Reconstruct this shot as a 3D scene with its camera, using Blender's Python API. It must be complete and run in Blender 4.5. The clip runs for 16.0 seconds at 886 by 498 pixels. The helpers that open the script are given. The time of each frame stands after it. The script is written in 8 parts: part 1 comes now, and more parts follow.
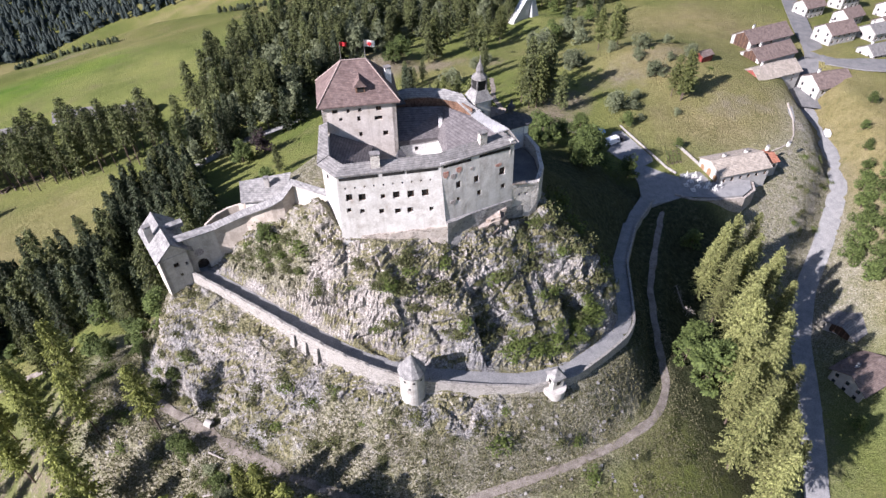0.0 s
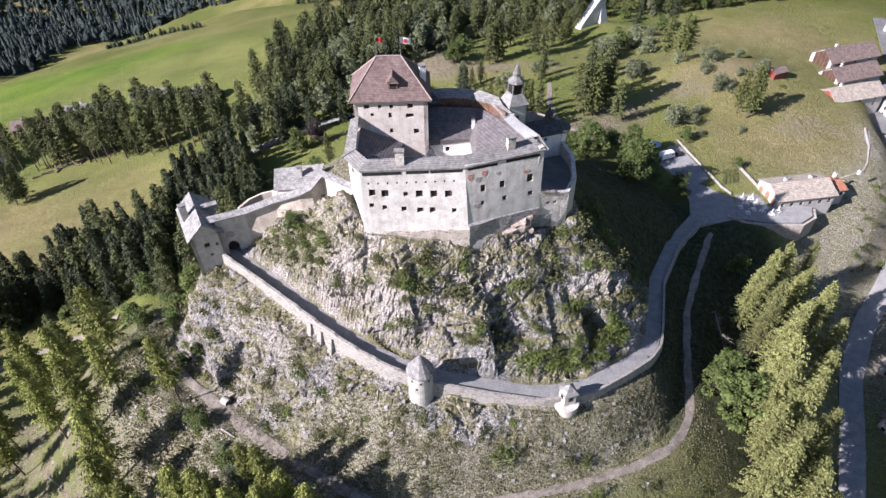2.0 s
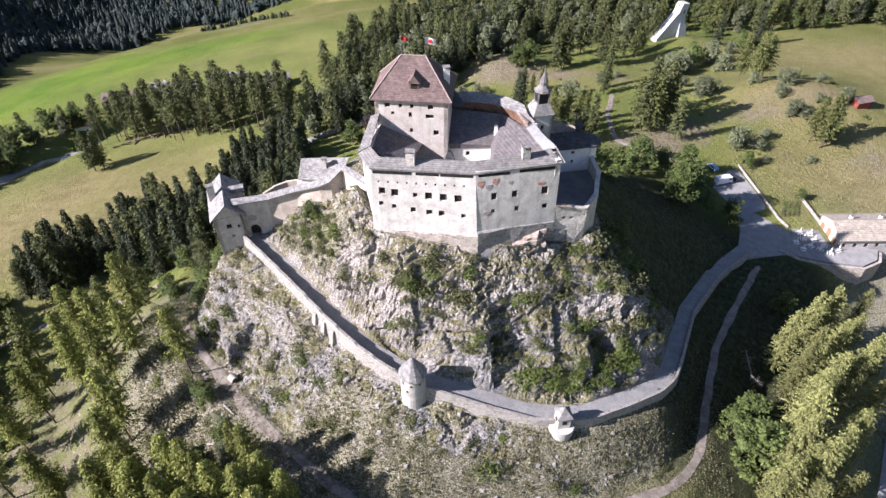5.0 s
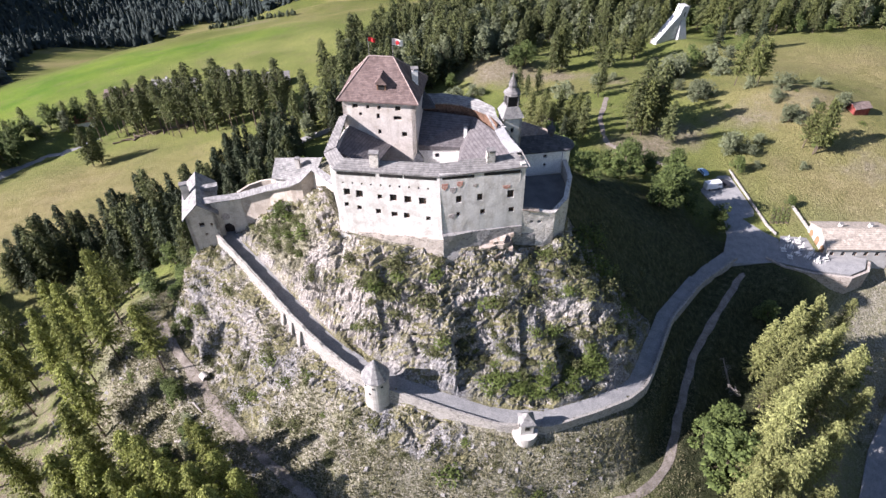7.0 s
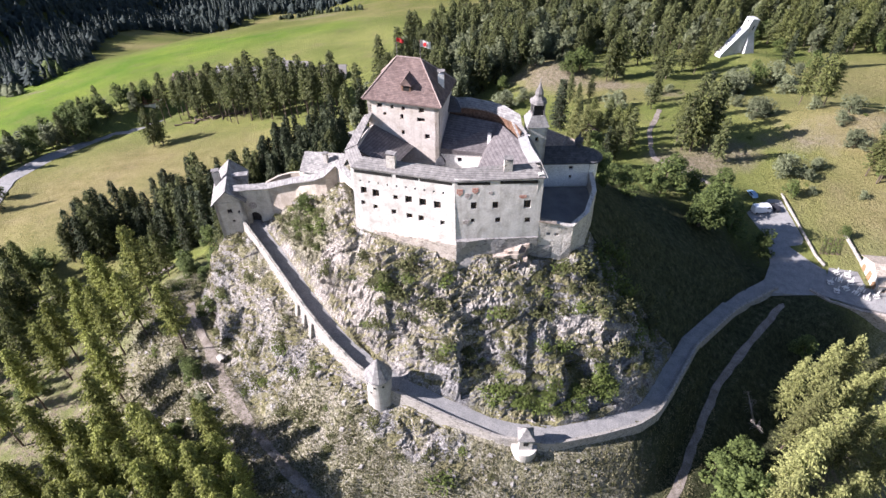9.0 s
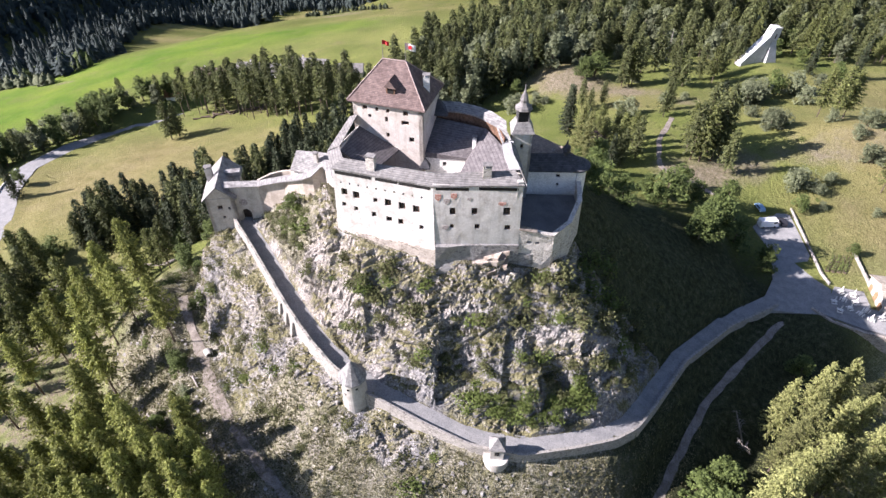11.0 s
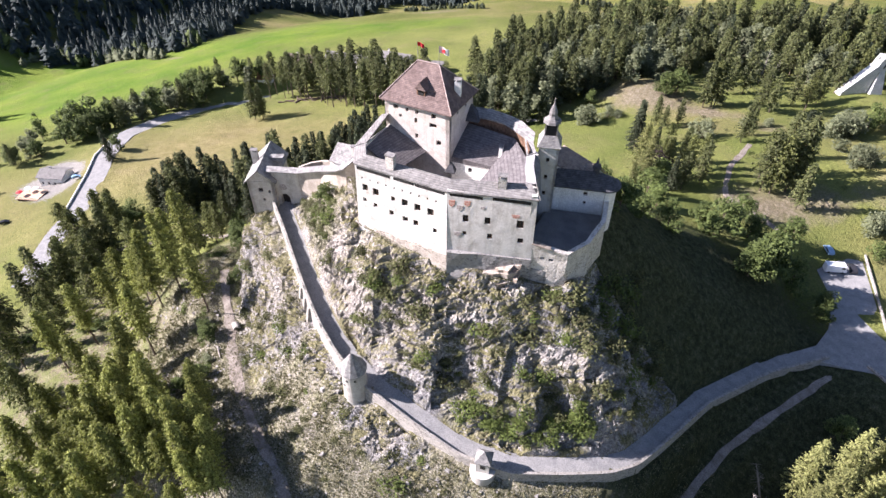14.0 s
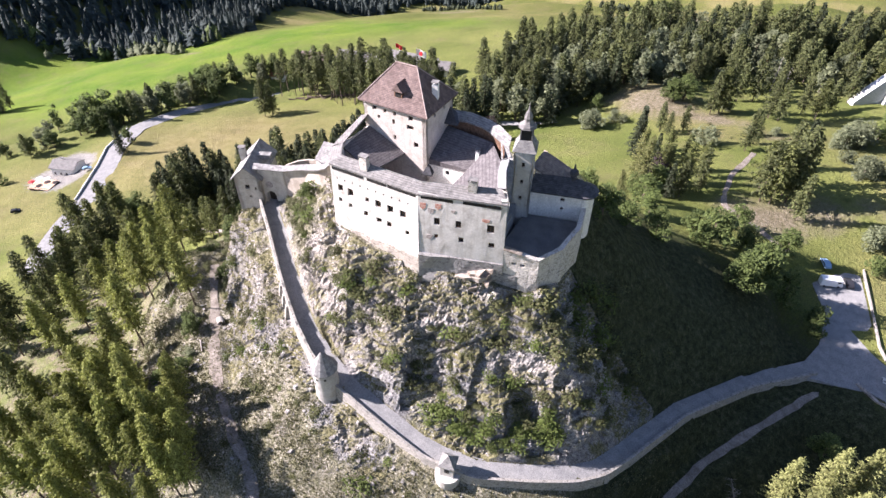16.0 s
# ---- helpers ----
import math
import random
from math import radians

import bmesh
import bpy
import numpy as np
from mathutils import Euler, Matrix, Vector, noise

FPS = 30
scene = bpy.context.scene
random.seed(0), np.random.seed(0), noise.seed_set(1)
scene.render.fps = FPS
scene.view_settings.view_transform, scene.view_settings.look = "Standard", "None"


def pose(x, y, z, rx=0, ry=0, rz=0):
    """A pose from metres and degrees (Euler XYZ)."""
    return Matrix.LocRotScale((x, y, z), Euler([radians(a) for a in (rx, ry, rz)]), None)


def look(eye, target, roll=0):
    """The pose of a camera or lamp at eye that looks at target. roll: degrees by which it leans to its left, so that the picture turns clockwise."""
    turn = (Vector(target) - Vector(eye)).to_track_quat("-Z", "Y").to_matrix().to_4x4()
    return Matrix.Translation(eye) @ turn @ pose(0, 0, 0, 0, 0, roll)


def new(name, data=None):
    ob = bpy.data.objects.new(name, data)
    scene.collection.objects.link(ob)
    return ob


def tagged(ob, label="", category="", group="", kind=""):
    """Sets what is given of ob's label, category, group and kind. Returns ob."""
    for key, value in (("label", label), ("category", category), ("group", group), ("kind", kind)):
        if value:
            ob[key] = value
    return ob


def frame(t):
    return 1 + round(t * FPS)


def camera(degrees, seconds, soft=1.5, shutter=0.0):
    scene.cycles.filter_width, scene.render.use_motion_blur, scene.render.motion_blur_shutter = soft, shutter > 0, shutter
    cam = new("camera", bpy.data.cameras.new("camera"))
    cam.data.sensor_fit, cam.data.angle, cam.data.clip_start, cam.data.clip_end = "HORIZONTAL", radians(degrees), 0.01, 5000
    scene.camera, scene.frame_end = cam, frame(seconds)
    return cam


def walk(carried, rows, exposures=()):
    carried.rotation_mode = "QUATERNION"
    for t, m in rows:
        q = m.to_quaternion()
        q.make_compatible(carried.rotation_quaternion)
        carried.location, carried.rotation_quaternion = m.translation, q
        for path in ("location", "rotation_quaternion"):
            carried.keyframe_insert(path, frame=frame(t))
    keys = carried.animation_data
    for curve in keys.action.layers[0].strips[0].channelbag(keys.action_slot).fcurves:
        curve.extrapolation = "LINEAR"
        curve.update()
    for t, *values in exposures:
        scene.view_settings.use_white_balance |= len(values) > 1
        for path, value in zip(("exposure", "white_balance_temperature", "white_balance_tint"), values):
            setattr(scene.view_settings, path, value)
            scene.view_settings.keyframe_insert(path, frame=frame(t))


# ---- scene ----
cam = camera(72.3, 16.0)
PATH = [
    (0, (-5.002, -95.072, 122.747), (-4.911, -93.582, 121.416), -0.3),
    (0.5, (-3.137, -94.68, 122.566), (-3.139, -93.187, 121.235), -0.3),
    (1, (-1.017, -94.587, 122.482), (-1.022, -93.094, 121.152), -0.2),
    (1.5, (0.852, -94.264, 122.451), (0.812, -92.773, 121.119), -0.2),
    (2, (2.904, -94.043, 122.308), (2.797, -92.553, 120.978), -0.4),
    (2.5, (4.719, -93.629, 122.188), (4.522, -92.148, 120.859), -0.4),
    (3, (6.921, -93.183, 122.147), (6.715, -91.703, 120.818), -0.4),
    (3.5, (9.207, -92.78, 122.084), (9.001, -91.299, 120.755), -0.4),
    (4, (11.117, -92.158, 121.988), (10.863, -90.684, 120.66), -0.4),
    (6.5, (21.325, -88.644, 121.835), (20.967, -87.191, 120.508), -0.3),
    (7, (23.428, -87.908, 121.826), (23.056, -86.459, 120.499), -0.3),
    (7.5, (25.143, -87.002, 122.017), (24.683, -85.58, 120.688), -0.4),
    (8, (26.853, -86.09, 121.912), (26.31, -84.696, 120.585), -0.4),
    (8.5, (28.715, -85.115, 121.948), (28.17, -83.723, 120.62), -0.4),
    (9, (30.683, -84.168, 122.074), (30.14, -82.775, 120.745), -0.3),
    (11.5, (40.203, -78.563, 122.424), (39.574, -77.208, 121.095), -0.2),
    (12, (42.175, -77.448, 122.613), (41.533, -76.099, 121.283), -0.2),
    (12.5, (43.927, -76.224, 122.63), (43.232, -74.901, 121.301), -0.1),
    (13, (45.955, -74.922, 122.803), (45.26, -73.6, 121.472), -0.1),
    (13.5, (47.869, -73.74, 122.99), (47.156, -72.43, 121.659), -0.1),
    (14, (49.251, -72.52, 122.93), (48.401, -71.292, 121.601), -0.3),
    (14.5, (50.836, -71.236, 122.947), (49.93, -70.047, 121.619), -0.3),
    (15, (52.592, -69.875, 123.062), (51.687, -68.686, 121.733), -0.3),
    (15.5, (54.333, -68.439, 123.142), (53.429, -67.249, 121.813), -0.2),
    (16, (56.179, -66.972, 123.224), (55.277, -65.781, 121.894), -0.2),
]
walk(cam, [(t, look(eye, target, roll)) for t, eye, target, roll in PATH], [(0.0, 1.12, 6000, 21), (4.0, 1.23, 6050, 21), (8.0, 1.40, 6150, 21), (12.0, 1.55, 6200, 22), (16.0, 1.68, 6250, 23)])

# ---- light ----
SUN_FROM = Vector((-0.745, -0.415, 0.522)).normalized()
world = bpy.data.worlds.new("world")
scene.world = world
world.use_nodes = True
sky = world.node_tree.nodes.new("ShaderNodeTexSky")
sky.sky_type, sky.sun_disc = "NISHITA", False
sky.sun_elevation = math.asin(SUN_FROM.z)
sky.sun_rotation = math.atan2(SUN_FROM.x, SUN_FROM.y)
sky.altitude = 1400
sky.air_density, sky.dust_density, sky.ozone_density = 1.0, 1.6, 1.0
back = world.node_tree.nodes["Background"]
world.node_tree.links.new(sky.outputs[0], back.inputs[0])
back.inputs[1].default_value = 0.064
sun = new("sun", bpy.data.lights.new("sun", "SUN"))
sun.data.energy, sun.data.angle, sun.data.color = 5.8, radians(0.53), (1.0, 0.94, 0.885)
sun.matrix_world = look(SUN_FROM * 400, (0, 0, 0))
scene.view_settings.exposure = 1.2

# ---- materials ----


def mat(name, rough=0.8, metal=0.0):
    m = bpy.data.materials.new(name)
    m.use_nodes = True
    nt = m.node_tree
    b = nt.nodes["Principled BSDF"]
    b.inputs["Roughness"].default_value, b.inputs["Metallic"].default_value = rough, metal
    b.inputs["Specular IOR Level"].default_value = 0.25
    return m, nt, b


def tex(nt, scale, detail=4.0, kind="ShaderNodeTexNoise", space="Object", rough=0.6):
    c = nt.nodes.new("ShaderNodeTexCoord")
    n = nt.nodes.new(kind)
    n.inputs["Scale"].default_value = scale
    if kind == "ShaderNodeTexNoise":
        n.inputs["Detail"].default_value, n.inputs["Roughness"].default_value = detail, rough
    nt.links.new(c.outputs[space], n.inputs["Vector"])
    return n


def ramp(nt, src, stops):
    r = nt.nodes.new("ShaderNodeValToRGB")
    els = r.color_ramp.elements
    while len(els) < len(stops):
        els.new(0.5)
    for e, (p, c) in zip(els, stops):
        e.position, e.color = p, (*c, 1) if len(c) == 3 else c
    nt.links.new(src, r.inputs[0])
    return r.outputs[0]


def mix(nt, fac, a, b, how="MIX"):
    n = nt.nodes.new("ShaderNodeMix")
    n.data_type, n.blend_type = "RGBA", how
    for sock, v in ((n.inputs[0], fac), (n.inputs[6], a), (n.inputs[7], b)):
        if isinstance(v, (int, float)):
            sock.default_value = v
        elif isinstance(v, tuple):
            sock.default_value = (*v, 1)
        else:
            nt.links.new(v, sock)
    return n.outputs[2]


def bumped(nt, b, src, strength=0.4, dist=0.05):
    n = nt.nodes.new("ShaderNodeBump")
    n.inputs["Strength"].default_value, n.inputs["Distance"].default_value = strength, dist
    nt.links.new(src, n.inputs["Height"])
    nt.links.new(n.outputs[0], b.inputs["Normal"])


def speckled(name, a, b_, scale, rough=0.85, fine=None, relief=0.3, dist=0.03, space="Object", lo=0.35, hi=0.65):
    """A surface of two tones at a coarse scale with finer grain over it."""
    m, nt, b = mat(name, rough)
    n1 = tex(nt, scale, 5, space=space)
    n2 = tex(nt, fine or scale * 9, 3, space=space)
    col = ramp(nt, n1.outputs["Fac"], [(lo, a), (hi, b_)])
    grain = ramp(nt, n2.outputs["Fac"], [(0.3, (0.62, 0.62, 0.62)), (0.7, (1.28, 1.28, 1.28))])
    nt.links.new(mix(nt, 1.0, col, grain, "MULTIPLY"), b.inputs["Base Color"])
    bumped(nt, b, n2.outputs["Fac"], relief, dist)
    return m


def cells(nt, scale, stretch=(1, 1, 1), feature="F1"):
    c = nt.nodes.new("ShaderNodeTexCoord")
    mp = nt.nodes.new("ShaderNodeMapping")
    mp.inputs["Scale"].default_value = stretch
    v = nt.nodes.new("ShaderNodeTexVoronoi")
    v.feature = feature
    v.inputs["Scale"].default_value = scale
    nt.links.new(c.outputs["Object"], mp.inputs["Vector"])
    nt.links.new(mp.outputs[0], v.inputs["Vector"])
    return v


def shingles(name, a, b_, tilt=0.5):
    """A roof of small shingles or slabs: each a shade of its own, in courses, weathered in patches."""
    m, nt, b = mat(name, 0.85)
    n1 = tex(nt, 0.8, 6)
    v = cells(nt, 2.2, (1, 1, 1.6))
    w = tex(nt, 1.3, kind="ShaderNodeTexWave")
    w.bands_direction = "Z"
    w.inputs["Distortion"].default_value, w.inputs["Detail"].default_value = 0.8, 2
    col = ramp(nt, n1.outputs["Fac"], [(0.35, a), (0.65, b_)])
    one = nt.nodes.new("ShaderNodeSeparateXYZ")
    nt.links.new(v.outputs["Color"], one.inputs[0])
    col = mix(nt, 1.0, col, ramp(nt, one.outputs["X"], [(0.0, (0.8, 0.8, 0.81)), (1.0, (1.2, 1.19, 1.18))]), "MULTIPLY")
    col = mix(nt, 1.0, col, ramp(nt, w.outputs["Fac"], [(0.0, (0.72, 0.72, 0.72)), (0.3, (1.05, 1.05, 1.05))]), "MULTIPLY")
    nt.links.new(col, b.inputs["Base Color"])
    bumped(nt, b, w.outputs["Fac"], tilt, 0.06)
    return m


def masonry(name, a, b_, joint, scale=1.7, rough=0.92):
    """Rubble masonry: stones of many shades set in mortar."""
    m, nt, b = mat(name, rough)
    n1, n2 = tex(nt, 0.4, 5), tex(nt, 5.0, 4)
    v, e = cells(nt, scale, (1, 1, 1.5)), cells(nt, scale, (1, 1, 1.5), "DISTANCE_TO_EDGE")
    one = nt.nodes.new("ShaderNodeSeparateXYZ")
    nt.links.new(v.outputs["Color"], one.inputs[0])
    col = ramp(nt, one.outputs["X"], [(0.0, a), (1.0, b_)])
    edge = ramp(nt, e.outputs["Distance"], [(0.03, (1, 1, 1)), (0.10, (0, 0, 0))])
    col = mix(nt, edge, col, joint)
    col = mix(nt, ramp(nt, n1.outputs["Fac"], [(0.5, (0, 0, 0)), (0.62, (0.8, 0.8, 0.8))]), col, joint)
    col = mix(nt, 1.0, col, ramp(nt, n2.outputs["Fac"], [(0.3, (0.75, 0.75, 0.75)), (0.7, (1.2, 1.2, 1.2))]), "MULTIPLY")
    nt.links.new(col, b.inputs["Base Color"])
    bumped(nt, b, e.outputs["Distance"], 0.8, 0.12)
    return m


def plaster(name, a, b_, stain):
    """Lime plaster: two tones, blotches where it has weathered, rain streaks and fine trowel relief."""
    m, nt, b = mat(name, 0.92)
    n1, n2, n3 = tex(nt, 0.4, 5), tex(nt, 3.2, 4), tex(nt, 0.34, 9, rough=0.78)
    col = ramp(nt, n1.outputs["Fac"], [(0.35, a), (0.65, b_)])
    col = mix(nt, ramp(nt, n3.outputs["Fac"], [(0.48, (0, 0, 0)), (0.68, (0.8, 0.8, 0.8))]), col, stain)
    c = nt.nodes.new("ShaderNodeTexCoord")
    mp = nt.nodes.new("ShaderNodeMapping")
    mp.inputs["Scale"].default_value = (1.0, 1.0, 0.07)
    n4 = nt.nodes.new("ShaderNodeTexNoise")
    n4.inputs["Scale"].default_value, n4.inputs["Detail"].default_value = 1.4, 6
    nt.links.new(c.outputs["Object"], mp.inputs["Vector"])
    nt.links.new(mp.outputs[0], n4.inputs["Vector"])
    col = mix(nt, 1.0, col, ramp(nt, n4.outputs["Fac"], [(0.34, (0.89, 0.88, 0.865)), (0.48, (1, 1, 1))]), "MULTIPLY")
    col = mix(nt, 1.0, col, ramp(nt, n2.outputs["Fac"], [(0.3, (0.86, 0.86, 0.86)), (0.7, (1.08, 1.08, 1.08))]), "MULTIPLY")
    nt.links.new(col, b.inputs["Base Color"])
    bumped(nt, b, n2.outputs["Fac"], 0.35, 0.04)
    return m


PLASTER = plaster("lime_plaster", (0.475, 0.456, 0.424), (0.585, 0.567, 0.534), (0.305, 0.272, 0.238))
TOWER_PLASTER = plaster("tower_plaster", (0.475, 0.43, 0.382), (0.57, 0.522, 0.472), (0.37, 0.32, 0.272))
PARAPET = masonry("pale_mortar_wall", (0.165, 0.15, 0.132), (0.36, 0.338, 0.305), (0.315, 0.297, 0.27), 2.0)
STONEWALL = masonry("rubble_wall", (0.26, 0.24, 0.21), (0.50, 0.465, 0.42), (0.54, 0.51, 0.465))
GREYROOF = shingles("grey_shingle_roof", (0.135, 0.129, 0.123), (0.215, 0.207, 0.198))
PALEROOF = shingles("pale_shingle_roof", (0.15, 0.147, 0.142), (0.27, 0.263, 0.252))
LIMEWASH = plaster("limewash", (0.37, 0.35, 0.32), (0.50, 0.478, 0.44), (0.27, 0.247, 0.22))
GATE_PLASTER = plaster("grey_cream_plaster", (0.43, 0.395, 0.345), (0.56, 0.52, 0.46), (0.31, 0.275, 0.232))
SAND_PLASTER = plaster("sandy_plaster", (0.387, 0.339, 0.286), (0.528, 0.466, 0.4), (0.29, 0.246, 0.202))
REDROOF = shingles("red_shingle_roof", (0.108, 0.076, 0.069), (0.175, 0.128, 0.116))
COURTROOF = shingles("brown_shingle_roof", (0.108, 0.098, 0.098), (0.145, 0.133, 0.134), 0.2)
# paler roof for the slope that faces the sun: light in the colour
SUNLIT_ROOF = speckled("sunlit_slope_roof", (0.20, 0.20, 0.202), (0.27, 0.27, 0.268), 0.8, fine=5.0, rough=0.5)
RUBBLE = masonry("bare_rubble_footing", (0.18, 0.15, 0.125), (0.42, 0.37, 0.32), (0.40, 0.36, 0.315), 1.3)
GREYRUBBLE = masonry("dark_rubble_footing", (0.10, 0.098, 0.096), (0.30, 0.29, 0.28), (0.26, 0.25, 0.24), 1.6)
TANSHINGLE = shingles("weathered_brown_shingles", (0.192, 0.16, 0.132), (0.288, 0.248, 0.208))
DARKROOF = shingles("dark_slate_roof", (0.045, 0.046, 0.052), (0.082, 0.083, 0.09))
WOOD = speckled("weathered_wood", (0.10, 0.055, 0.035), (0.2, 0.12, 0.08), 1.5, fine=12.0)
DARKWOOD = speckled("dark_gate_boards", (0.03, 0.022, 0.018), (0.06, 0.045, 0.036), 1.5, fine=12.0)
# near-black colour stands for the shade inside openings and behind panes
DARK = speckled("opening_shade", (0.012, 0.012, 0.012), (0.03, 0.028, 0.026), 1.0)
PAVING = speckled("pale_paving", (0.212, 0.212, 0.212), (0.284, 0.28, 0.272), 0.5, fine=5.0, relief=0.2)
DIRT = speckled("dirt_path", (0.15, 0.128, 0.105), (0.27, 0.238, 0.205), 0.5, fine=4.0)
GRAVEL = speckled("pale_gravel", (0.17, 0.165, 0.15), (0.29, 0.28, 0.26), 0.4, fine=4.0)
ASPHALT = speckled("worn_asphalt", (0.125, 0.125, 0.125), (0.184, 0.18, 0.176), 0.3, fine=5.0, relief=0.2)
WHITE = speckled("white_render", (0.70, 0.68, 0.64), (0.80, 0.78, 0.74), 0.5, fine=5.0)
BARK = speckled("larch_bark", (0.07, 0.05, 0.038), (0.15, 0.115, 0.09), 2.0, fine=12.0, relief=0.8)


def leaf(name, a, b_, spread=0.2):
    m, nt, b = mat(name, 0.75)
    info = nt.nodes.new("ShaderNodeObjectInfo")
    geo = nt.nodes.new("ShaderNodeNewGeometry")
    c1 = ramp(nt, geo.outputs["Random Per Island"], [(0.0, a), (1.0, b_)])
    hue = nt.nodes.new("ShaderNodeHueSaturation")
    add = nt.nodes.new("ShaderNodeMapRange")
    add.inputs[3].default_value, add.inputs[4].default_value = 0.66 * (1 - spread), 0.66 * (1 + spread * 1.4)
    nt.links.new(info.outputs["Random"], add.inputs[0])
    nt.links.new(add.outputs[0], hue.inputs["Value"])
    nt.links.new(c1, hue.inputs["Color"])
    nt.links.new(hue.outputs[0], b.inputs["Base Color"])
    thin = nt.nodes.new("ShaderNodeBsdfTranslucent")
    nt.links.new(hue.outputs[0], thin.inputs["Color"])
    blend = nt.nodes.new("ShaderNodeMixShader")
    blend.inputs[0].default_value = 0.3
    nt.links.new(b.outputs[0], blend.inputs[1])
    nt.links.new(thin.outputs[0], blend.inputs[2])
    nt.links.new(blend.outputs[0], nt.nodes["Material Output"].inputs["Surface"])
    return m


SPRUCE = leaf("spruce_needles", (0.04, 0.055, 0.03), (0.115, 0.14, 0.07))
PINE = leaf("pine_needles", (0.075, 0.092, 0.034), (0.30, 0.33, 0.105))
BANK = leaf("fresh_leaves", (0.09, 0.125, 0.03), (0.20, 0.255, 0.065))
PURPLE = leaf("purple_leaves", (0.035, 0.026, 0.028), (0.085, 0.060, 0.060))
# spruce copy shifted bluer: distance haze mixed into the needle colour
HAZE_SPRUCE = leaf("haze_spruce_needles", (0.04, 0.06, 0.058), (0.098, 0.126, 0.112))
LARCH = leaf("larch_needles", (0.135, 0.15, 0.052), (0.42, 0.435, 0.165), 0.28)
OLIVELARCH = leaf("olive_larch_needles", (0.13, 0.15, 0.04), (0.45, 0.485, 0.13))
WOODNEEDLE = leaf("dark_pine_needles", (0.062, 0.08, 0.034), (0.24, 0.265, 0.10))
BROAD = leaf("broad_leaves", (0.06, 0.088, 0.026), (0.21, 0.27, 0.08))
BUSH = leaf("shrub_leaves", (0.075, 0.085, 0.035), (0.20, 0.21, 0.085))
GREYBROAD = leaf("willow_leaves", (0.142, 0.165, 0.088), (0.319, 0.354, 0.201))


# ---- landform ----
CX, CY = -5.0, 15.0          # middle of the castle rock
BEAR = [0, 20, 32, 50, 70, 110, 150, 180, 197, 215, 235, 255, 270, 285, 300, 315, 330, 345]
# rings round the rock, by bearing: foot of the castle walls, middle of the crags, inner edge of the ramp, outer slope
A_R = [29, 29, 30, 30, 26, 24, 24, 27, 26, 24, 22.8, 20, 18.4, 18.2, 19, 21, 23.5, 28]
A_Z = [41, 41, 42, 43, 45, 46, 46, 45, 45, 45, 44.8, 44.2, 43.8, 43.4, 43.4, 43, 42, 40]
B_R = [41, 46, 55, 52, 45, 40, 36, 38, 37, 33, 29, 27, 26.3, 27, 28.2, 30, 34, 44]
B_Z = [25, 22, 20, 23.5, 30, 30, 34, 40, 38, 37, 37.6, 37.0, 34.4, 31.6, 29, 29.5, 28.8, 24.5]
C_R = [52.0, 66.5, 89, 80, 70, 60, 56, 50, 45.3, 37.8, 32.5, 31.2, 32.2, 34.6, 39.2, 43.5, 48.5, 50.0]
C_Z = [9.5, 3.6, 0.5, 12, 12, 8, 15, 30, 31.5, 29.2, 26.4, 24.2, 22.6, 20.4, 18.6, 17.2, 14.8, 12.2]
F_R = [78, 92, 125, 120, 105, 95, 92, 80, 72, 58, 56, 49, 47.5, 46, 51, 60, 63, 68]
F_Z = [-5, -5, 0, 3, 3, -10, -22, -6, 6, 6, 8, 14.2, 15.4, 15.2, 12.8, 6.3, 3.5, 0]
# lines of the roads and paths: x, y, z
RAMP = [(-53, 4.5, 31.2), (-43, -1.5, 29.6), (-34.5, -6.9, 28.3), (-27, -11.5, 26.4), (-19.5, -15.5, 24.6), (-12.2, -18.6, 23.2), (-3.5, -20.3, 22.2),
        (8, -20.4, 19.9), (17.6, -20.1, 18.2), (26.5, -17.6, 17.2), (34.8, -11.4, 16.0), (41, -6, 14.8), (44, -1.5, 13.6), (46.4, 6.5, 11.6), (51.4, 25.5, 7.6), (61.2, 46.2, 3.2), (72.8, 62.5, 0.4), (79, 72, 0)]
LOWER_PATH = [(79, 62, -0.4), (68.5, 40, -0.3), (60.3, 20.7, 0.6), (56, 2, 1.6), (53, -13, 2.8), (47, -22.6, 5), (37, -28.6, 6), (24, -34, 6.8), (11, -37.6, 7.2), (-2, -41.5, 7.4), (-6, -45, 7.2)]
GULLY_PATH = [(-72, -5.5, 5.0), (-67, -9.5, 5.2), (-61, -14, 5.2), (-53, -19.5, 6.2), (-43.2, -26.8, 8.2), (-32.2, -33.4, 9.6), (-22.5, -37.6, 9.4), (-13, -41.4, 8.6), (-6, -45, 7.2)]
WOOD_TRACK = [(-186, -16, -45.5), (-164, 4, -40.5), (-147, 18, -35.8), (-131, 24.5, -32.0), (-118, 24, -25.5), (-107, 25.6, -18.0)]
VALLEY_ROAD = [(176, 160, -5), (168, 136, -8), (165.3, 116.2, -9), (161, 98.7, -10), (155, 80.9, -12), (145, 66, -15), (133.7, 51, -18), (124.1, 39.2, -22), (114.5, 21.3, -26), (108, 2, -28), (101.6, -14.6, -30), (96, -27, -31), (88, -50, -33)]
LEFT_ROAD = [(-180, -28, -44), (-204, -2, -47), (-217.5, 15, -50), (-238, 37.5, -51), (-253, 51, -52.5), (-269, 72.5, -56), (-272.6, 99.8, -60), (-268, 133, -66), (-250, 175, -70)]


def ring(values, deg):
    return np.interp(deg, BEAR + [360], values + values[:1])


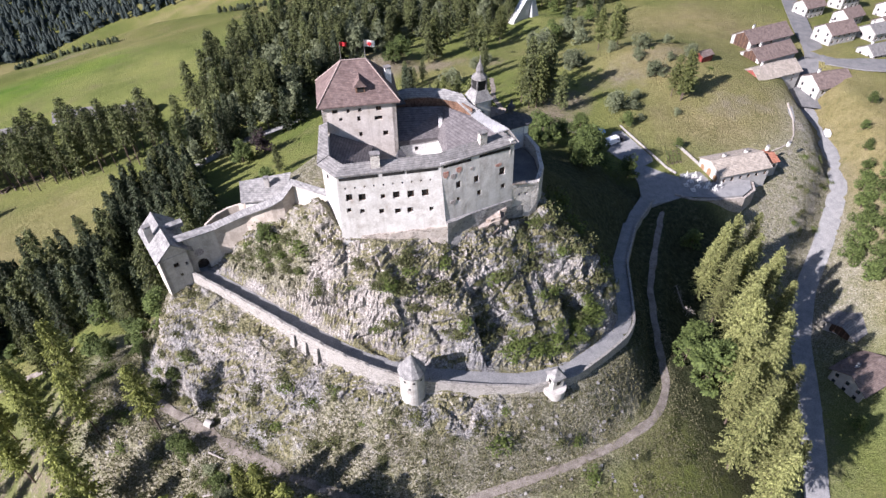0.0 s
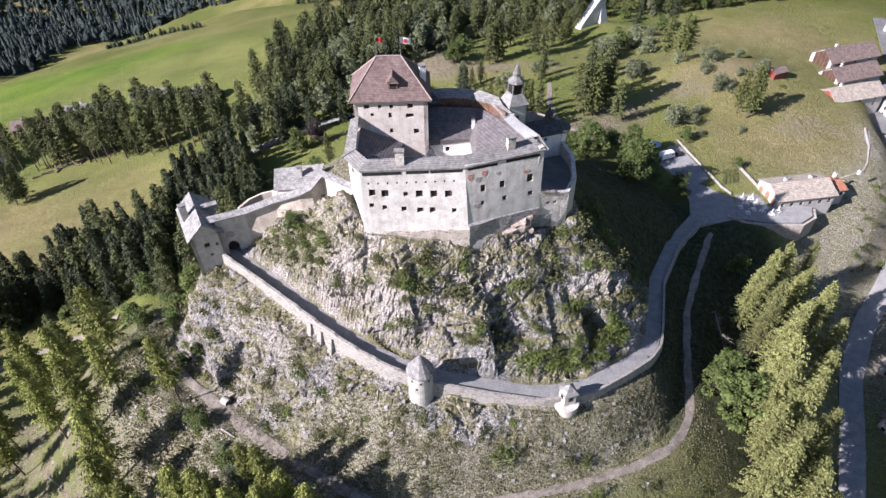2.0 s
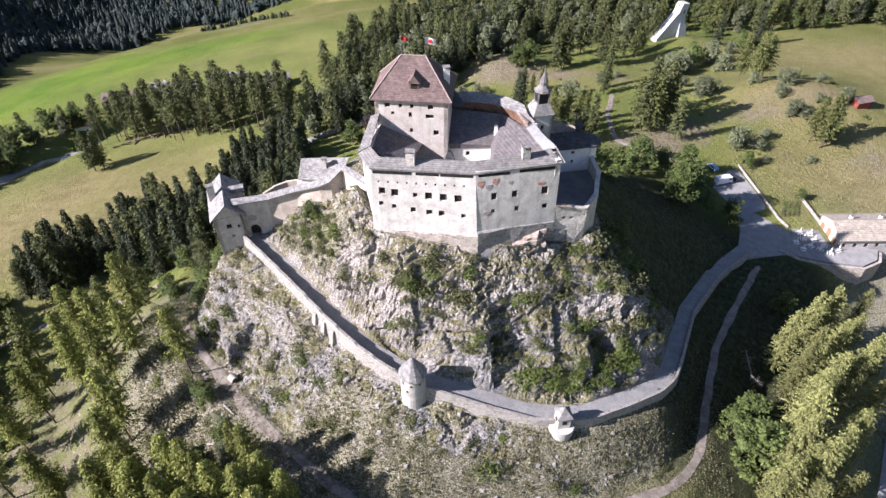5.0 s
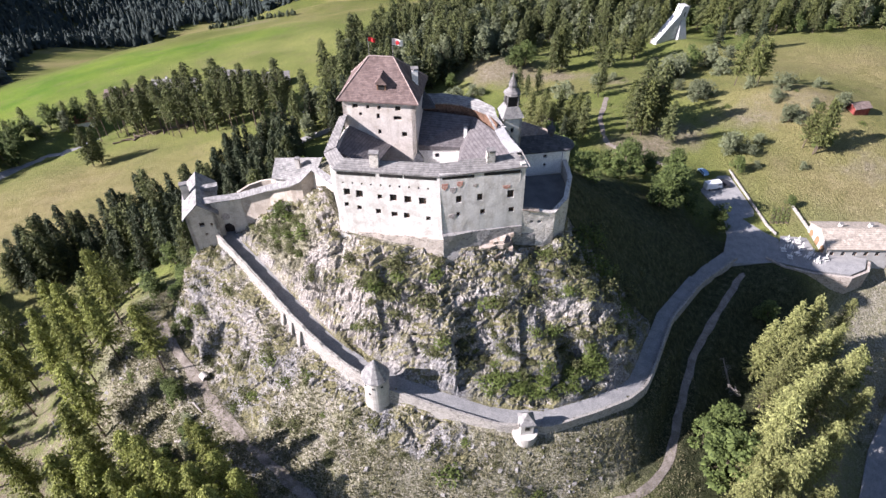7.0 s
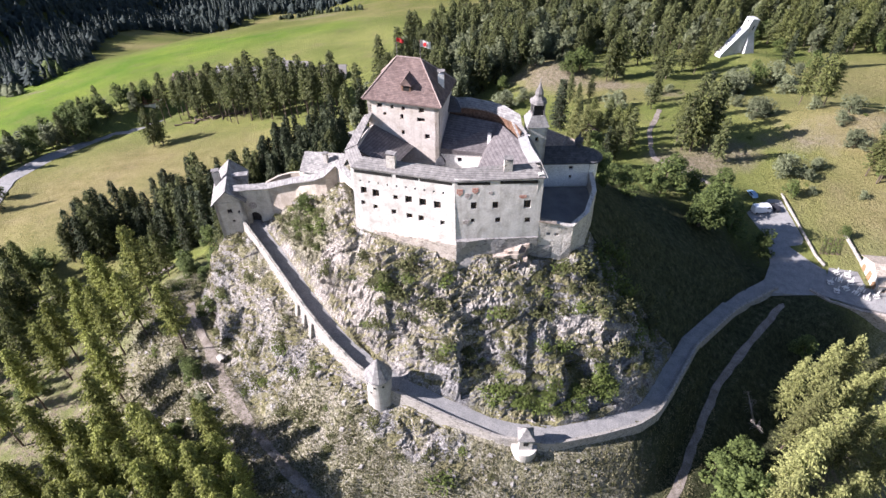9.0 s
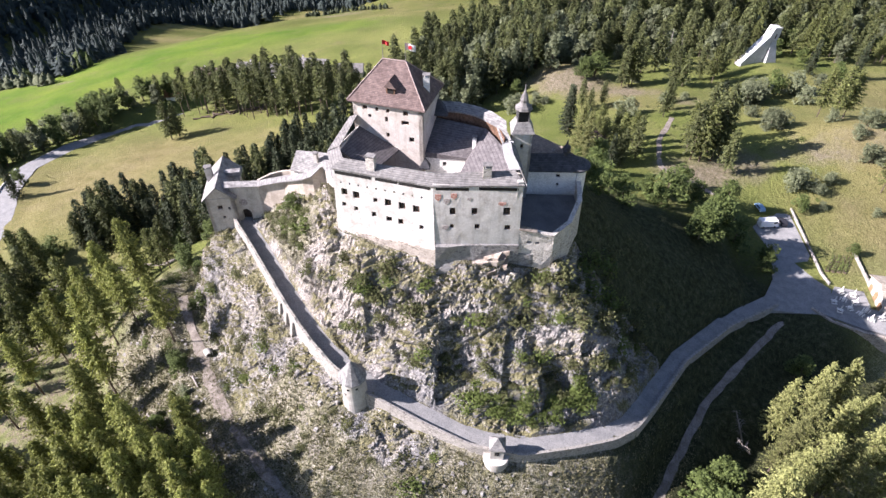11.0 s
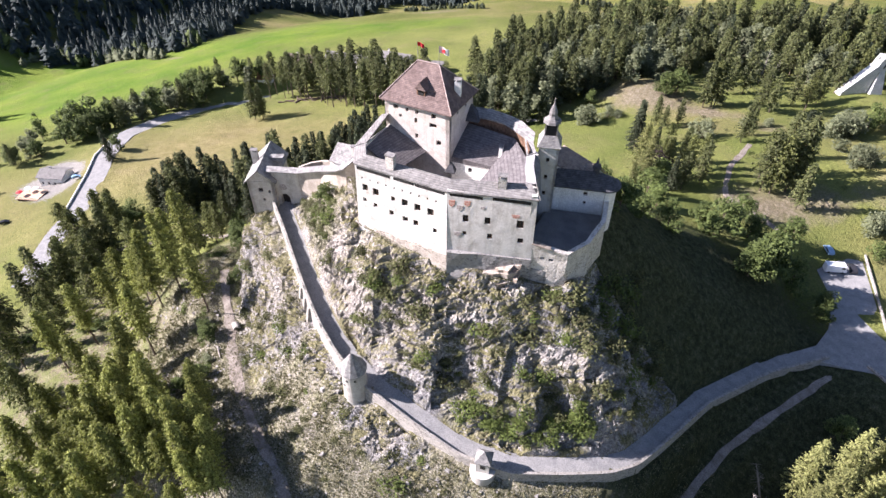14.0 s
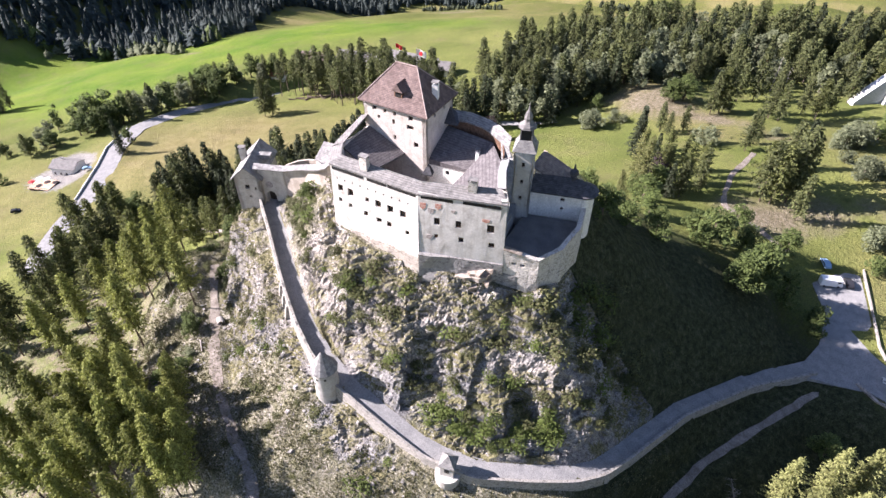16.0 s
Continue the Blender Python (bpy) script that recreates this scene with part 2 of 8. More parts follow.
def line_near(line, x, y):
    """Distance from the points to a line, the line's height there, and the side (left of its way: plus)."""
    best, hgt, side = np.full(x.shape, 1e9), np.zeros(x.shape), np.zeros(x.shape)
    for (x0, y0, z0), (x1, y1, z1) in zip(line, line[1:]):
        dx, dy = x1 - x0, y1 - y0
        t = np.clip(((x - x0) * dx + (y - y0) * dy) / (dx * dx + dy * dy), 0, 1)
        ex, ey = x - x0 - t * dx, y - y0 - t * dy
        d = np.hypot(ex, ey)
        near = d < best
        best = np.where(near, d, best)
        hgt = np.where(near, z0 + t * (z1 - z0), hgt)
        side = np.where(near, np.sign(dx * ey - dy * ex), side)
    return best, hgt, side


def smooth(t):
    t = np.clip(t, 0, 1)
    return t * t * (3 - 2 * t)


def bump(x, y, cx, cy, sx, sy, h):
    return h * np.exp(-((x - cx) / sx) ** 2 / 2 - ((y - cy) / sy) ** 2 / 2)


def lattice(x, y, size, seed):
    """Smooth value noise, -1 to 1, on cells of that size."""
    u, v = x / size, y / size
    i, j = np.floor(u).astype(np.int64), np.floor(v).astype(np.int64)
    fu, fv = smooth(u - i), smooth(v - j)

    def rnd(a, b):
        n = (a * 374761393 + b * 668265263 + seed * 974634777) & 0x7FFFFFFF
        n = ((n ^ (n >> 13)) * 1274126177) & 0x7FFFFFFF
        return ((n ^ (n >> 16)) & 0xFFFF) / 32767.5 - 1
    top = rnd(i, j) * (1 - fu) + rnd(i + 1, j) * fu
    low = rnd(i, j + 1) * (1 - fu) + rnd(i + 1, j + 1) * fu
    return top * (1 - fv) + low * fv


def country(x, y):
    """The land round the rock."""
    u, v = np.clip(x, -560, 260) / 100, np.clip(y, -90, 720) / 100
    z = -16.96 + 10.57 * u + 7.14 * v - 1.98 * u * u + 0.52 * u * v - 3.31 * v * v
    z = z + bump(x, y, 55, 140, 60, 55, 10) - bump(x, y, 112, -5, 38, 45, 20)
    z = z - bump(x, y, -205, 150, 60, 50, 8)
    # knolls on the meadow and the forest mountain beyond the valley
    z = z + bump(x, y, -26, 203, 17, 12, 9) + bump(x, y, 112, 158, 24, 15, 8) + bump(x, y, 64, 236, 15, 11, 5.0) + bump(x, y, -10, 500, 50, 30, 14)
    far = np.hypot(x + 60, y - 100)
    z = z + 8 * lattice(x, y, 130, 3) * smooth((far - 260) / 200) + 1.2 * lattice(x, y, 26, 5) * smooth((far - 60) / 60)
    z = z + 0.42 * np.clip(-(x + 0.30 * y) - 560, 0, 900) + 0.3 * np.clip(y - 900, 0, 2000) + 0.25 * np.clip(x - 330, 0, 1500)
    return z


def craggy(r, deg, ra, rc, rd, rf):
    """How far the ground is bare rock: all above the ramp, the flank under the gatehouse, and outcrops below the parapet."""
    south = (deg > 183) | (deg < 4)
    upper = smooth((r - ra + 1.5) / 2.5) * (r < rc) * np.where(south, 1.0, 0.12)
    lower = (r >= rc) * smooth((rf + 6 - r) / 12)
    flank = smooth((deg - 184) / 8) * smooth((250 - deg) / 14)
    below = smooth((deg - 236) / 10) * smooth((348 - deg) / 10) * (0.18 + 0.8 * smooth((rd + 6.5 - r) / 4) * smooth((300 - deg) / 12))
    return upper + lower * np.maximum(0.7 * flank, 0.9 * below)


def around(x, y):
    r, deg = np.hypot(x - CX, y - CY), np.degrees(np.arctan2(y - CY, x - CX)) % 360
    front = smooth((deg - 186) / 12) + smooth((36 - deg) / 6) * (deg < 100)
    return r, deg, ring(A_R, deg), ring(C_R, deg), ring(C_R, deg) + 4.6 * front + 0.01, ring(F_R, deg)


def height(x, y, rough=1.0):
    x, y = np.asarray(x, float), np.asarray(y, float)
    r, deg = np.hypot(x - CX, y - CY), np.degrees(np.arctan2(y - CY, x - CX)) % 360
    ra, rb, rc, rf = (ring(v, deg) for v in (A_R, B_R, C_R, F_R))
    za, zb, zc, zf = (ring(v, deg) for v in (A_Z, B_Z, C_Z, F_Z))
    base = country(x, y)
    ramp_d, ramp_z, ramp_s = line_near(RAMP, x, y)
    front = smooth((deg - 186) / 12) + smooth((36 - deg) / 6) * (deg < 100)
    rd, zd = rc + 4.6 * front + 0.01, zc - (1.7 + 1.3 * smooth((262 - deg) / 15)) * front
    z = np.where(r < ra, za, 0)
    z = np.where((r >= ra) & (r < rb), za + (zb - za) * ((r - ra) / (rb - ra)), z)
    z = np.where((r >= rb) & (r < rc), zb + (zc - zb) * ((r - rb) / (rc - rb)), z)
    z = np.where((r >= rc) & (r < rd), zc + (zd - zc) * ((r - rc) / (rd - rc)), z)
    z = np.where((r >= rd) & (r < rf), zd + (zf - zd) * smooth((r - rd) / (rf - rd)) ** 0.8, z)
    z = np.where(r >= rf, zf + (base - zf) * smooth((r - rf) / 45), z)
    z = z + 4.6 * np.exp(-((deg - 342) / 6.5) ** 2 / 2) * smooth((r - 26) / 4) * smooth((51.5 - r) / 3)      # sharp rib above the bend
    z = z + rough * craggy(r, deg, ra, rc, rd, rf) * 1.5 * (np.abs(lattice(x + 0.4 * y, y, 8.5, 11)) + 0.4 * np.abs(lattice(x, y, 3.4, 12)) - 0.45)
    z = z + bump(x, y, -100, -42, 24, 20, 9.0) + bump(x, y, -45, -62, 18, 13, 8.0) * smooth((r - 55) / 12)      # terraces of the larch slope
    z = z + bump(x, y, -25.5, 0.5, 3.4, 3.6, 4.0) + bump(x, y, -23.2, -0.8, 2.4, 2.6, 4.5)      # grey knob beside the palace corner
    # buttresses of the crag, steep on their lee side, with a cleft behind each
    for x0, x1, yc, sy, tall in ((-2, 7.5, -13.0, 3.6, 3.8), (12, 19.5, -8.5, 3.0, 2.6), (17, 27.5, -7.0, 2.4, 2.6), (-16, -8.5, -12.5, 3.0, 2.2), (27, 33, -1.0, 3.0, 2.4)):
        z = z + tall * smooth((x - x0) / 4.5) * smooth((x1 - x - 0.3 * (y - yc)) / 0.9) * np.exp(-((y - yc) / sy) ** 2 / 2) * (r < rc)
    z = z + bump(x, y, -59, -1.5, 4.2, 4.2, 5.5) * (ramp_d > 2.4)      # crag under the gatehouse
    # the ramp, cut into the rock and banked up behind its parapet
    w = smooth((4.6 - ramp_d) / 2.0)
    inner = 1.6 + 0.8 * smooth((y - 45) / 12)
    z = np.where(ramp_d < np.where(ramp_s > 0, inner + 0.05, 2.45), ramp_z - 0.12, np.where(ramp_s > 0, np.minimum(z * (1 - w) + np.maximum(z, ramp_z) * w, ramp_z - 0.12 + 4.0 * (ramp_d - inner)), np.where(ramp_d < 3.4, np.minimum(z, ramp_z - 0.9), z)))
    for line, half, soft in ((LOWER_PATH, 1.5, 4.0), (GULLY_PATH, 1.6, 4.0), (WOOD_TRACK, 2.4, 7.0), (VALLEY_ROAD, 3.2, 9.0), (LEFT_ROAD, 3.4, 14.0)):
        d, lz, _ = line_near(line, x, y)
        k = smooth((half + soft - d) / soft)
        z = z * (1 - k) + (lz - 0.1) * k
    # the forecourt
    k = smooth((26 - np.hypot((x - 82) * 1.0, (y - 82) * 0.72)) / 9)
    z = z * (1 - k) + (0.02 * (y - 64) - 0.15) * k
    return z


# ---- the ground ----
def axis(lo, hi, fine_lo, fine_hi, step, grow, top):
    vals = list(np.arange(fine_lo, fine_hi + step / 2, step))
    s, v = step, vals[-1]
    while v < hi:
        s = min(s * grow, top)
        v += s
        vals.append(v)
    s, v = step, vals[0]
    while v > lo:
        s = min(s * grow, top)
        v -= s
        vals.insert(0, v)
    return np.array(vals)


def sheet(name, xs, ys, zs, material):
    nx, ny = len(xs), len(ys)
    gx, gy = np.meshgrid(xs, ys)
    co = np.stack([gx, gy, zs], -1).reshape(-1, 3)
    me = bpy.data.meshes.new(name)
    idx = np.arange(nx * ny).reshape(ny, nx)
    quads = np.stack([idx[:-1, :-1], idx[:-1, 1:], idx[1:, 1:], idx[1:, :-1]], -1).reshape(-1, 4)
    me.from_pydata(co.tolist(), [], quads.tolist())
    me.polygons.foreach_set("use_smooth", np.ones(len(quads), bool))
    me.materials.append(material)
    return new(name, me)


xs = axis(-2600, 2200, -76, 48, 0.27, 1.055, 60)
ys = axis(-420, 3200, -42, 16, 0.27, 1.055, 60)
gx, gy = np.meshgrid(xs, ys)
gz = height(gx, gy)
ground = sheet("ground", xs, ys, gz, None)
CRAG = craggy(*around(gx, gy))
RAMP_D, RAMP_Z, RAMP_S = line_near(RAMP, gx, gy)
BARE = np.maximum(CRAG, (RAMP_S > 0) * smooth((6.0 - RAMP_D) / 1.5) * smooth((4 - gy) / 4)) * (RAMP_D > 1.4)
BARE = np.maximum(BARE, bump(gx, gy, 3, -27.5, 9, 2.6, 1.0) * (RAMP_D > 2.4))
BARE = BARE * (1 - np.clip(bump(gx, gy, -36, 0.5, 7, 3.6, 0.95) + bump(gx, gy, -28.5, -4.5, 3.5, 2.2, 0.6) + bump(gx, gy, -44, 2.6, 4, 2, 0.8), 0, 0.85) * (RAMP_D > 2.2))      # grassy bank above the ramp
CRAG = np.maximum(CRAG, bump(gx, gy, 3, -27.5, 9, 2.6, 0.8))
CRAG = CRAG * smooth((RAMP_D - np.where(RAMP_S > 0, 1.6, 2.3)) / 0.9)
for line in (LOWER_PATH, GULLY_PATH):
    CRAG = CRAG * smooth((line_near(line, gx, gy)[0] - 1.6) / 1.5)


def shatter(p):
    """Blocky, layered break-up of the rock at a point: tilted beds, blocks of three sizes, cracks between them."""
    warp = noise.noise(p * 0.11)
    q = Vector((p.x * 0.9 + p.z * 0.35, p.y * 0.9 - p.z * 0.2, p.z * 1.5 - p.x * 0.45))
    far, near = noise.voronoi(q * 0.21)
    far2, near2 = noise.voronoi(q * 0.62)
    far3, near3 = noise.voronoi(q * 1.55)
    crack = min(1.0, (far[1] - far[0]) * 3.2)
    crack2 = min(1.0, (far2[1] - far2[0]) * 3.0)
    bed = (p.z * 0.62 - p.x * 0.26 - p.y * 0.1 + 1.6 * warp) % 1.0
    smoothness = 0.55 + 0.45 * min(1.0, max(0.0, 0.5 + 1.6 * noise.noise(p * 0.07 + Vector((5, 0, 0)))))
    v = 1.0 * (noise.cell(near[0] * 17.3) - 0.5) + 0.45 * (crack - 1)
    v += smoothness * (0.55 * (noise.cell(near2[0] * 31.1) - 0.5) + 0.22 * (crack2 - 1) + 0.2 * (noise.cell(near3[0] * 53.9) - 0.5))
    return v + 0.55 * (bed - 0.5) + 0.8 * noise.noise(p * 0.16) + 0.25 * noise.noise(p * 0.9) + 0.08 * noise.noise(p * 2.6)


co = np.empty(len(ground.data.vertices) * 3)
ground.data.vertices.foreach_get("co", co)
co = co.reshape(-1, 3)
dzx, dzy = np.gradient(gz, xs, axis=1), np.gradient(gz, ys, axis=0)
nrm = np.stack([-dzx, -dzy, np.ones_like(gz)], -1).reshape(-1, 3)
nrm /= np.linalg.norm(nrm, axis=1)[:, None]
mask = CRAG.reshape(-1)
lift = np.zeros(len(mask))
for i in np.nonzero(mask > 0.03)[0]:
    lift[i] = mask[i] * shatter(Vector(co[i]))
co += nrm * (lift * 0.62)[:, None]
ground.data.vertices.foreach_set("co", co.reshape(-1))
flat = np.ones(len(ground.data.polygons), bool)
loops = np.empty(len(flat) * 4, int)
ground.data.loops.foreach_get("vertex_index", loops)
flat = mask[loops.reshape(-1, 4)].max(1) < 0.35
ground.data.polygons.foreach_set("use_smooth", flat)
# what covers the ground: bare rock, dry mown grass, needle litter, lush grass
dry = bump(gx, gy, 185, 92, 26, 45, 1.1) + bump(gx, gy, 160, 20, 20, 25, 0.8) + bump(gx, gy, -185, 88, 62, 48, 1.0) + bump(gx, gy, 112, 108, 30, 18, 0.9) + bump(gx, gy, 150, 215, 70, 50, 0.9) + bump(gx, gy, 14, 178, 30, 16, 0.6) + bump(gx, gy, -26, 203, 18, 12, 0.8) + bump(gx, gy, 104, 152, 20, 14, 0.7) + bump(gx, gy, -260, 0, 60, 50, 0.6) + bump(gx, gy, -330, 560, 130, 70, 0.6) + bump(gx, gy, 0, 490, 60, 40, 1.0) + bump(gx, gy, 165, 60, 30, 40, 0.6) + bump(gx, gy, -130, 480, 60, 40, 0.7)
litter = np.maximum(bump(gx, gy, -95, -38, 44, 34, 1.3), bump(gx, gy, 82, 0, 22, 40, 0.9))
hill = smooth((np.where(gx < 0, 92, 70) - np.hypot(gx - CX, (gy - CY) * 1.0)) / 16) * ((gy < 22) | (np.hypot(gx - CX, gy - CY) < 30))
scree = bump(gx, gy, -24, -7, 17, 9, 1.1) + bump(gx, gy, -58, -14, 16, 10, 0.25) + bump(gx, gy, 4, -8, 9, 6, 0.5)
hill = np.maximum(hill, np.clip(bump(gx, gy, 122, 46, 14, 24, 1.6) + bump(gx, gy, 141, 78, 8, 14, 1.5) + bump(gx, gy, 152, 104, 6, 14, 1.2), 0, 1))
# grass darkened where the castle rock's shadow lies: shade put into the colour
shadow_turf = bump(gx, gy, 34, 28, 17, 24, 1.2) + bump(gx, gy, 66, 14, 14, 40, 1.1) + bump(gx, gy, 86, 46, 12, 11, 1.0) + bump(gx, gy, 50, 45, 18, 18, 0.8)
earth = bump(gx, gy, -305, 438, 34, 10, 0.9) + bump(gx, gy, -426, 205, 14, 5, 0.8) + bump(gx, gy, -20, 190, 15, 9, 1.0) + bump(gx, gy, 12, 189, 9, 5, 0.8) + bump(gx, gy, 46, 112, 12, 9, 0.8) + bump(gx, gy, 108, 152, 17, 9, 0.5) + bump(gx, gy, 36, 178, 8, 5, 0.7) + bump(gx, gy, 84, 140, 10, 7, 0.6) + bump(gx, gy, 62, 128, 9, 8, 0.6) + bump(gx, gy, -75, 420, 30, 16, 0.9) + bump(gx, gy, 128, 118, 16, 8, 0.6)
gravel = bump(gx, gy, -258, 20, 12, 10, 1.3) + bump(gx, gy, -270, 36, 9, 6, 1.0)
mown = smooth((np.hypot(gx + 60, gy - 100) - 235) / 90) * smooth((430 - gx - gy * 0.35) / 120)
vivid = bump(gx, gy, -410, 165, 105, 85, 1.1) + bump(gx, gy, -530, 140, 90, 70, 0.9) + bump(gx, gy, -235, 300, 55, 60, 1.0) + bump(gx, gy, -360, 320, 50, 50, 0.6)
for nm, arr in (("vivid", vivid), ("bare", BARE), ("dry", dry), ("litter", litter), ("scrub", hill), ("shadow_turf", shadow_turf), ("scree", scree), ("earth", earth), ("gravel", gravel), ("mown", mown)):
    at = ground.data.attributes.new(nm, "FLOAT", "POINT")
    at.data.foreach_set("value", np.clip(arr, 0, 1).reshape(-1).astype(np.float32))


def ground_z(x, y):
    return float(height(np.array([x]), np.array([y]))[0])


def ground_material():
    m, nt, b = mat("alpine_ground", 0.95)
    b.inputs["Specular IOR Level"].default_value = 0.1

    def zone(nm):
        a = nt.nodes.new("ShaderNodeAttribute")
        a.attribute_name = nm
        return a.outputs["Fac"]

    def edge(src, n, lo, hi):
        """The zone's border broken up by noise."""
        s = nt.nodes.new("ShaderNodeMath")
        s.operation = "ADD"
        nt.links.new(src, s.inputs[0])
        k = nt.nodes.new("ShaderNodeMath")
        k.operation = "MULTIPLY_ADD"
        k.inputs[1].default_value, k.inputs[2].default_value = 0.9, -0.45
        nt.links.new(n, k.inputs[0])
        nt.links.new(k.outputs[0], s.inputs[1])
        return ramp(nt, s.outputs[0], [(lo, (0, 0, 0)), (hi, (1, 1, 1))])
    n_big, n_mid, n_small, n_fine = tex(nt, 0.02, 6), tex(nt, 0.14, 7), tex(nt, 0.75, 6), tex(nt, 3.0, 4)
    big, mid, small, fine = (n.outputs["Fac"] for n in (n_big, n_mid, n_small, n_fine))
    lush = ramp(nt, big, [(0.35, (0.135, 0.17, 0.042)), (0.65, (0.245, 0.262, 0.08))])
    straw = ramp(nt, mid, [(0.3, (0.225, 0.20, 0.08)), (0.7, (0.34, 0.29, 0.14))])
    grass = mix(nt, edge(zone("dry"), big, 0.35, 1.0), lush, straw)
    mow = tex(nt, 0.011, 5, rough=0.6)
    green = ramp(nt, mow.outputs["Fac"], [(0.36, (0.13, 0.155, 0.038)), (0.5, (0.18, 0.19, 0.056)), (0.62, (0.265, 0.24, 0.10))])
    green = mix(nt, edge(zone("vivid"), mow.outputs["Fac"], 0.3, 0.85), green, ramp(nt, big, [(0.35, (0.105, 0.195, 0.022)), (0.65, (0.20, 0.27, 0.04))]))
    grass = mix(nt, zone("mown"), grass, green)
    worn = tex(nt, 0.06, 8, rough=0.7)
    grass = mix(nt, ramp(nt, worn.outputs["Fac"], [(0.50, (0, 0, 0)), (0.68, (0.42, 0.42, 0.42))]), grass, (0.23, 0.185, 0.11))
    grass = mix(nt, ramp(nt, small, [(0.52, (0, 0, 0)), (0.7, (0.5, 0.5, 0.5))]), grass, (0.09, 0.11, 0.04))
    soil = ramp(nt, small, [(0.3, (0.15, 0.14, 0.075)), (0.5, (0.245, 0.21, 0.14)), (0.7, (0.34, 0.30, 0.23))])
    grass = mix(nt, edge(zone("earth"), mid, 0.3, 0.75), grass, soil)
    grass = mix(nt, edge(zone("gravel"), small, 0.35, 0.55), grass, ramp(nt, fine, [(0.3, (0.24, 0.23, 0.21)), (0.7, (0.40, 0.385, 0.36))]))
    duff = ramp(nt, small, [(0.3, (0.15, 0.125, 0.085)), (0.46, (0.26, 0.225, 0.16)), (0.56, (0.19, 0.20, 0.08)), (0.74, (0.46, 0.41, 0.345))])
    duff = mix(nt, ramp(nt, mid, [(0.46, (0, 0, 0)), (0.60, (0.85, 0.85, 0.85))]), duff, (0.17, 0.195, 0.065))
    grass = mix(nt, edge(zone("litter"), mid, 0.3, 0.6), grass, duff)
    tiny = tex(nt, 7.5, 4, rough=0.7).outputs["Fac"]
    tuft = ramp(nt, fine, [(0.36, (0.125, 0.12, 0.066)), (0.47, (0.27, 0.252, 0.175)), (0.56, (0.335, 0.315, 0.235)), (0.68, (0.49, 0.46, 0.405))])
    tuft = mix(nt, ramp(nt, small, [(0.47, (0, 0, 0)), (0.66, (0.8, 0.8, 0.8))]), tuft, (0.20, 0.198, 0.10))
    tuft = mix(nt, ramp(nt, mid, [(0.52, (0, 0, 0)), (0.68, (0.6, 0.6, 0.6))]), tuft, (0.42, 0.385, 0.335))
    grass = mix(nt, zone("scrub"), grass, tuft)
    # shadowed slopes take a near-black grass colour that paints the shade
    grass = mix(nt, edge(zone("shadow_turf"), small, 0.25, 0.7), grass, ramp(nt, small, [(0.35, (0.034, 0.042, 0.022)), (0.55, (0.072, 0.082, 0.038)), (0.72, (0.13, 0.125, 0.078))]))
    # limestone: grey and ochre, cracked, with plants in the joints
    stone = ramp(nt, small, [(0.27, (0.20, 0.197, 0.197)), (0.42, (0.33, 0.322, 0.318)), (0.58, (0.43, 0.417, 0.40)), (0.76, (0.62, 0.60, 0.565))])
    slab = tex(nt, 0.09, 5, rough=0.55).outputs["Fac"]
    stone = mix(nt, 1.0, stone, ramp(nt, slab, [(0.38, (0.68, 0.69, 0.71)), (0.5, (0.95, 0.95, 0.95)), (0.62, (1.16, 1.12, 1.06))]), "MULTIPLY")
    stone = mix(nt, ramp(nt, mid, [(0.52, (0, 0, 0)), (0.72, (0.45, 0.45, 0.45))]), stone, (0.42, 0.36, 0.305))
    stone = mix(nt, edge(zone("scree"), small, 0.3, 0.9), stone, ramp(nt, fine, [(0.3, (0.34, 0.305, 0.27)), (0.7, (0.64, 0.595, 0.545))]))
    vor = tex(nt, 0.9, kind="ShaderNodeTexVoronoi")
    vor.feature = "DISTANCE_TO_EDGE"
    crack = ramp(nt, vor.outputs["Distance"], [(0.0, (0.5, 0.49, 0.48)), (0.06, (1, 1, 1))])
    stone = mix(nt, 1.0, stone, crack, "MULTIPLY")
    geo = nt.nodes.new("ShaderNodeNewGeometry")
    sep = nt.nodes.new("ShaderNodeSeparateXYZ")
    nt.links.new(geo.outputs["Normal"], sep.inputs[0])
    ledge = ramp(nt, sep.outputs["Z"], [(0.36, (0, 0, 0)), (0.62, (1, 1, 1))])
    moss = mix(nt, 1.0, ledge, ramp(nt, mid, [(0.42, (0, 0, 0)), (0.53, (0.92, 0.92, 0.92))]), "MULTIPLY")
    stone = mix(nt, moss, stone, ramp(nt, fine, [(0.3, (0.11, 0.11, 0.045)), (0.7, (0.30, 0.275, 0.14))]))
    ground_col = mix(nt, edge(zone("bare"), small, 0.35, 0.6), grass, stone)
    grain = ramp(nt, fine, [(0.32, (0.44, 0.44, 0.445)), (0.68, (0.96, 0.955, 0.95))])
    speck = ramp(nt, tiny, [(0.34, (0.68, 0.68, 0.69)), (0.5, (1.02, 1.02, 1.02)), (0.66, (1.28, 1.27, 1.25))])
    ground_col = mix(nt, 1.0, ground_col, speck, "MULTIPLY")
    nt.links.new(mix(nt, 1.0, ground_col, grain, "MULTIPLY"), b.inputs["Base Color"])
    both = nt.nodes.new("ShaderNodeMath")
    both.operation = "MULTIPLY_ADD"
    both.inputs[1].default_value = 2.2
    nt.links.new(small, both.inputs[0])
    nt.links.new(fine, both.inputs[2])
    bumped(nt, b, both.outputs[0], 0.9, 0.35)
    return m


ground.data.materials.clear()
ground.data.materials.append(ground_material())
tagged(ground, "alpine hillside of grey limestone crags, scrub and mown meadows", "ground", kind="structure")


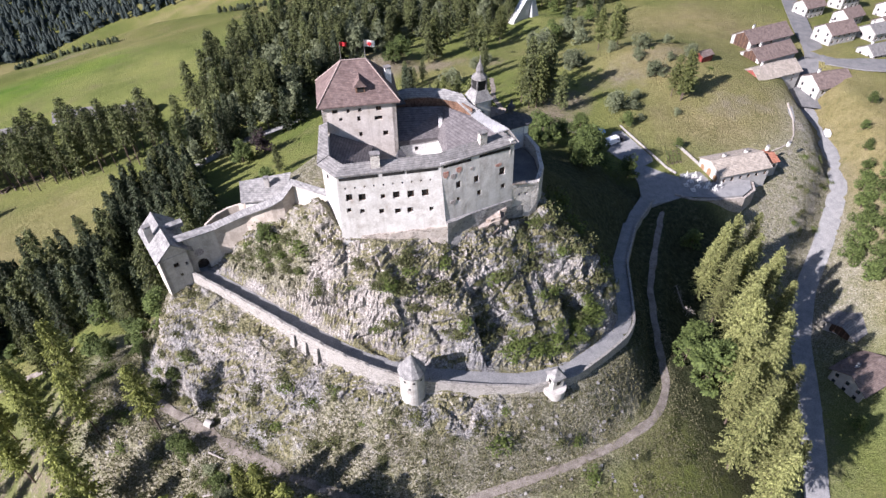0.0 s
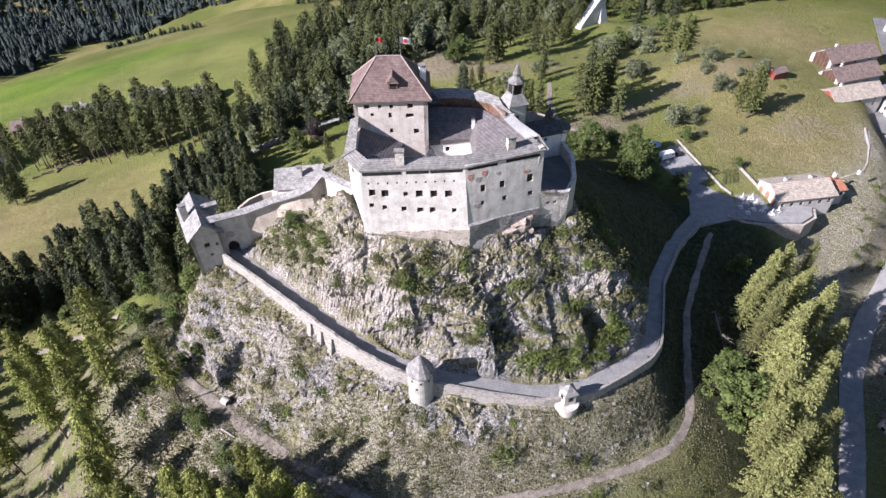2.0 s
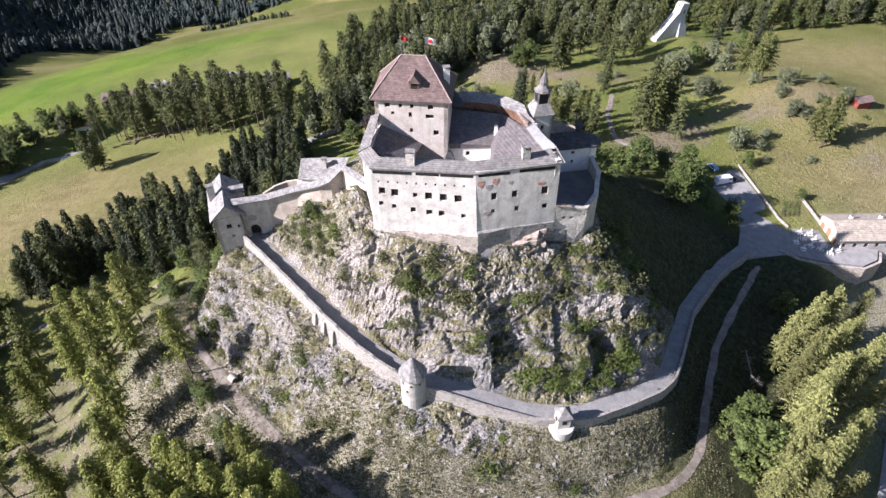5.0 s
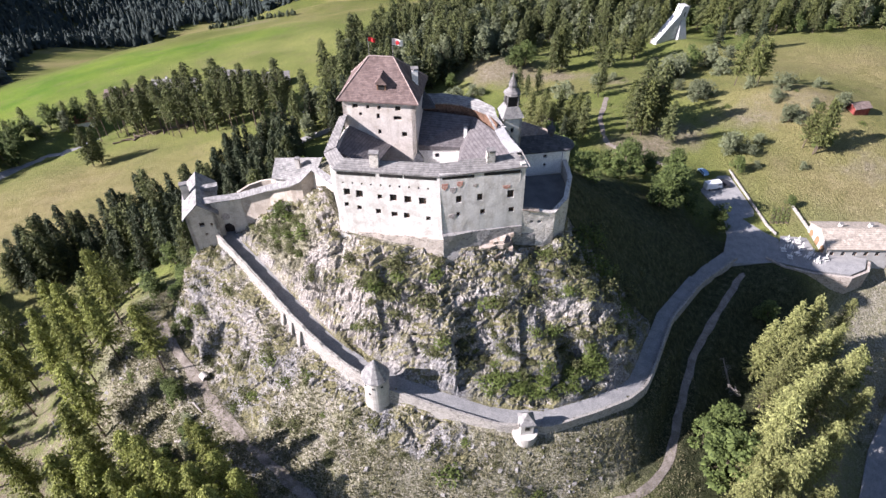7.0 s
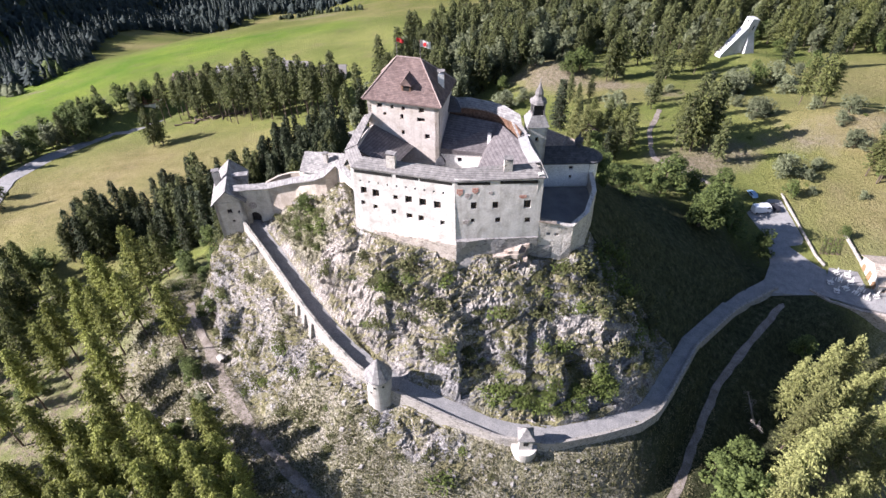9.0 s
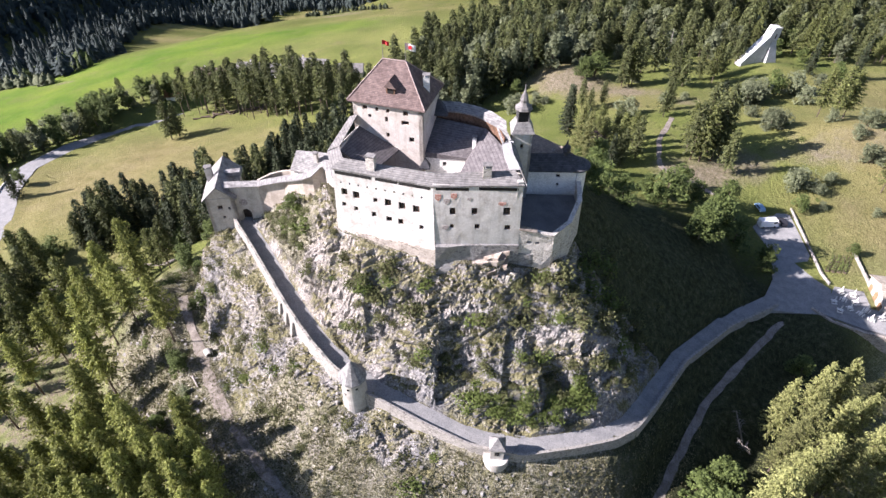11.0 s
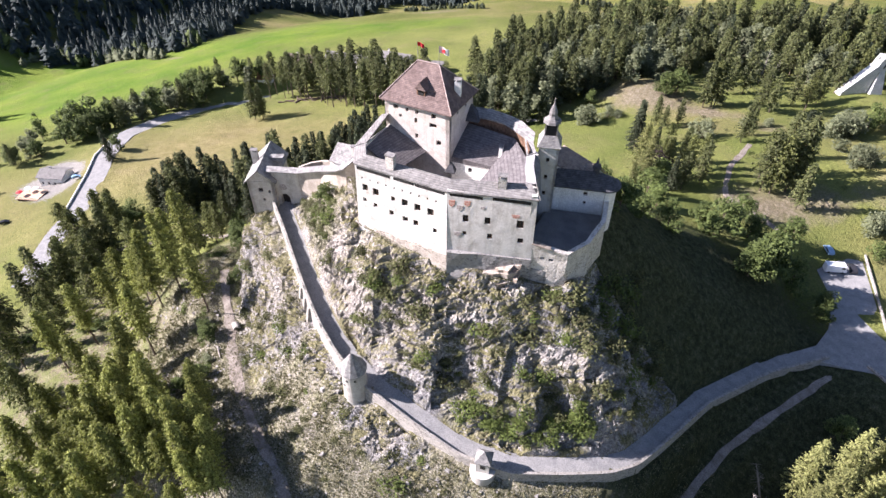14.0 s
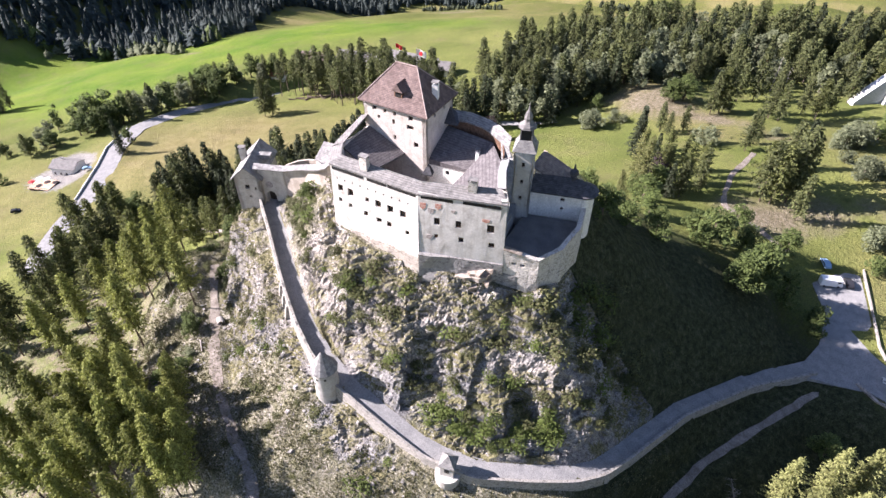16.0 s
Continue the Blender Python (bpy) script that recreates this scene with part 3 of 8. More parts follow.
def strip(name, line, half, material, lift, label, category="road", wander=0.06):
    """A road or path laid along a line, cut into short steps."""
    pts = []
    for p, q in zip(line, line[1:]):
        n = max(2, int(math.dist(p, q) / 2))
        pts += [Vector(p).lerp(Vector(q), k / n) for k in range(n)]
    pts.append(Vector(line[-1]))
    for _ in range(3):
        pts = [pts[0]] + [(a + b * 2 + c) / 4 for a, b, c in zip(pts, pts[1:], pts[2:])] + [pts[-1]]
    bm = bmesh.new()
    rows = []
    for i, p in enumerate(pts):
        d = pts[min(i + 1, len(pts) - 1)] - pts[max(i - 1, 0)]
        s = Vector((-d.y, d.x, 0)).normalized()
        row = []
        for k in (-1, -0.5, 0, 0.5, 1):
            w = half * (1 + wander * noise.noise((p.x * 0.3, p.y * 0.3, k))) * k
            row.append(bm.verts.new(p + s * w + Vector((0, 0, lift - 0.04 * abs(k)))))
        low = [bm.verts.new(row[j].co - Vector((0, 0, 0.5))) for j in (0, -1)]
        rows.append([low[0]] + row + [low[1]])
    for a, b in zip(rows, rows[1:]):
        for j in range(len(a) - 1):
            bm.faces.new((a[j + 1], a[j], b[j], b[j + 1]))
    me = bpy.data.meshes.new(name)
    bm.to_mesh(me)
    bm.free()
    me.materials.append(material)
    return tagged(new(name, me), label, category, kind="structure")


strip("road", RAMP, 1.9, PAVING, 0.0, "pale grey concrete ramp road climbing round the castle rock")
strip("path", LOWER_PATH, 0.9, DIRT, 0.05, "pale bare-earth footpath below the castle rock", "path", 0.5)
strip("path", GULLY_PATH, 1.15, DIRT, 0.03, "dusty earth track in the gully under larches", "path", 0.9)
strip("path", WOOD_TRACK, 1.2, DIRT, 0.05, "brown earth track at the edge of the wood", "path", 0.5)
strip("road", VALLEY_ROAD, 3.1, PAVING, 0.4, "light grey asphalt lane running down to the hamlet")
strip("road", LEFT_ROAD, 4.7, PAVING, 0.06, "grey asphalt valley road with a pale kerb wall")


# ---- building helpers ----
def part(name, bm, material, parent=None, label="", smooth_shade=False):
    me = bpy.data.meshes.new(name)
    bmesh.ops.recalc_face_normals(bm, faces=bm.faces)
    bm.to_mesh(me)
    bm.free()
    me.materials.append(material)
    if smooth_shade:
        me.polygons.foreach_set("use_smooth", np.ones(len(me.polygons), bool))
    ob = new(name, me)
    if parent is not None:
        ob.parent = parent
        if parent.parent is None:      # parts are given in the place's own metres
            ob.matrix_parent_inverse = parent.matrix_basis.inverted()
    return tagged(ob, label)


def thing(name, label, category, at=(0, 0, 0), turn=0.0, group=""):
    ob = new(name)
    ob.empty_display_size = 0.5
    ob.matrix_basis = pose(*at, 0, 0, turn)
    return tagged(ob, label, category, group)


def solid(bm, pts_low, pts_high):
    """A closed prism between two outlines of the same count."""
    a = [bm.verts.new(p) for p in pts_low]
    b = [bm.verts.new(p) for p in pts_high]
    n = len(a)
    for i in range(n):
        bm.faces.new((a[i], a[(i + 1) % n], b[(i + 1) % n], b[i]))
    bm.faces.new(a[::-1])
    bm.faces.new(b)
    return bm


def box(bm, x0, x1, y0, y1, z0, z1, m=None):
    lo = [(x0, y0, z0), (x1, y0, z0), (x1, y1, z0), (x0, y1, z0)]
    hi = [(x, y, z1) for x, y, _ in lo]
    if m is not None:
        lo, hi = [m @ Vector(p) for p in lo], [m @ Vector(p) for p in hi]
    return solid(bm, lo, hi)


def wall_panel(p0, p1, z0, z1, holes=(), thick=0.9, batter=0.0, top=None, wobble=0.0, low=None):
    """A wall from p0 to p1 (outside on the right of the way), holes (u0, u1, v0, v1) in metres along it and in height,
    cut right through. batter: metres by which its foot stands out. top: height at p1 if the top slopes. low: the ends of its foot, if battered."""
    p0, p1 = Vector((*p0, 0)), Vector((*p1, 0))
    run = (p1 - p0).length
    d = (p1 - p0) / run
    out = Vector((d.y, -d.x, 0))
    us = sorted({0.0, run, *[h[0] for h in holes], *[h[1] for h in holes], *np.arange(2.5, run - 1, 2.5)})
    vs = sorted({z0, *[h[2] for h in holes], *[h[3] for h in holes], *np.arange(z0 + 2.5, z1 - 1, 2.5), z1})
    bm = bmesh.new()
    front, rear = {}, {}

    def at(u, v, depth):
        vv = v if top is None or v < z1 else z1 + (top - z1) * u / run
        lean = batter * max(0, (z1 - v) / (z1 - z0)) ** 1.5
        wob = wobble * noise.noise((p0.x + d.x * u * 0.4, p0.y + d.y * u * 0.4, v * 0.4))
        base = p0 + d * u
        if low is not None:
            f = min(1.0, max(0.0, (z1 - v) / (z1 - z0)))
            base = base.lerp(Vector((*low[0], 0)).lerp(Vector((*low[1], 0)), u / run), f)
        return base + out * (lean + wob - depth) + Vector((0, 0, vv))
    for i, u in enumerate(us):
        for j, v in enumerate(vs):
            front[i, j] = bm.verts.new(at(u, v, 0))
            rear[i, j] = bm.verts.new(at(u, v, thick))
    solid_cell = {}
    for i in range(len(us) - 1):
        for j in range(len(vs) - 1):
            cu, cv = (us[i] + us[i + 1]) / 2, (vs[j] + vs[j + 1]) / 2
            solid_cell[i, j] = not any(h[0] < cu < h[1] and h[2] < cv < h[3] for h in holes)
    for (i, j), full in solid_cell.items():
        if not full:
            continue
        f = [front[i, j], front[i + 1, j], front[i + 1, j + 1], front[i, j + 1]]
        r = [rear[i, j], rear[i + 1, j], rear[i + 1, j + 1], rear[i, j + 1]]
        bm.faces.new(f)
        bm.faces.new(r[::-1])
        for (a, b), (di, dj) in (((0, 1), (0, -1)), ((1, 2), (1, 0)), ((2, 3), (0, 1)), ((3, 0), (-1, 0))):
            if not solid_cell.get((i + di, j + dj), False):
                bm.faces.new((f[b], f[a], r[a], r[b]))
    return bm


def hip_roof(bm, corners, eave, apexes, thick=0.25):
    """Roof over four corners (x, y), in order, with a ridge between two points, or one, given with their heights."""
    low = [bm.verts.new((x, y, eave - thick)) for x, y in corners]
    c = [bm.verts.new((x, y, eave)) for x, y in corners]
    for i in range(4):
        bm.faces.new((low[i], low[(i + 1) % 4], c[(i + 1) % 4], c[i]))
    bm.faces.new(low[::-1])
    a = [bm.verts.new(p) for p in apexes]
    if len(a) == 1:
        for i in range(4):
            bm.faces.new((c[i], c[(i + 1) % 4], a[0]))
    else:
        bm.faces.new((c[0], c[1], a[1], a[0]))
        bm.faces.new((c[1], c[2], a[1]))
        bm.faces.new((c[2], c[3], a[0], a[1]))
        bm.faces.new((c[3], c[0], a[0]))
    return bm


def lathe(prof, x, y, seg=32):
    bm = bmesh.new()
    rings = [[bm.verts.new((x + r * math.cos(2 * math.pi * k / seg), y + r * math.sin(2 * math.pi * k / seg), z)) for k in range(seg)] for r, z in prof]
    for a, b in zip(rings, rings[1:]):
        for k in range(seg):
            bm.faces.new((a[k], a[(k + 1) % seg], b[(k + 1) % seg], b[k]))
    bm.faces.new(rings[0][::-1])
    bm.faces.new(rings[-1])
    return bm


def frame_at(p0, p1):
    """Axes on a wall: x along it, y inwards, z up, from p0 at height 0."""
    d = Vector((p1[0] - p0[0], p1[1] - p0[1], 0)).normalized()
    m = Matrix.Identity(4)
    m.col[0][:3], m.col[1][:3], m.col[3][:3] = d, (-d.y, d.x, 0), (p0[0], p0[1], 0)
    return m


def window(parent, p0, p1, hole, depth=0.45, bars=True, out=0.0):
    """A near-black pane standing for the unlit room, deep in an opening, with a wooden frame and cross bars. out: how
    far the wall stands out there.
    """
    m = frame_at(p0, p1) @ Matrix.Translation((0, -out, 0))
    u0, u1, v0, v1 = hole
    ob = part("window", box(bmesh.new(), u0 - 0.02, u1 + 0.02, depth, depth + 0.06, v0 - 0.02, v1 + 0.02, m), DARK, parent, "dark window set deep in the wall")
    bm = bmesh.new()
    w = 0.07
    box(bm, u0, u0 + w, depth - 0.08, depth, v0, v1, m)
    box(bm, u1 - w, u1, depth - 0.08, depth, v0, v1, m)
    box(bm, u0 + w, u1 - w, depth - 0.08, depth, v0, v0 + w, m)
    box(bm, u0 + w, u1 - w, depth - 0.08, depth, v1 - w, v1, m)
    if bars and u1 - u0 > 0.7:
        c = (u0 + u1) / 2
        box(bm, c - 0.03, c + 0.03, depth - 0.06, depth - 0.01, v0 + w, v1 - w, m)
    part("frame", bm, WOOD, ob)
    return ob


def chimney(parent, x, y, z0, z1, w=1.2, d=0.9, turn=0.0, material=None):
    m = pose(x, y, 0, 0, 0, turn)
    c = part("chimney", box(bmesh.new(), -w / 2, w / 2, -d / 2, d / 2, z0, z1 - 0.45, m), material or STONEWALL, parent, "plastered chimney with an open cap")
    bm = bmesh.new()
    for sx in (-1, 1):
        for sy in (-1, 1):
            box(bm, sx * w / 2 - (0.18 if sx > 0 else 0), sx * w / 2 + (0.18 if sx < 0 else 0), sy * d / 2 - (0.18 if sy > 0 else 0), sy * d / 2 + (0.18 if sy < 0 else 0), z1 - 0.45, z1 - 0.12, m)
    box(bm, -w / 2 - 0.12, w / 2 + 0.12, -d / 2 - 0.12, d / 2 + 0.12, z1 - 0.12, z1, m)
    part("cap", bm, GREYROOF, c)
    return c


# ---- the keep ----
KEEP_FL, KEEP_FR = Vector((-21.7, 10.15)), Vector((-7.45, 11.8))
kd = (KEEP_FR - KEEP_FL).normalized()
kn = Vector((-kd.y, kd.x))
KEEP_BL, KEEP_BR = KEEP_FL + kn * 10.2, KEEP_FR + kn * 10.2
keep = thing("castle_keep", "tall cream plastered castle keep with a red shingle hipped roof", "castle tower", (-16, 15, 44))
keep_holes = [(1.98, 3.02, 64.5, 65.4), (4.71, 5.33, 64.5, 65.3), (6.91, 7.6, 64.5, 65.3), (10.38, 11.43, 64.4, 65.4), (3.13, 3.76, 62.9, 63.6), (6.6, 7.23, 62.5, 63.6), (9.96, 11.53, 62.4, 63.3), (6.7, 7.33, 59.1, 60.1), (11.43, 12.48, 58.8, 59.9)]


def house_walls(parent, corners, z0, z1, material, holes=None, thick=0.8, batter=0.0, wobble=0.0):
    """Walls round corners given anticlockwise seen from below (clockwise order puts outside on the right)."""
    n = len(corners)
    for i in range(n):
        p0, p1 = corners[i], corners[(i + 1) % n]
        hs = (holes or {}).get(i, [])
        part("wall", wall_panel(p0, p1, z0, z1, hs, thick, batter, wobble=wobble), material, parent)
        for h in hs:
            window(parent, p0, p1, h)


house_walls(keep, [KEEP_FL, KEEP_FR, KEEP_BR, KEEP_BL], 44, 66.3, TOWER_PLASTER, {0: keep_holes, 1: [(3.0, 3.8, 64.6, 65.4), (6.5, 7.3, 64.6, 65.4)]})
ov = 0.75
rc = [KEEP_FL - kd * ov - kn * ov, KEEP_FR + kd * ov - kn * ov, KEEP_BR + kd * ov + kn * ov, KEEP_BL - kd * ov + kn * ov]
km = (KEEP_FL + KEEP_FR) / 2 + kn * 5.1
part("roof", hip_roof(bmesh.new(), rc, 66.4, [(*(km - kd * 2.35), 72.9), (*(km + kd * 2.35), 72.9)]), REDROOF, keep, "red-brown shingle hipped roof")

HIPS = speckled("mortared_hip_tiles", (0.26, 0.20, 0.18), (0.36, 0.29, 0.26), 2.0)


def ridge_cap(parent, a, b, r=0.13, material=None):
    """A row of cap tiles along a ridge or hip."""
    a, b = Vector(a), Vector(b)
    d = b - a
    bm = bmesh.new()
    bmesh.ops.create_cone(bm, cap_ends=True, segments=8, radius1=r, radius2=r, depth=d.length, matrix=Matrix.Translation((a + b) / 2 + Vector((0, 0, 0.04))) @ d.to_track_quat("Z", "Y").to_matrix().to_4x4())
    return part("ridge_cap", bm, material or HIPS, parent)


ka, kb = Vector((*(km - kd * 2.35), 72.9)), Vector((*(km + kd * 2.35), 72.9))
for c, e in ((rc[0], ka), (rc[3], ka), (rc[1], kb), (rc[2], kb)):
    ridge_cap(keep, (*c, 66.45), e)
ridge_cap(keep, ka, kb)

# ---- the palace range round the court ----
PL, PM, PR = Vector((-18.8, -3.2)), Vector((0.4, -0.6)), Vector((15.2, 5.4))
PL0, PM0, PR0 = Vector((-19.3, -3.6)), Vector((1.6, -2.6)), Vector((15.6, 4.9))    # the same corners at the foot
palace = thing("castle_palace", "cream plastered castle range with small windows and grey shingle roof", "castle building", (0, 8, 44))
left_holes = [(1.5, 2.5, 53.9, 55.1), (3.8, 4.9, 53.6, 54.9), (7.8, 8.5, 53.6, 54.4), (10.1, 11.2, 53.4, 54.6), (12.8, 13.9, 53.3, 54.5), (15.5, 16.6, 53.2, 54.4),
              (1.4, 2.1, 51.2, 52.0), (3.8, 4.5, 50.7, 51.5), (7.3, 8.1, 50.2, 51.1), (10.2, 11.2, 49.9, 50.8), (12.5, 13.4, 49.8, 50.8), (16.6, 17.3, 49.7, 50.5)]
right_holes = [(3.0, 3.9, 53.5, 54.7), (7.0, 7.9, 53.5, 54.7), (12.8, 13.9, 53.4, 54.8), (7.6, 8.4, 50.3, 51.2), (13.2, 14.1, 50.0, 50.9), (3.0, 3.6, 50.5, 51.2)]
left_holes, right_holes = ([(a - 0.09 * (b - a), b + 0.09 * (b - a), c - 0.14 * (d - c), d + 0.12 * (d - c)) for a, b, c, d in row] for row in (left_holes, right_holes))
left_slots = [(0.4, 7.6, 58.35, 58.95), (8.4, 12.6, 58.35, 58.95), (12.9, 18.9, 58.3, 58.95)]
right_slots = [(0.5, 6.4, 58.4, 59.0), (8.2, 15.2, 58.6, 59.2)]
putlogs = [(1.3 + 1.75 * k, 1.62 + 1.75 * k, 56.3, 56.75) for k in range(10)]
part("wall", wall_panel(PL, PM, 42, 59.3, left_holes + left_slots + putlogs, 1.0, wobble=0.05, low=(PL0, PM0)), PLASTER, palace, "bright cream plastered south wall")
part("wall", wall_panel(PM, PR, 40, 59.6, right_holes + right_slots, 1.0, wobble=0.05, low=(PM0, PR0)), PLASTER, palace)
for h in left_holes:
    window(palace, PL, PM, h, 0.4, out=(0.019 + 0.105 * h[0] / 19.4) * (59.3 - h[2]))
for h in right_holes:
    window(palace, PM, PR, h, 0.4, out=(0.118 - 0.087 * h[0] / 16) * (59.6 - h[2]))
PLB = Vector((-21.8, 1.2))
RING = [Vector((-21.9, 10.1)), PLB, PL, PM, PR, Vector((12.0, 11.0)), Vector((9.7, 16.0))]
part("wall", wall_panel(PLB, PL, 42, 59.3, [(1.6, 2.4, 57.0, 58.2)], 1.0), PLASTER, palace)
part("wall", wall_panel(RING[0], PLB, 42, 59.6, [], 1.0), PLASTER, palace)
part("wall", wall_panel(PR, RING[5], 42, 60.5, [], 1.0), PLASTER, palace)
part("wall", wall_panel(RING[5], RING[6], 42, 60.8, [], 1.0), PLASTER, palace)


def roof_band(outer, inner, thick=0.3):
    """A strip of roof between two lines of (x, y, z)."""
    bm = bmesh.new()
    rows = []
    for o, i in zip(outer, inner):
        o, i = Vector(o), Vector(i)
        rows.append([bm.verts.new(p) for p in (o, i, i - Vector((0, 0, thick)), o - Vector((0, 0, thick)))])
    for a, b in zip(rows, rows[1:]):
        for k in range(4):
            bm.faces.new((a[k], a[(k + 1) % 4], b[(k + 1) % 4], b[k]))
    bm.faces.new(rows[0][::-1])
    bm.faces.new(rows[-1])
    return bm


part("roof", roof_band([(-22.5, 1.0, 59.5), (-18.95, -3.4, 59.5), (0.45, -0.8, 59.3), (15.5, 5.2, 60.0)], [(-20.3, 2.0, 60.65), (-17.6, -1.2, 60.75), (0.05, 1.2, 60.75), (13.0, 7.0, 61.4)]), GREYROOF, palace, "grey shingle lean-to roof")
part("roof", roof_band([(-22.6, 1.1, 59.6), (-22.6, 10.0, 62.4)], [(-20.3, 2.2, 60.7), (-20.9, 10.2, 63.1)]), GREYROOF, palace)
# court slope coloured lighter than the outer one, as the sun strikes it
part("roof", roof_band([(14.0, 6.6, 62.3), (11.0, 11.4, 61.9), (9.1, 15.6, 61.5)], [(11.7, 7.7, 60.9), (9.3, 11.4, 61.0), (7.6, 15.0, 60.8)]), SUNLIT_ROOF, palace, "roof slope facing the court in a paler sunlit colour")
part("roof", roof_band([(15.9, 5.0, 60.3), (12.5, 11.4, 60.8), (10.1, 15.9, 60.4)], [(14.0, 6.6, 62.3), (11.0, 11.4, 61.9), (9.1, 15.6, 61.5)]), GREYROOF, palace)
part("court_roof", solid(bmesh.new(), [(-20.2, 2.0, 59.4), (-13.6, 2.2, 56.3), (-12.6, 11.3, 56.3), (-20.8, 10.4, 60.2)], [(-20.2, 2.0, 59.8), (-13.6, 2.2, 56.7), (-12.6, 11.3, 56.7), (-20.8, 10.4, 60.6)]), COURTROOF, palace, "brown roof over the small west court")
part("roof", roof_band([(9.1, 16.0, 61.6), (7.4, 18.0, 62.0), (6.3, 20.6, 62.6), (2.6, 22.2, 63.1), (-0.3, 23.0, 63.0), (-4.8, 23.2, 63.0), (-9.5, 22.0, 62.9)], [(7.6, 15.2, 60.9), (6.4, 16.9, 61.4), (5.0, 19.0, 61.9), (1.3, 20.6, 62.0), (-1.0, 21.2, 62.0), (-4.5, 21.2, 61.9), (-8.6, 20.0, 61.8)]), PALEROOF, palace, "pale shingle roof of the curved range")
BACK = [(9.7, 15.9), (7.5, 17.9), (6.2, 20.5), (2.5, 22.1), (-0.3, 22.9), (-4.8, 23.1), (-9.6, 21.9)]
for a, b in zip(BACK, BACK[1:]):
    part("wall", wall_panel(a, b, 42, 61.3 if a[0] > 6 else 62.4, [], 0.8), PLASTER, palace)
bm = bmesh.new()
for a, b in zip([(7.8, 15.4), (6.6, 17.1), (5.1, 19.2), (1.4, 20.8), (-1.0, 21.4), (-4.5, 21.4)], [(6.6, 17.1), (5.1, 19.2), (1.4, 20.8), (-1.0, 21.4), (-4.5, 21.4), (-8.6, 20.2)]):
    q = wall_panel(b, a, 56, 61.8, [], 0.3)
    tmp = bpy.data.meshes.new("tmp")
    q.to_mesh(tmp)
    q.free()
    bm.from_mesh(tmp)
    bpy.data.meshes.remove(tmp)
part("gallery", bm, WOOD, palace, "red-brown wooden gallery under the curved roof")
# roofs over the court
bm = bmesh.new()
solid(bm, [(-7.4, 12.5, 55.4), (0.8, 14.6, 55.4), (2.4, 20.2, 55.4), (-8.8, 20.0, 55.4)], [(-7.4, 12.5, 56.6), (0.8, 14.6, 56.1), (2.4, 20.2, 60.2), (-8.8, 20.0, 60.3)])
part("court_roof", bm, COURTROOF, palace, "brown shingle roof sloping to the inner court")
bm = bmesh.new()
solid(bm, [(0.8, 14.6, 55.2), (2.2, 4.4, 55.2), (11.9, 7.6, 55.2), (9.4, 11.4, 55.2), (7.7, 15.0, 55.2), (2.4, 20.2, 55.2)], [(0.8, 14.6, 56.1), (2.2, 4.4, 56.8), (11.9, 7.6, 60.6), (9.4, 11.4, 60.5), (7.7, 15.0, 60.5), (2.4, 20.2, 60.2)])
part("court_roof", bm, COURTROOF, palace)
part("court_wall", wall_panel((-7.5, 12.6), (0.8, 14.8), 48, 55.6, [(3.5, 4.3, 53.6, 54.6)], 0.5), WHITE, palace)
part("court_wall", wall_panel((0.8, 14.8), (2.2, 4.4), 48, 55.4, [(2.0, 3.0, 53.0, 54.2)], 0.5), WHITE, palace)
part("court_wall", wall_panel((12.0, 6.4), (0.1, 1.1), 48, 60.3, [], 0.4), PLASTER, palace)
part("court_wall", wall_panel((0.1, 1.1), (-17.5, -1.2), 48, 60.3, [], 0.4), PLASTER, palace)
part("court_wall", wall_panel((-17.5, -1.2), (-20.2, 2.0), 48, 60.2, [], 0.4), PLASTER, palace)
part("court_wall", wall_panel((-20.2, 2.0), (-20.8, 10.2), 48, 60.4, [], 0.4), PLASTER, palace)
part("court_floor", solid(bmesh.new(), [(-20, 0, 44), (14, 5, 44), (10, 18, 44), (-9, 22, 44), (-20, 8, 44)], [(-20, 0, 50), (14, 5, 50), (10, 18, 50), (-9, 22, 50), (-20, 8, 50)]), PAVING, palace)
chimney(palace, -11.6, -1.2, 59.6, 62.9, 1.6, 1.1, 7, STONEWALL)
chimney(palace, 8.7, 4.4, 60, 63.1, 1.5, 1.1, 24, STONEWALL)
chimney(palace, 1.4, 16.6, 56, 60.2, 0.7, 0.6, 10, WHITE)
chimney(keep, -8.9, 16.8, 66, 71.0, 1.2, 1.0, 22, WHITE)

# keep: dormer, flags and small roofs at its foot
dm = pose(*(km - kn * 3.4 + kd * 0.6), 0, 0, 0, math.degrees(math.atan2(kd.y, kd.x)))
dorm = part("dormer", box(bmesh.new(), -0.9, 0.9, -0.9, 2.2, 67.8, 69.6, dm), WOOD, keep, "wooden roof dormer with a dark opening")
# flat near-black block paints the shade of the dormer opening
part("opening", box(bmesh.new(), -0.6, 0.6, -0.93, -0.9, 68.2, 69.4, dm), DARK, dorm)
bm = bmesh.new()
solid(bm, [dm @ Vector(p) for p in ((-1.3, -1.3, 69.4), (1.3, -1.3, 69.4), (0, -1.3, 71.0))], [dm @ Vector(p) for p in ((-1.3, 2.4, 69.4), (1.3, 2.4, 69.4), (0, 2.4, 71.0))])
part("dormer_roof", bm, REDROOF, dorm)
CLOTH_W = speckled("white_flag_cloth", (0.74, 0.74, 0.72), (0.8, 0.8, 0.78), 2.0)
CLOTH_R = speckled("red_flag_cloth", (0.5, 0.03, 0.04), (0.58, 0.06, 0.06), 2.0)
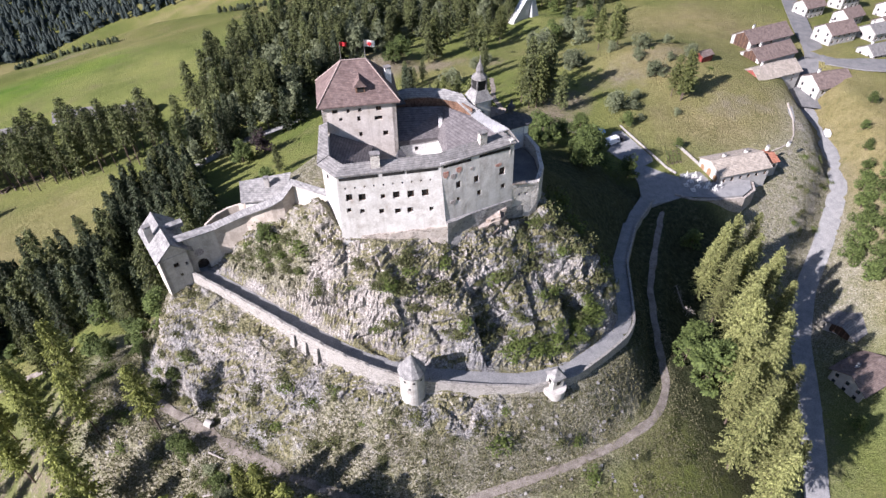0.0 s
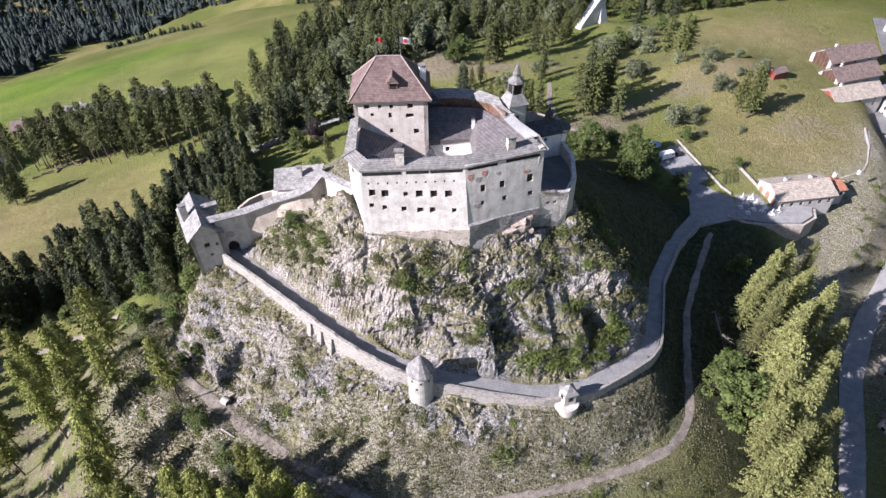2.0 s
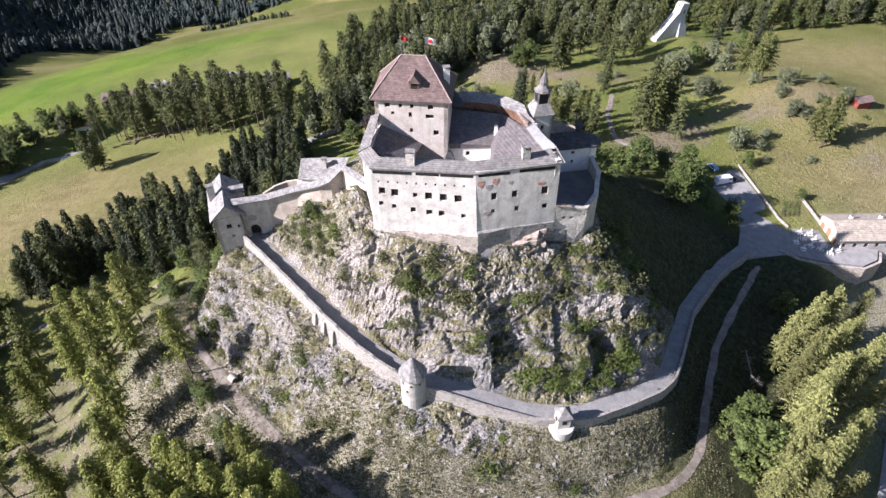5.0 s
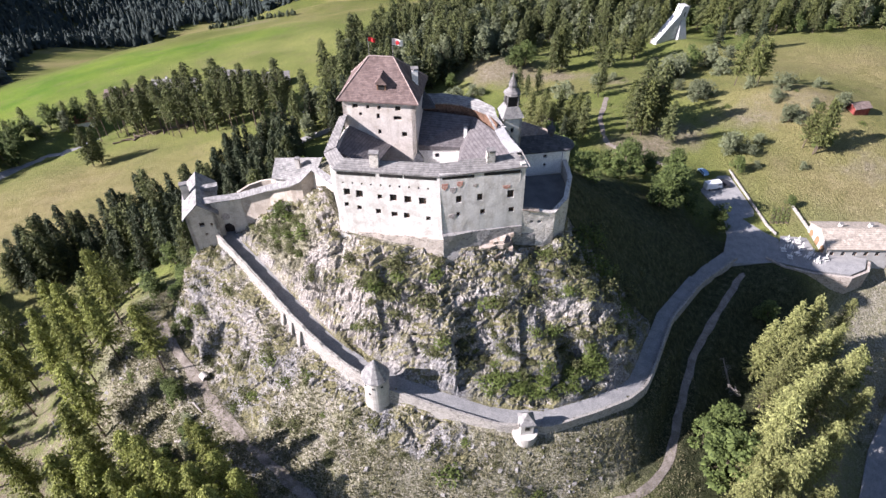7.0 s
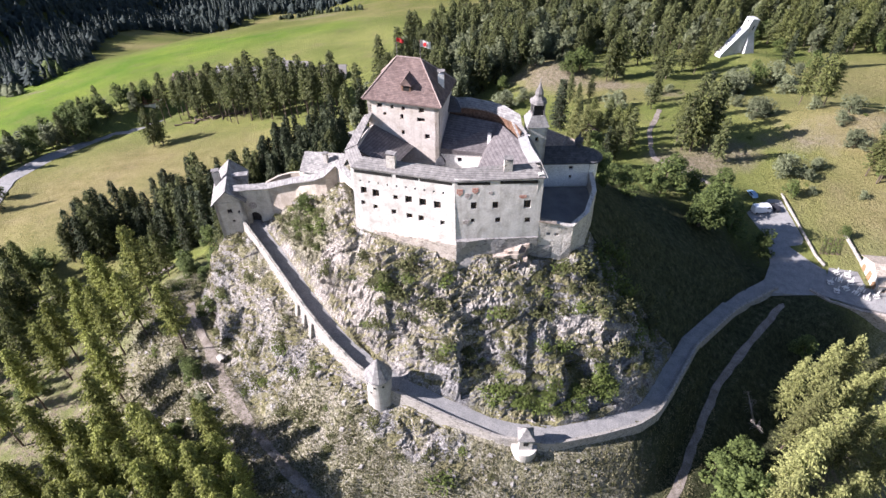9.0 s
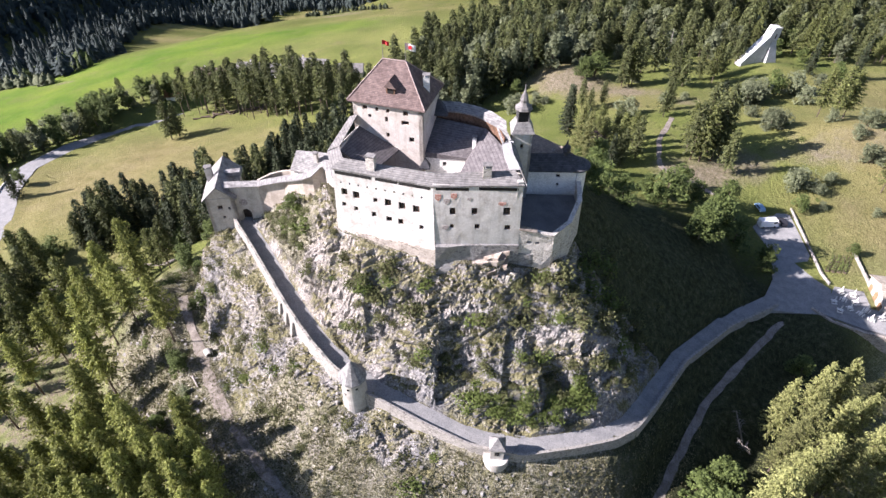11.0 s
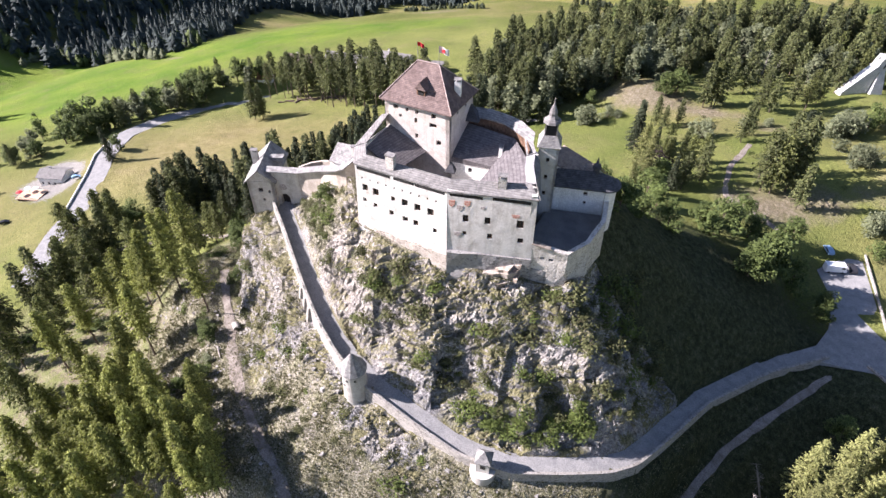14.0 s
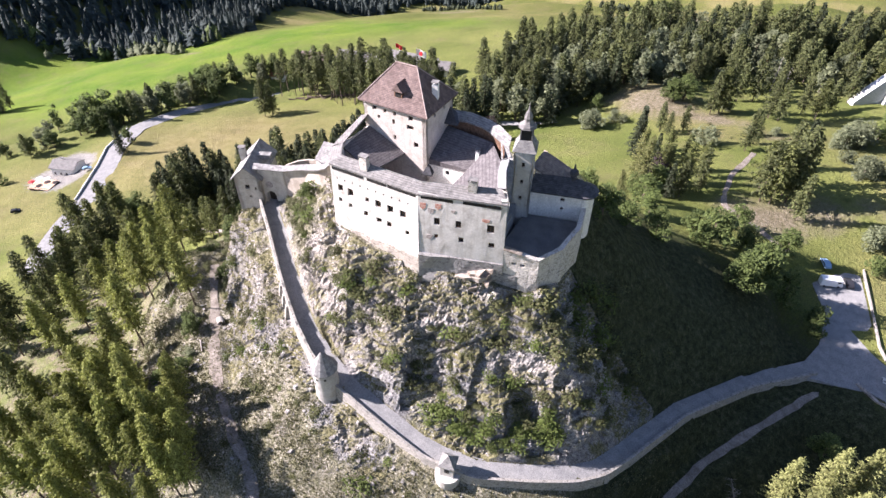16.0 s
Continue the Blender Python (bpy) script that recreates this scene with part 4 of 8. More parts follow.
for sgn, cloth in ((-1, CLOTH_R), (1, CLOTH_W)):
    fp = km + kd * 2.3 * sgn
    pole = part("flagpole", lathe([(0.06, 73.0), (0.05, 75.0), (0.03, 76.6)], fp.x, fp.y, 8), GREYROOF, keep, "thin flagpole")
    wide_, deep_ = (2.0, 1.25) if sgn > 0 else (1.3, 0.8)
    bm = bmesh.new()
    rows = []
    for k in range(9):
        u = k / 8
        off = 0.18 * math.sin(u * 6)
        rows.append([bm.verts.new((fp.x + wide_ * u, fp.y + off + 0.4 * u, 76.5 - 0.25 * u - v * deep_)) for v in (0, 0.5, 1)])
    for a, b in zip(rows, rows[1:]):
        for v in range(2):
            bm.faces.new((a[v], b[v], b[v + 1], a[v + 1]))
    bmesh.ops.solidify(bm, geom=bm.faces[:] + bm.edges[:] + bm.verts[:], thickness=0.02)
    flag = part("flag", bm, cloth, pole)
    if sgn < 0:
        continue
    bm = bmesh.new()
    c = Vector((fp.x + 1.0, fp.y + 0.11, 75.75))
    bmesh.ops.create_cone(bm, cap_ends=True, segments=16, radius1=0.36, radius2=0.36, depth=0.34, matrix=Matrix.Translation(c) @ pose(0, 0, 0, 90, 0, 10))
    part("emblem", bm, CLOTH_R, pole)
part("lean_to", hip_roof(bmesh.new(), [(-8.6, 18.6), (-5.6, 19.4), (-6.6, 22.4), (-9.6, 21.4)], 61.6, [(-8.4, 21.0, 64.2)]), DARKROOF, keep, "small dark pyramid roof")
part("lean_to", hip_roof(bmesh.new(), [(-7.9, 10.6), (-5.9, 11.4), (-6.6, 13.2), (-8.4, 12.6)], 53.8, [(-7.4, 12.3, 55.6)]), DARKROOF, keep, "small dark pyramid roof")
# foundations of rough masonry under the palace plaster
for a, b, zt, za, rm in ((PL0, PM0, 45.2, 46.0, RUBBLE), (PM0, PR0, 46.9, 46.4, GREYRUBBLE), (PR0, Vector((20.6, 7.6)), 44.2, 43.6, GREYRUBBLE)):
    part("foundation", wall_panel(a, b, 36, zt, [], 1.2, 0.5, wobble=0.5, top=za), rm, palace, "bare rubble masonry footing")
# layered slabs that stick out below the right-hand face
SLAB = speckled("ochre_limestone_slab", (0.20, 0.15, 0.115), (0.42, 0.375, 0.33), 0.6, fine=3.5, relief=0.9, dist=0.12)
outcrop = thing("rock_outcrop", "ochre and white layered rock slabs jutting below the wall", "rock", (10, 1.5, 41))
for k, (u, w, dep, zz, hh) in enumerate(((10.4, 7.4, 2.6, 43.6, 0.9), (11.2, 6.2, 3.1, 42.6, 0.8), (10.2, 7.0, 2.5, 41.6, 0.9), (11.8, 5.2, 2.2, 44.6, 0.7), (10.6, 6.6, 2.9, 40.5, 1.0), (5.6, 4.2, 1.4, 42.4, 1.3), (4.2, 3.4, 1.2, 41.0, 1.2))):
    fo = frame_at(PM0, PR0)
    bm = bmesh.new()
    n = 9
    ring_lo, ring_hi = [], []
    for j in range(n):
        a = math.pi * j / (n - 1)
        px = u - math.cos(a) * w / 2 * (1 + 0.15 * noise.noise((k * 3.1, j * 0.9, 0)))
        py = -math.sin(a) ** 0.6 * dep * (0.62 + 0.9 * noise.noise((k * 5.3, j * 1.3, 2.0)))
        ring_lo.append(fo @ Vector((px, py * 0.9 + 0.3, zz - hh * 1.4 + 1.2 * (px - u) / w)))
        ring_hi.append(fo @ Vector((px, py + 0.3, zz + 1.3 * (px - u) / w + 0.35 * noise.noise((k, j * 1.7, 5.0)))))
    ring_lo.append(fo @ Vector((u, 1.4, zz - hh)))
    ring_hi.append(fo @ Vector((u, 1.4, zz)))
    solid(bm, ring_lo, ring_hi)
    part("slab", bm, SLAB, outcrop)
# near-black strips over the eave slots, painting the shade of the gaps
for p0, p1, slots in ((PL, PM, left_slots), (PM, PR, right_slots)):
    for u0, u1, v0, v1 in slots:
        part("eave_shade", box(bmesh.new(), u0, u1, -0.12, 0.3, v0, v1, frame_at(p0, p1)), DARK, palace, "near-black strip standing for the shaded gap under the eaves")
# painted shields beside the corner
SHIELD_R = speckled("faded_red_paint", (0.34, 0.13, 0.09), (0.52, 0.36, 0.30), 3.0)
SHIELD_G = speckled("faded_grey_paint", (0.22, 0.18, 0.17), (0.46, 0.42, 0.39), 3.0)
fr = frame_at(PM, PR)
for u0, u1, v0, v1, m_ in ((0.4, 1.5, 56.2, 57.6, SHIELD_R), (1.9, 3.0, 55.5, 56.7, SHIELD_G), (3.2, 4.3, 56.6, 57.8, SHIELD_R), (6.2, 6.9, 56.3, 57.0, SHIELD_G), (11.8, 13.2, 55.3, 56.1, SHIELD_R), (1.6, 2.8, 50.0, 51.0, SHIELD_G)):
    bm = bmesh.new()
    um = (u0 + u1) / 2
    out = [(u0, v1), (u0, v0 + (v1 - v0) * 0.4), (um, v0), (u1, v0 + (v1 - v0) * 0.4), (u1, v1)]
    lean = [-(0.118 - 0.087 * u / 16) * (59.6 - v) for u, v in out]
    solid(bm, [fr @ Vector((u, y - 0.06, v)) for (u, v), y in zip(out, lean)], [fr @ Vector((u, y + 0.2, v)) for (u, v), y in zip(out, lean)])
    part("painted_shield", bm, m_, palace, "faded painted coat of arms")

# ---- stair tower with lantern ----
stair = thing("clock_tower", "slender white stair tower with a dark lantern and pointed cap", "castle tower", (9.7, 20.2, 44), 24)
SX, SY = 9.7, 20.2


def square(half):
    return [(stair.matrix_basis @ Vector((sx * half, sy * half, 0))).xy for sx, sy in ((-1, -1), (1, -1), (1, 1), (-1, 1))]


house_walls(stair, square(1.9), 42, 62.0, PLASTER, {0: [(1.6, 2.2, 58.6, 59.6), (1.6, 2.2, 54.8, 55.7), (1.6, 2.2, 51, 51.9)], 1: [(1.6, 2.2, 59.6, 60.5), (1.6, 2.2, 56.0, 56.9), (1.6, 2.2, 52.4, 53.3)]}, 0.5)
lo_, up_ = square(2.25), square(1.25)
bm = bmesh.new()
solid(bm, [(*c, 61.9) for c in lo_], [(*c, 63.9) for c in up_])
part("roof", bm, PALEROOF, stair, "pale shingle skirt roof")
# solid near-black block stands for the shaded inside of the lantern
lantern = part("lantern", box(bmesh.new(), -1.0, 1.0, -1.0, 1.0, 63.8, 66.4, pose(SX, SY, 0, 0, 0, 24)), DARK, stair, "dark open lantern")
for sx in (-1, 1):
    for sy in (-1, 1):
        part("post", box(bmesh.new(), sx * 1.06 - 0.12, sx * 1.06 + 0.12, sy * 1.06 - 0.12, sy * 1.06 + 0.12, 63.8, 66.4, pose(SX, SY, 0, 0, 0, 24)), GREYROOF, lantern)
bm = bmesh.new()
prof = [(1.75, 66.3), (1.6, 66.7), (1.05, 67.1), (0.75, 67.6), (0.82, 68.1), (0.62, 68.8), (0.26, 69.6), (0.10, 70.3), (0.03, 71.2)]
rings = []
for r_, z_ in prof:
    rings.append([bm.verts.new((SX + r_ * math.cos(k * math.pi / 4 + 0.8), SY + r_ * math.sin(k * math.pi / 4 + 0.8), z_)) for k in range(8)])
for a, b in zip(rings, rings[1:]):
    for k in range(8):
        bm.faces.new((a[k], a[(k + 1) % 8], b[(k + 1) % 8], b[k]))
bm.faces.new(rings[0][::-1])
bm.faces.new(rings[-1])
part("cap", bm, GREYROOF, stair, "grey tented lantern cap")

# ---- terrace bastion and chapel ----
terrace = thing("terrace_bastion", "rubble stone bastion with a sheltered grey terrace", "castle wall", (20, 14, 40))
TE = [(15.4, 5.2), (21.5, 7.6), (23.4, 12.6), (23.6, 19.6), (21.8, 25.0)]
for i, (a, b, t0) in enumerate(zip(TE, TE[1:], (50.0, 48.6, 48.8, 49.6))):
    part("wall", wall_panel(a, b, 34, t0, [(1.6, 2.4, 46.6, 47.2), (3.2, 4.0, 46.4, 47.0)] if i == 0 else [], 0.9, 0.5, top=(48.6, 48.8, 49.6, 50)[i], wobble=0.2), STONEWALL, terrace)
part("floor", solid(bmesh.new(), [(13, 6, 40), (20.8, 8.2, 40), (22.6, 12.8, 40), (22.8, 20, 40), (21, 24, 40), (11, 20, 40)], [(13, 6, 46.8), (20.8, 8.2, 46.8), (22.6, 12.8, 46.8), (22.8, 20, 46.8), (21, 24, 46.8), (11, 20, 46.8)]), ASPHALT, terrace, "grey terrace floor")
part("coping", roof_band([(15.4, 4.9, 50.2), (18.6, 6.1, 49.5)], [(15.1, 5.9, 50.3), (18.3, 7.1, 49.6)], 0.2), TANSHINGLE, terrace, "broken red-brown tile coping")
chapel = thing("castle_chapel", "small white chapel with a dark slate roof and an onion turret", "chapel", (17, 24, 44))
CH = [(11.5, 20.6), (20.8, 24.6), (19.2, 28.6), (10, 24.6)]
house_walls(chapel, [Vector(c) for c in CH], 42, 52.6, WHITE, {0: [(6.0, 6.8, 50.8, 51.6), (6.2, 6.8, 48.6, 49.4)]}, 0.5)
part("roof", hip_roof(bmesh.new(), [(10.6, 19.6), (21.8, 24.3), (19.8, 29.4), (9.2, 24.8)], 52.7, [(11.2, 22.8, 55.2), (18.4, 26.0, 55.2)]), DARKROOF, chapel, "dark slate hipped roof")
apse = [(20.0 + 2.3 * math.cos(a), 26.6 + 2.3 * math.sin(a)) for a in np.linspace(-1.16, 1.98, 9)]
part("wall", solid(bmesh.new(), [(x, y, 42) for x, y in apse], [(x, y, 52.6) for x, y in apse]), WHITE, chapel, "rounded white apse")
eave = [(20.0 + 3.0 * math.cos(a), 26.6 + 3.0 * math.sin(a)) for a in np.linspace(-1.16, 1.98, 13)]
bm = bmesh.new()
low_, top_ = [bm.verts.new((x, y, 52.45)) for x, y in eave], bm.verts.new((18.4, 26.0, 55.15))
up_ = [bm.verts.new((x, y, 52.72)) for x, y in eave]
for k in range(12):
    bm.faces.new((low_[k], low_[k + 1], up_[k + 1], up_[k]))
    bm.faces.new((up_[k], up_[k + 1], top_))
bm.faces.new((low_[0], up_[0], top_, up_[-1], low_[-1]))
bm.faces.new(low_[::-1])
part("roof", bm, DARKROOF, chapel, "rounded dark slate apse roof")
bm = bmesh.new()
prof = [(0.65, 54.5), (0.65, 55.8), (0.95, 56.1), (0.8, 56.7), (0.3, 57.2), (0.05, 58.4)]
rings = [[bm.verts.new((17.8 + r_ * math.cos(k * math.pi / 4), 25.8 + r_ * math.sin(k * math.pi / 4), z_)) for k in range(8)] for r_, z_ in prof]
for a, b in zip(rings, rings[1:]):
    for k in range(8):
        bm.faces.new((a[k], a[(k + 1) % 8], b[(k + 1) % 8], b[k]))
bm.faces.new(rings[0][::-1])
bm.faces.new(rings[-1])
part("turret", bm, DARKROOF, chapel, "dark onion ridge turret")

annex = thing("castle_annex", "small white outbuilding with a weathered brown gable roof", "castle building", (12, 31, 44))
AX = pose(12.4, 31.0, 0, 0, 0, -20)
ac = [(AX @ Vector(p)).xy for p in ((-4.6, -2.6, 0), (4.6, -2.6, 0), (4.6, 2.6, 0), (-4.6, 2.6, 0))]
house_walls(annex, ac, 42, 51.3, WHITE, {3: [(1.6, 3.6, 48.6, 50.9)]}, 0.4)
for sg in (-1, 1):
    bm = bmesh.new()
    lo = [AX @ Vector(p) for p in ((-5.2, sg * 3.1, 51.0), (5.2, sg * 3.1, 51.0), (5.2, 0, 53.9), (-5.2, 0, 53.9))]
    solid(bm, lo, [p + Vector((0, 0, 0.2)) for p in lo])
    part("roof", bm, TANSHINGLE, annex)
    bm = bmesh.new()
    xx = sg * 4.5
    solid(bm, [AX @ Vector(p) for p in ((xx, -2.5, 51.2), (xx, 2.5, 51.2), (xx, 0, 53.7))], [AX @ Vector(p) for p in ((xx - sg * 0.4, -2.5, 51.2), (xx - sg * 0.4, 2.5, 51.2), (xx - sg * 0.4, 0, 53.7))])
    part("gable", bm, WHITE, annex)

# ---- gatehouse ----
gate = thing("gatehouse", "grey-cream plastered gatehouse with a steep grey gable roof", "castle building", (-57, 6, 30))
GF0, GF1 = Vector((-57.4, -1.0)), Vector((-52.0, 2.4))
gd = (GF1 - GF0).normalized()
gn = Vector((-gd.y, gd.x))
GB1, GB0 = GF1 + gn * 12.6, GF0 + gn * 12.6
house_walls(gate, [GF0, GF1, GB1, GB0], 24, 38.6, GATE_PLASTER, {0: [(2.4, 3.5, 35.6, 36.7), (3.0, 3.6, 33.0, 33.6), (4.7, 5.2, 35.3, 36.1)]}, 0.7)
gm0, gm1 = (GF0 + GF1) / 2 - gn * 0.4, (GB0 + GB1) / 2 + gn * 0.4
bm = bmesh.new()
e0, e1, e2, e3 = GF0 - gd * 0.7 - gn * 0.4, GF1 + gd * 0.7 - gn * 0.4, GB1 + gd * 0.7 + gn * 0.4, GB0 - gd * 0.7 + gn * 0.4
va = [bm.verts.new((*e, 38.4)) for e in (e0, e1, e2, e3)] + [bm.verts.new((*gm0, 42.0)), bm.verts.new((*gm1, 42.0))]
vb = [bm.verts.new(v.co - Vector((0, 0, 0.3))) for v in va]
for f in ((0, 4, 5, 3), (1, 2, 5, 4)):
    bm.faces.new([va[i] for i in f])
    bm.faces.new([vb[i] for i in f[::-1]])
for a, b in ((0, 4), (4, 1), (1, 2), (2, 5), (5, 3), (3, 0)):
    bm.faces.new((va[a], vb[a], vb[b], va[b]))
part("roof", bm, PALEROOF, gate, "steep grey shingle gable roof")
for c0, c1, cm in ((GF0, GF1, (GF0 + GF1) / 2), (GB0, GB1, (GB0 + GB1) / 2)):
    bm = bmesh.new()
    inn = gn * (0.1 if c0 == GF0 else -0.5)
    solid(bm, [(*(c0 + inn), 38.5), (*(c1 + inn), 38.5), (*(cm + inn), 41.7)], [(*(c0 + inn + gn * 0.4), 38.5), (*(c1 + inn + gn * 0.4), 38.5), (*(cm + inn + gn * 0.4), 41.7)])
    part("gable", bm, GATE_PLASTER, gate)
chimney(gate, -60.4, 5.2, 38.6, 43.3, 1.5, 1.1, 32, LIMEWASH)
part("dormer", solid(bmesh.new(), [(-57.6, 6.6, 40.2), (-54.2, 8.4, 40.4), (-55.0, 9.8, 40.4), (-58.4, 8.0, 40.2)], [(-57.6, 6.6, 41.2), (-54.2, 8.4, 41.4), (-55.0, 9.8, 41.4), (-58.4, 8.0, 41.2)]), PALEROOF, gate, "flat pale dormer roof")
# near-black slab paints the shade of an opening in the slope
part("skylight", solid(bmesh.new(), [(-59.0, 4.0, 39.0), (-58.0, 5.0, 40.4), (-59.2, 7.0, 40.4), (-60.2, 6.0, 39.0)], [(-59.2, 3.9, 39.4), (-58.2, 4.9, 40.8), (-59.4, 6.9, 40.8), (-60.4, 5.9, 39.4)]), DARK, gate, "dark opening in the roof slope")
# passage wall with the gate arch
GW0, GW1 = Vector((-53.2, 3.2)), Vector((-47.2, 6.0))
arch = [(1.3 - dx, 3.7 + dx, lo_, hi_) for dx, lo_, hi_ in ((0.0, 28.0, 33.4), (-0.12, 33.4, 33.8), (-0.35, 33.8, 34.15), (-0.7, 34.15, 34.4))]
part("gate_wall", wall_panel(GW0, GW1, 28, 40.6, arch, 1.4, top=40.9), GATE_PLASTER, gate)
fg = frame_at(GW0, GW1)
part("gate_door", box(bmesh.new(), 1.2, 3.8, 1.2, 1.3, 28, 34.5, fg), DARKWOOD, gate, "dark wooden gate in the arch")
bm = bmesh.new()
bmesh.ops.create_cone(bm, cap_ends=True, segments=24, radius1=0.95, radius2=0.95, depth=0.1, matrix=fg @ pose(2.4, 0.0, 36.4, 90, 0, 0))
part("painted_crest", bm, SHIELD_G, gate, "round faded crest above the gate")

# ---- curtain wall from gatehouse to palace ----
curtain = thing("curtain_wall", "beige curtain wall with a broad grey stone coping", "castle wall", (-38, 7, 36))
CU = [(-54.9, 2.8, 40.9), (-47.6, 6.2, 41.2), (-40.6, 7.4, 43.8), (-34.5, 6.6, 46.6), (-31.9, 6.9, 48.0), (-29.6, 8.3, 50.4), (-21.4, 2.4, 51.4)]
for a, b in zip(CU[1:], CU[2:]):
    part("wall", wall_panel(a[:2], b[:2], 30, a[2] - 0.2, [], 0.9, 0.4, top=b[2] - 0.2), SAND_PLASTER if a[0] < -30 else TOWER_PLASTER, curtain)
part("coping", roof_band([(x + 0.3, y - 0.8, z) for x, y, z in CU], [(x - 0.3, y + 1.2, z + 0.25) for x, y, z in CU], 0.25), PALEROOF, curtain, "pale grey coping slabs")
hall = thing("guard_hall", "low hall with a pale grey single-pitch roof and white gable", "castle building", (-37, 13, 38))
HA = [Vector((-41.6, 12.8)), Vector((-33.0, 12.8)), Vector((-32.2, 17.0)), Vector((-42.0, 16.0))]
house_walls(hall, HA, 32, 42.9, WHITE, {3: [(1.0, 1.7, 40.2, 41.6)]}, 0.5)
bm = bmesh.new()
solid(bm, [(-42.3, 12.3, 42.6), (-32.4, 12.3, 43.3), (-31.6, 17.6, 46.5), (-42.8, 16.4, 45.4)], [(-42.3, 12.3, 42.9), (-32.4, 12.3, 43.6), (-31.6, 17.6, 46.8), (-42.8, 16.4, 45.7)])
part("roof", bm, PALEROOF, hall)

chimney(hall, -36.6, 15.2, 43, 47.4, 0.9, 0.8, 5, LIMEWASH)
court = thing("forecourt_wall", "curved sandy wall of a small open court behind the gate", "castle wall", (-46, 12, 34))
arc = [(-50.4, 9.6), (-48.6, 12.2), (-46.0, 13.8), (-43.4, 14.2), (-41.6, 13.4)]
for k, (a, b) in enumerate(zip(arc, arc[1:])):
    part("wall", wall_panel(b, a, 31, 40.2 + 0.6 * k, [(0.8, 1.3, 38.4, 39.2)] if k > 1 else [], 0.5, top=39.6 + 0.6 * k), SAND_PLASTER, court)

# ---- round turret, sentry box and parapets on the ramp ----
turret = thing("round_turret", "round whitewashed watch turret with a stone cone roof", "watch turret", (-6.8, -22.6, 18))


part("drum", lathe([(2.9, 14), (2.6, 18), (2.45, 22), (2.4, 27.2)], -6.8, -22.6), LIMEWASH, turret)
part("roof", lathe([(2.75, 27.0), (2.8, 27.2), (1.9, 28.6), (0.9, 30.3), (0.05, 31.6)], -6.8, -22.6, 12), PALEROOF, turret, "pale stone cone roof")
bart = thing("sentry_box", "small whitewashed sentry box with a pyramid roof on a round corbel", "watch turret", (22.6, -21.4, 14))
part("corbel", lathe([(1.4, 12.0), (2.1, 14), (2.45, 15.6), (2.45, 17.6), (2.25, 17.6)], 22.6, -21.4), LIMEWASH, bart)
bx = pose(22.6, -21.2, 0, 0, 0, 20)
part("box", box(bmesh.new(), -1.25, 1.25, -1.25, 1.25, 17.5, 20.8, bx), LIMEWASH, bart)
part("roof", hip_roof(bmesh.new(), [(bx @ Vector(c)).xy for c in ((-1.55, -1.55, 0), (1.55, -1.55, 0), (1.55, 1.55, 0), (-1.55, 1.55, 0))], 20.9, [(22.6, -21.2, 22.9)], 0.15), PALEROOF, bart)

parapet = thing("parapet_wall", "pale mortared stone parapet along the outer edge of the ramp", "wall", (0, -22, 20))


def along(line, side, step=2.0):
    pts = []
    for p, q in zip(line, line[1:]):
        n = max(1, int(math.dist(p, q) / step))
        pts += [Vector(p).lerp(Vector(q), k / n) for k in range(n)]
    pts.append(Vector(line[-1]))
    for _ in range(2):
        pts = [pts[0]] + [(a + b * 2 + c) / 4 for a, b, c in zip(pts, pts[1:], pts[2:])] + [pts[-1]]
    res = []
    for i, p in enumerate(pts):
        d = pts[min(i + 1, len(pts) - 1)] - pts[max(i - 1, 0)]
        s = Vector((d.y, -d.x, 0)).normalized()
        res.append((p, s))
    return res


bm = bmesh.new()
rows = []
gone, step_z, last = 0.0, None, None
for p, s in along(RAMP[:-1], 1, 0.8):
    gone += (p - last).length if last else 0
    last = p
    if step_z is None or gone > 4.6:        # the coping goes down in steps on the steep stretch
        gone, step_z = 0.0, p.z - 0.35
    hgt = 0.85 + 1.0 * min(1, max(0, (-6 - p.x) / 6)) if p.x < 44 else 0.7
    if p.x < -9:
        hgt += 0.4 * (step_z - p.z)
    a, b = p + s * 1.92, p + s * 2.45
    foot = 4.0 if p.x < 44 else 1.6
    rows.append([bm.verts.new(v) for v in (a - Vector((0, 0, 0.4)), a + Vector((0, 0, hgt)), b + Vector((0, 0, hgt)), b + s * 0.35 - Vector((0, 0, foot)))])
for a, b in zip(rows, rows[1:]):
    for k in range(3):
        bm.faces.new((a[k], b[k], b[k + 1], a[k + 1]))
part("wall", bm, PARAPET, parapet)

for k, (x, y, zt) in enumerate(((-30.7, -11.9, 27.2), (-28.3, -13.3, 26.5), (-25.9, -14.7, 25.9))):
    m = pose(x, y, 0, 0, 0, -29)
    bm = bmesh.new()
    solid(bm, [m @ Vector(p) for p in ((-0.6, -1.9, zt - 6), (0.6, -1.9, zt - 6), (0.6, 0.6, zt - 6), (-0.6, 0.6, zt - 6))], [m @ Vector(p) for p in ((-0.5, -0.65, zt), (0.5, -0.65, zt), (0.5, 0.6, zt), (-0.5, 0.6, zt))])
    part("buttress", bm, PARAPET, parapet, "sloping plastered buttress")
# loopholes are near-black blocks on the drum, painting the shade inside
for a, zc in ((-2.2, 25.6), (-1.45, 25.4), (-0.75, 25.6), (-1.8, 23.6)):
    m = pose(-6.8, -22.6, 0, 0, 0, math.degrees(a))
    part("window", box(bmesh.new(), 2.36, 2.47, -0.22, 0.22, zc, zc + 0.5, m), DARK, turret, "small dark loophole")
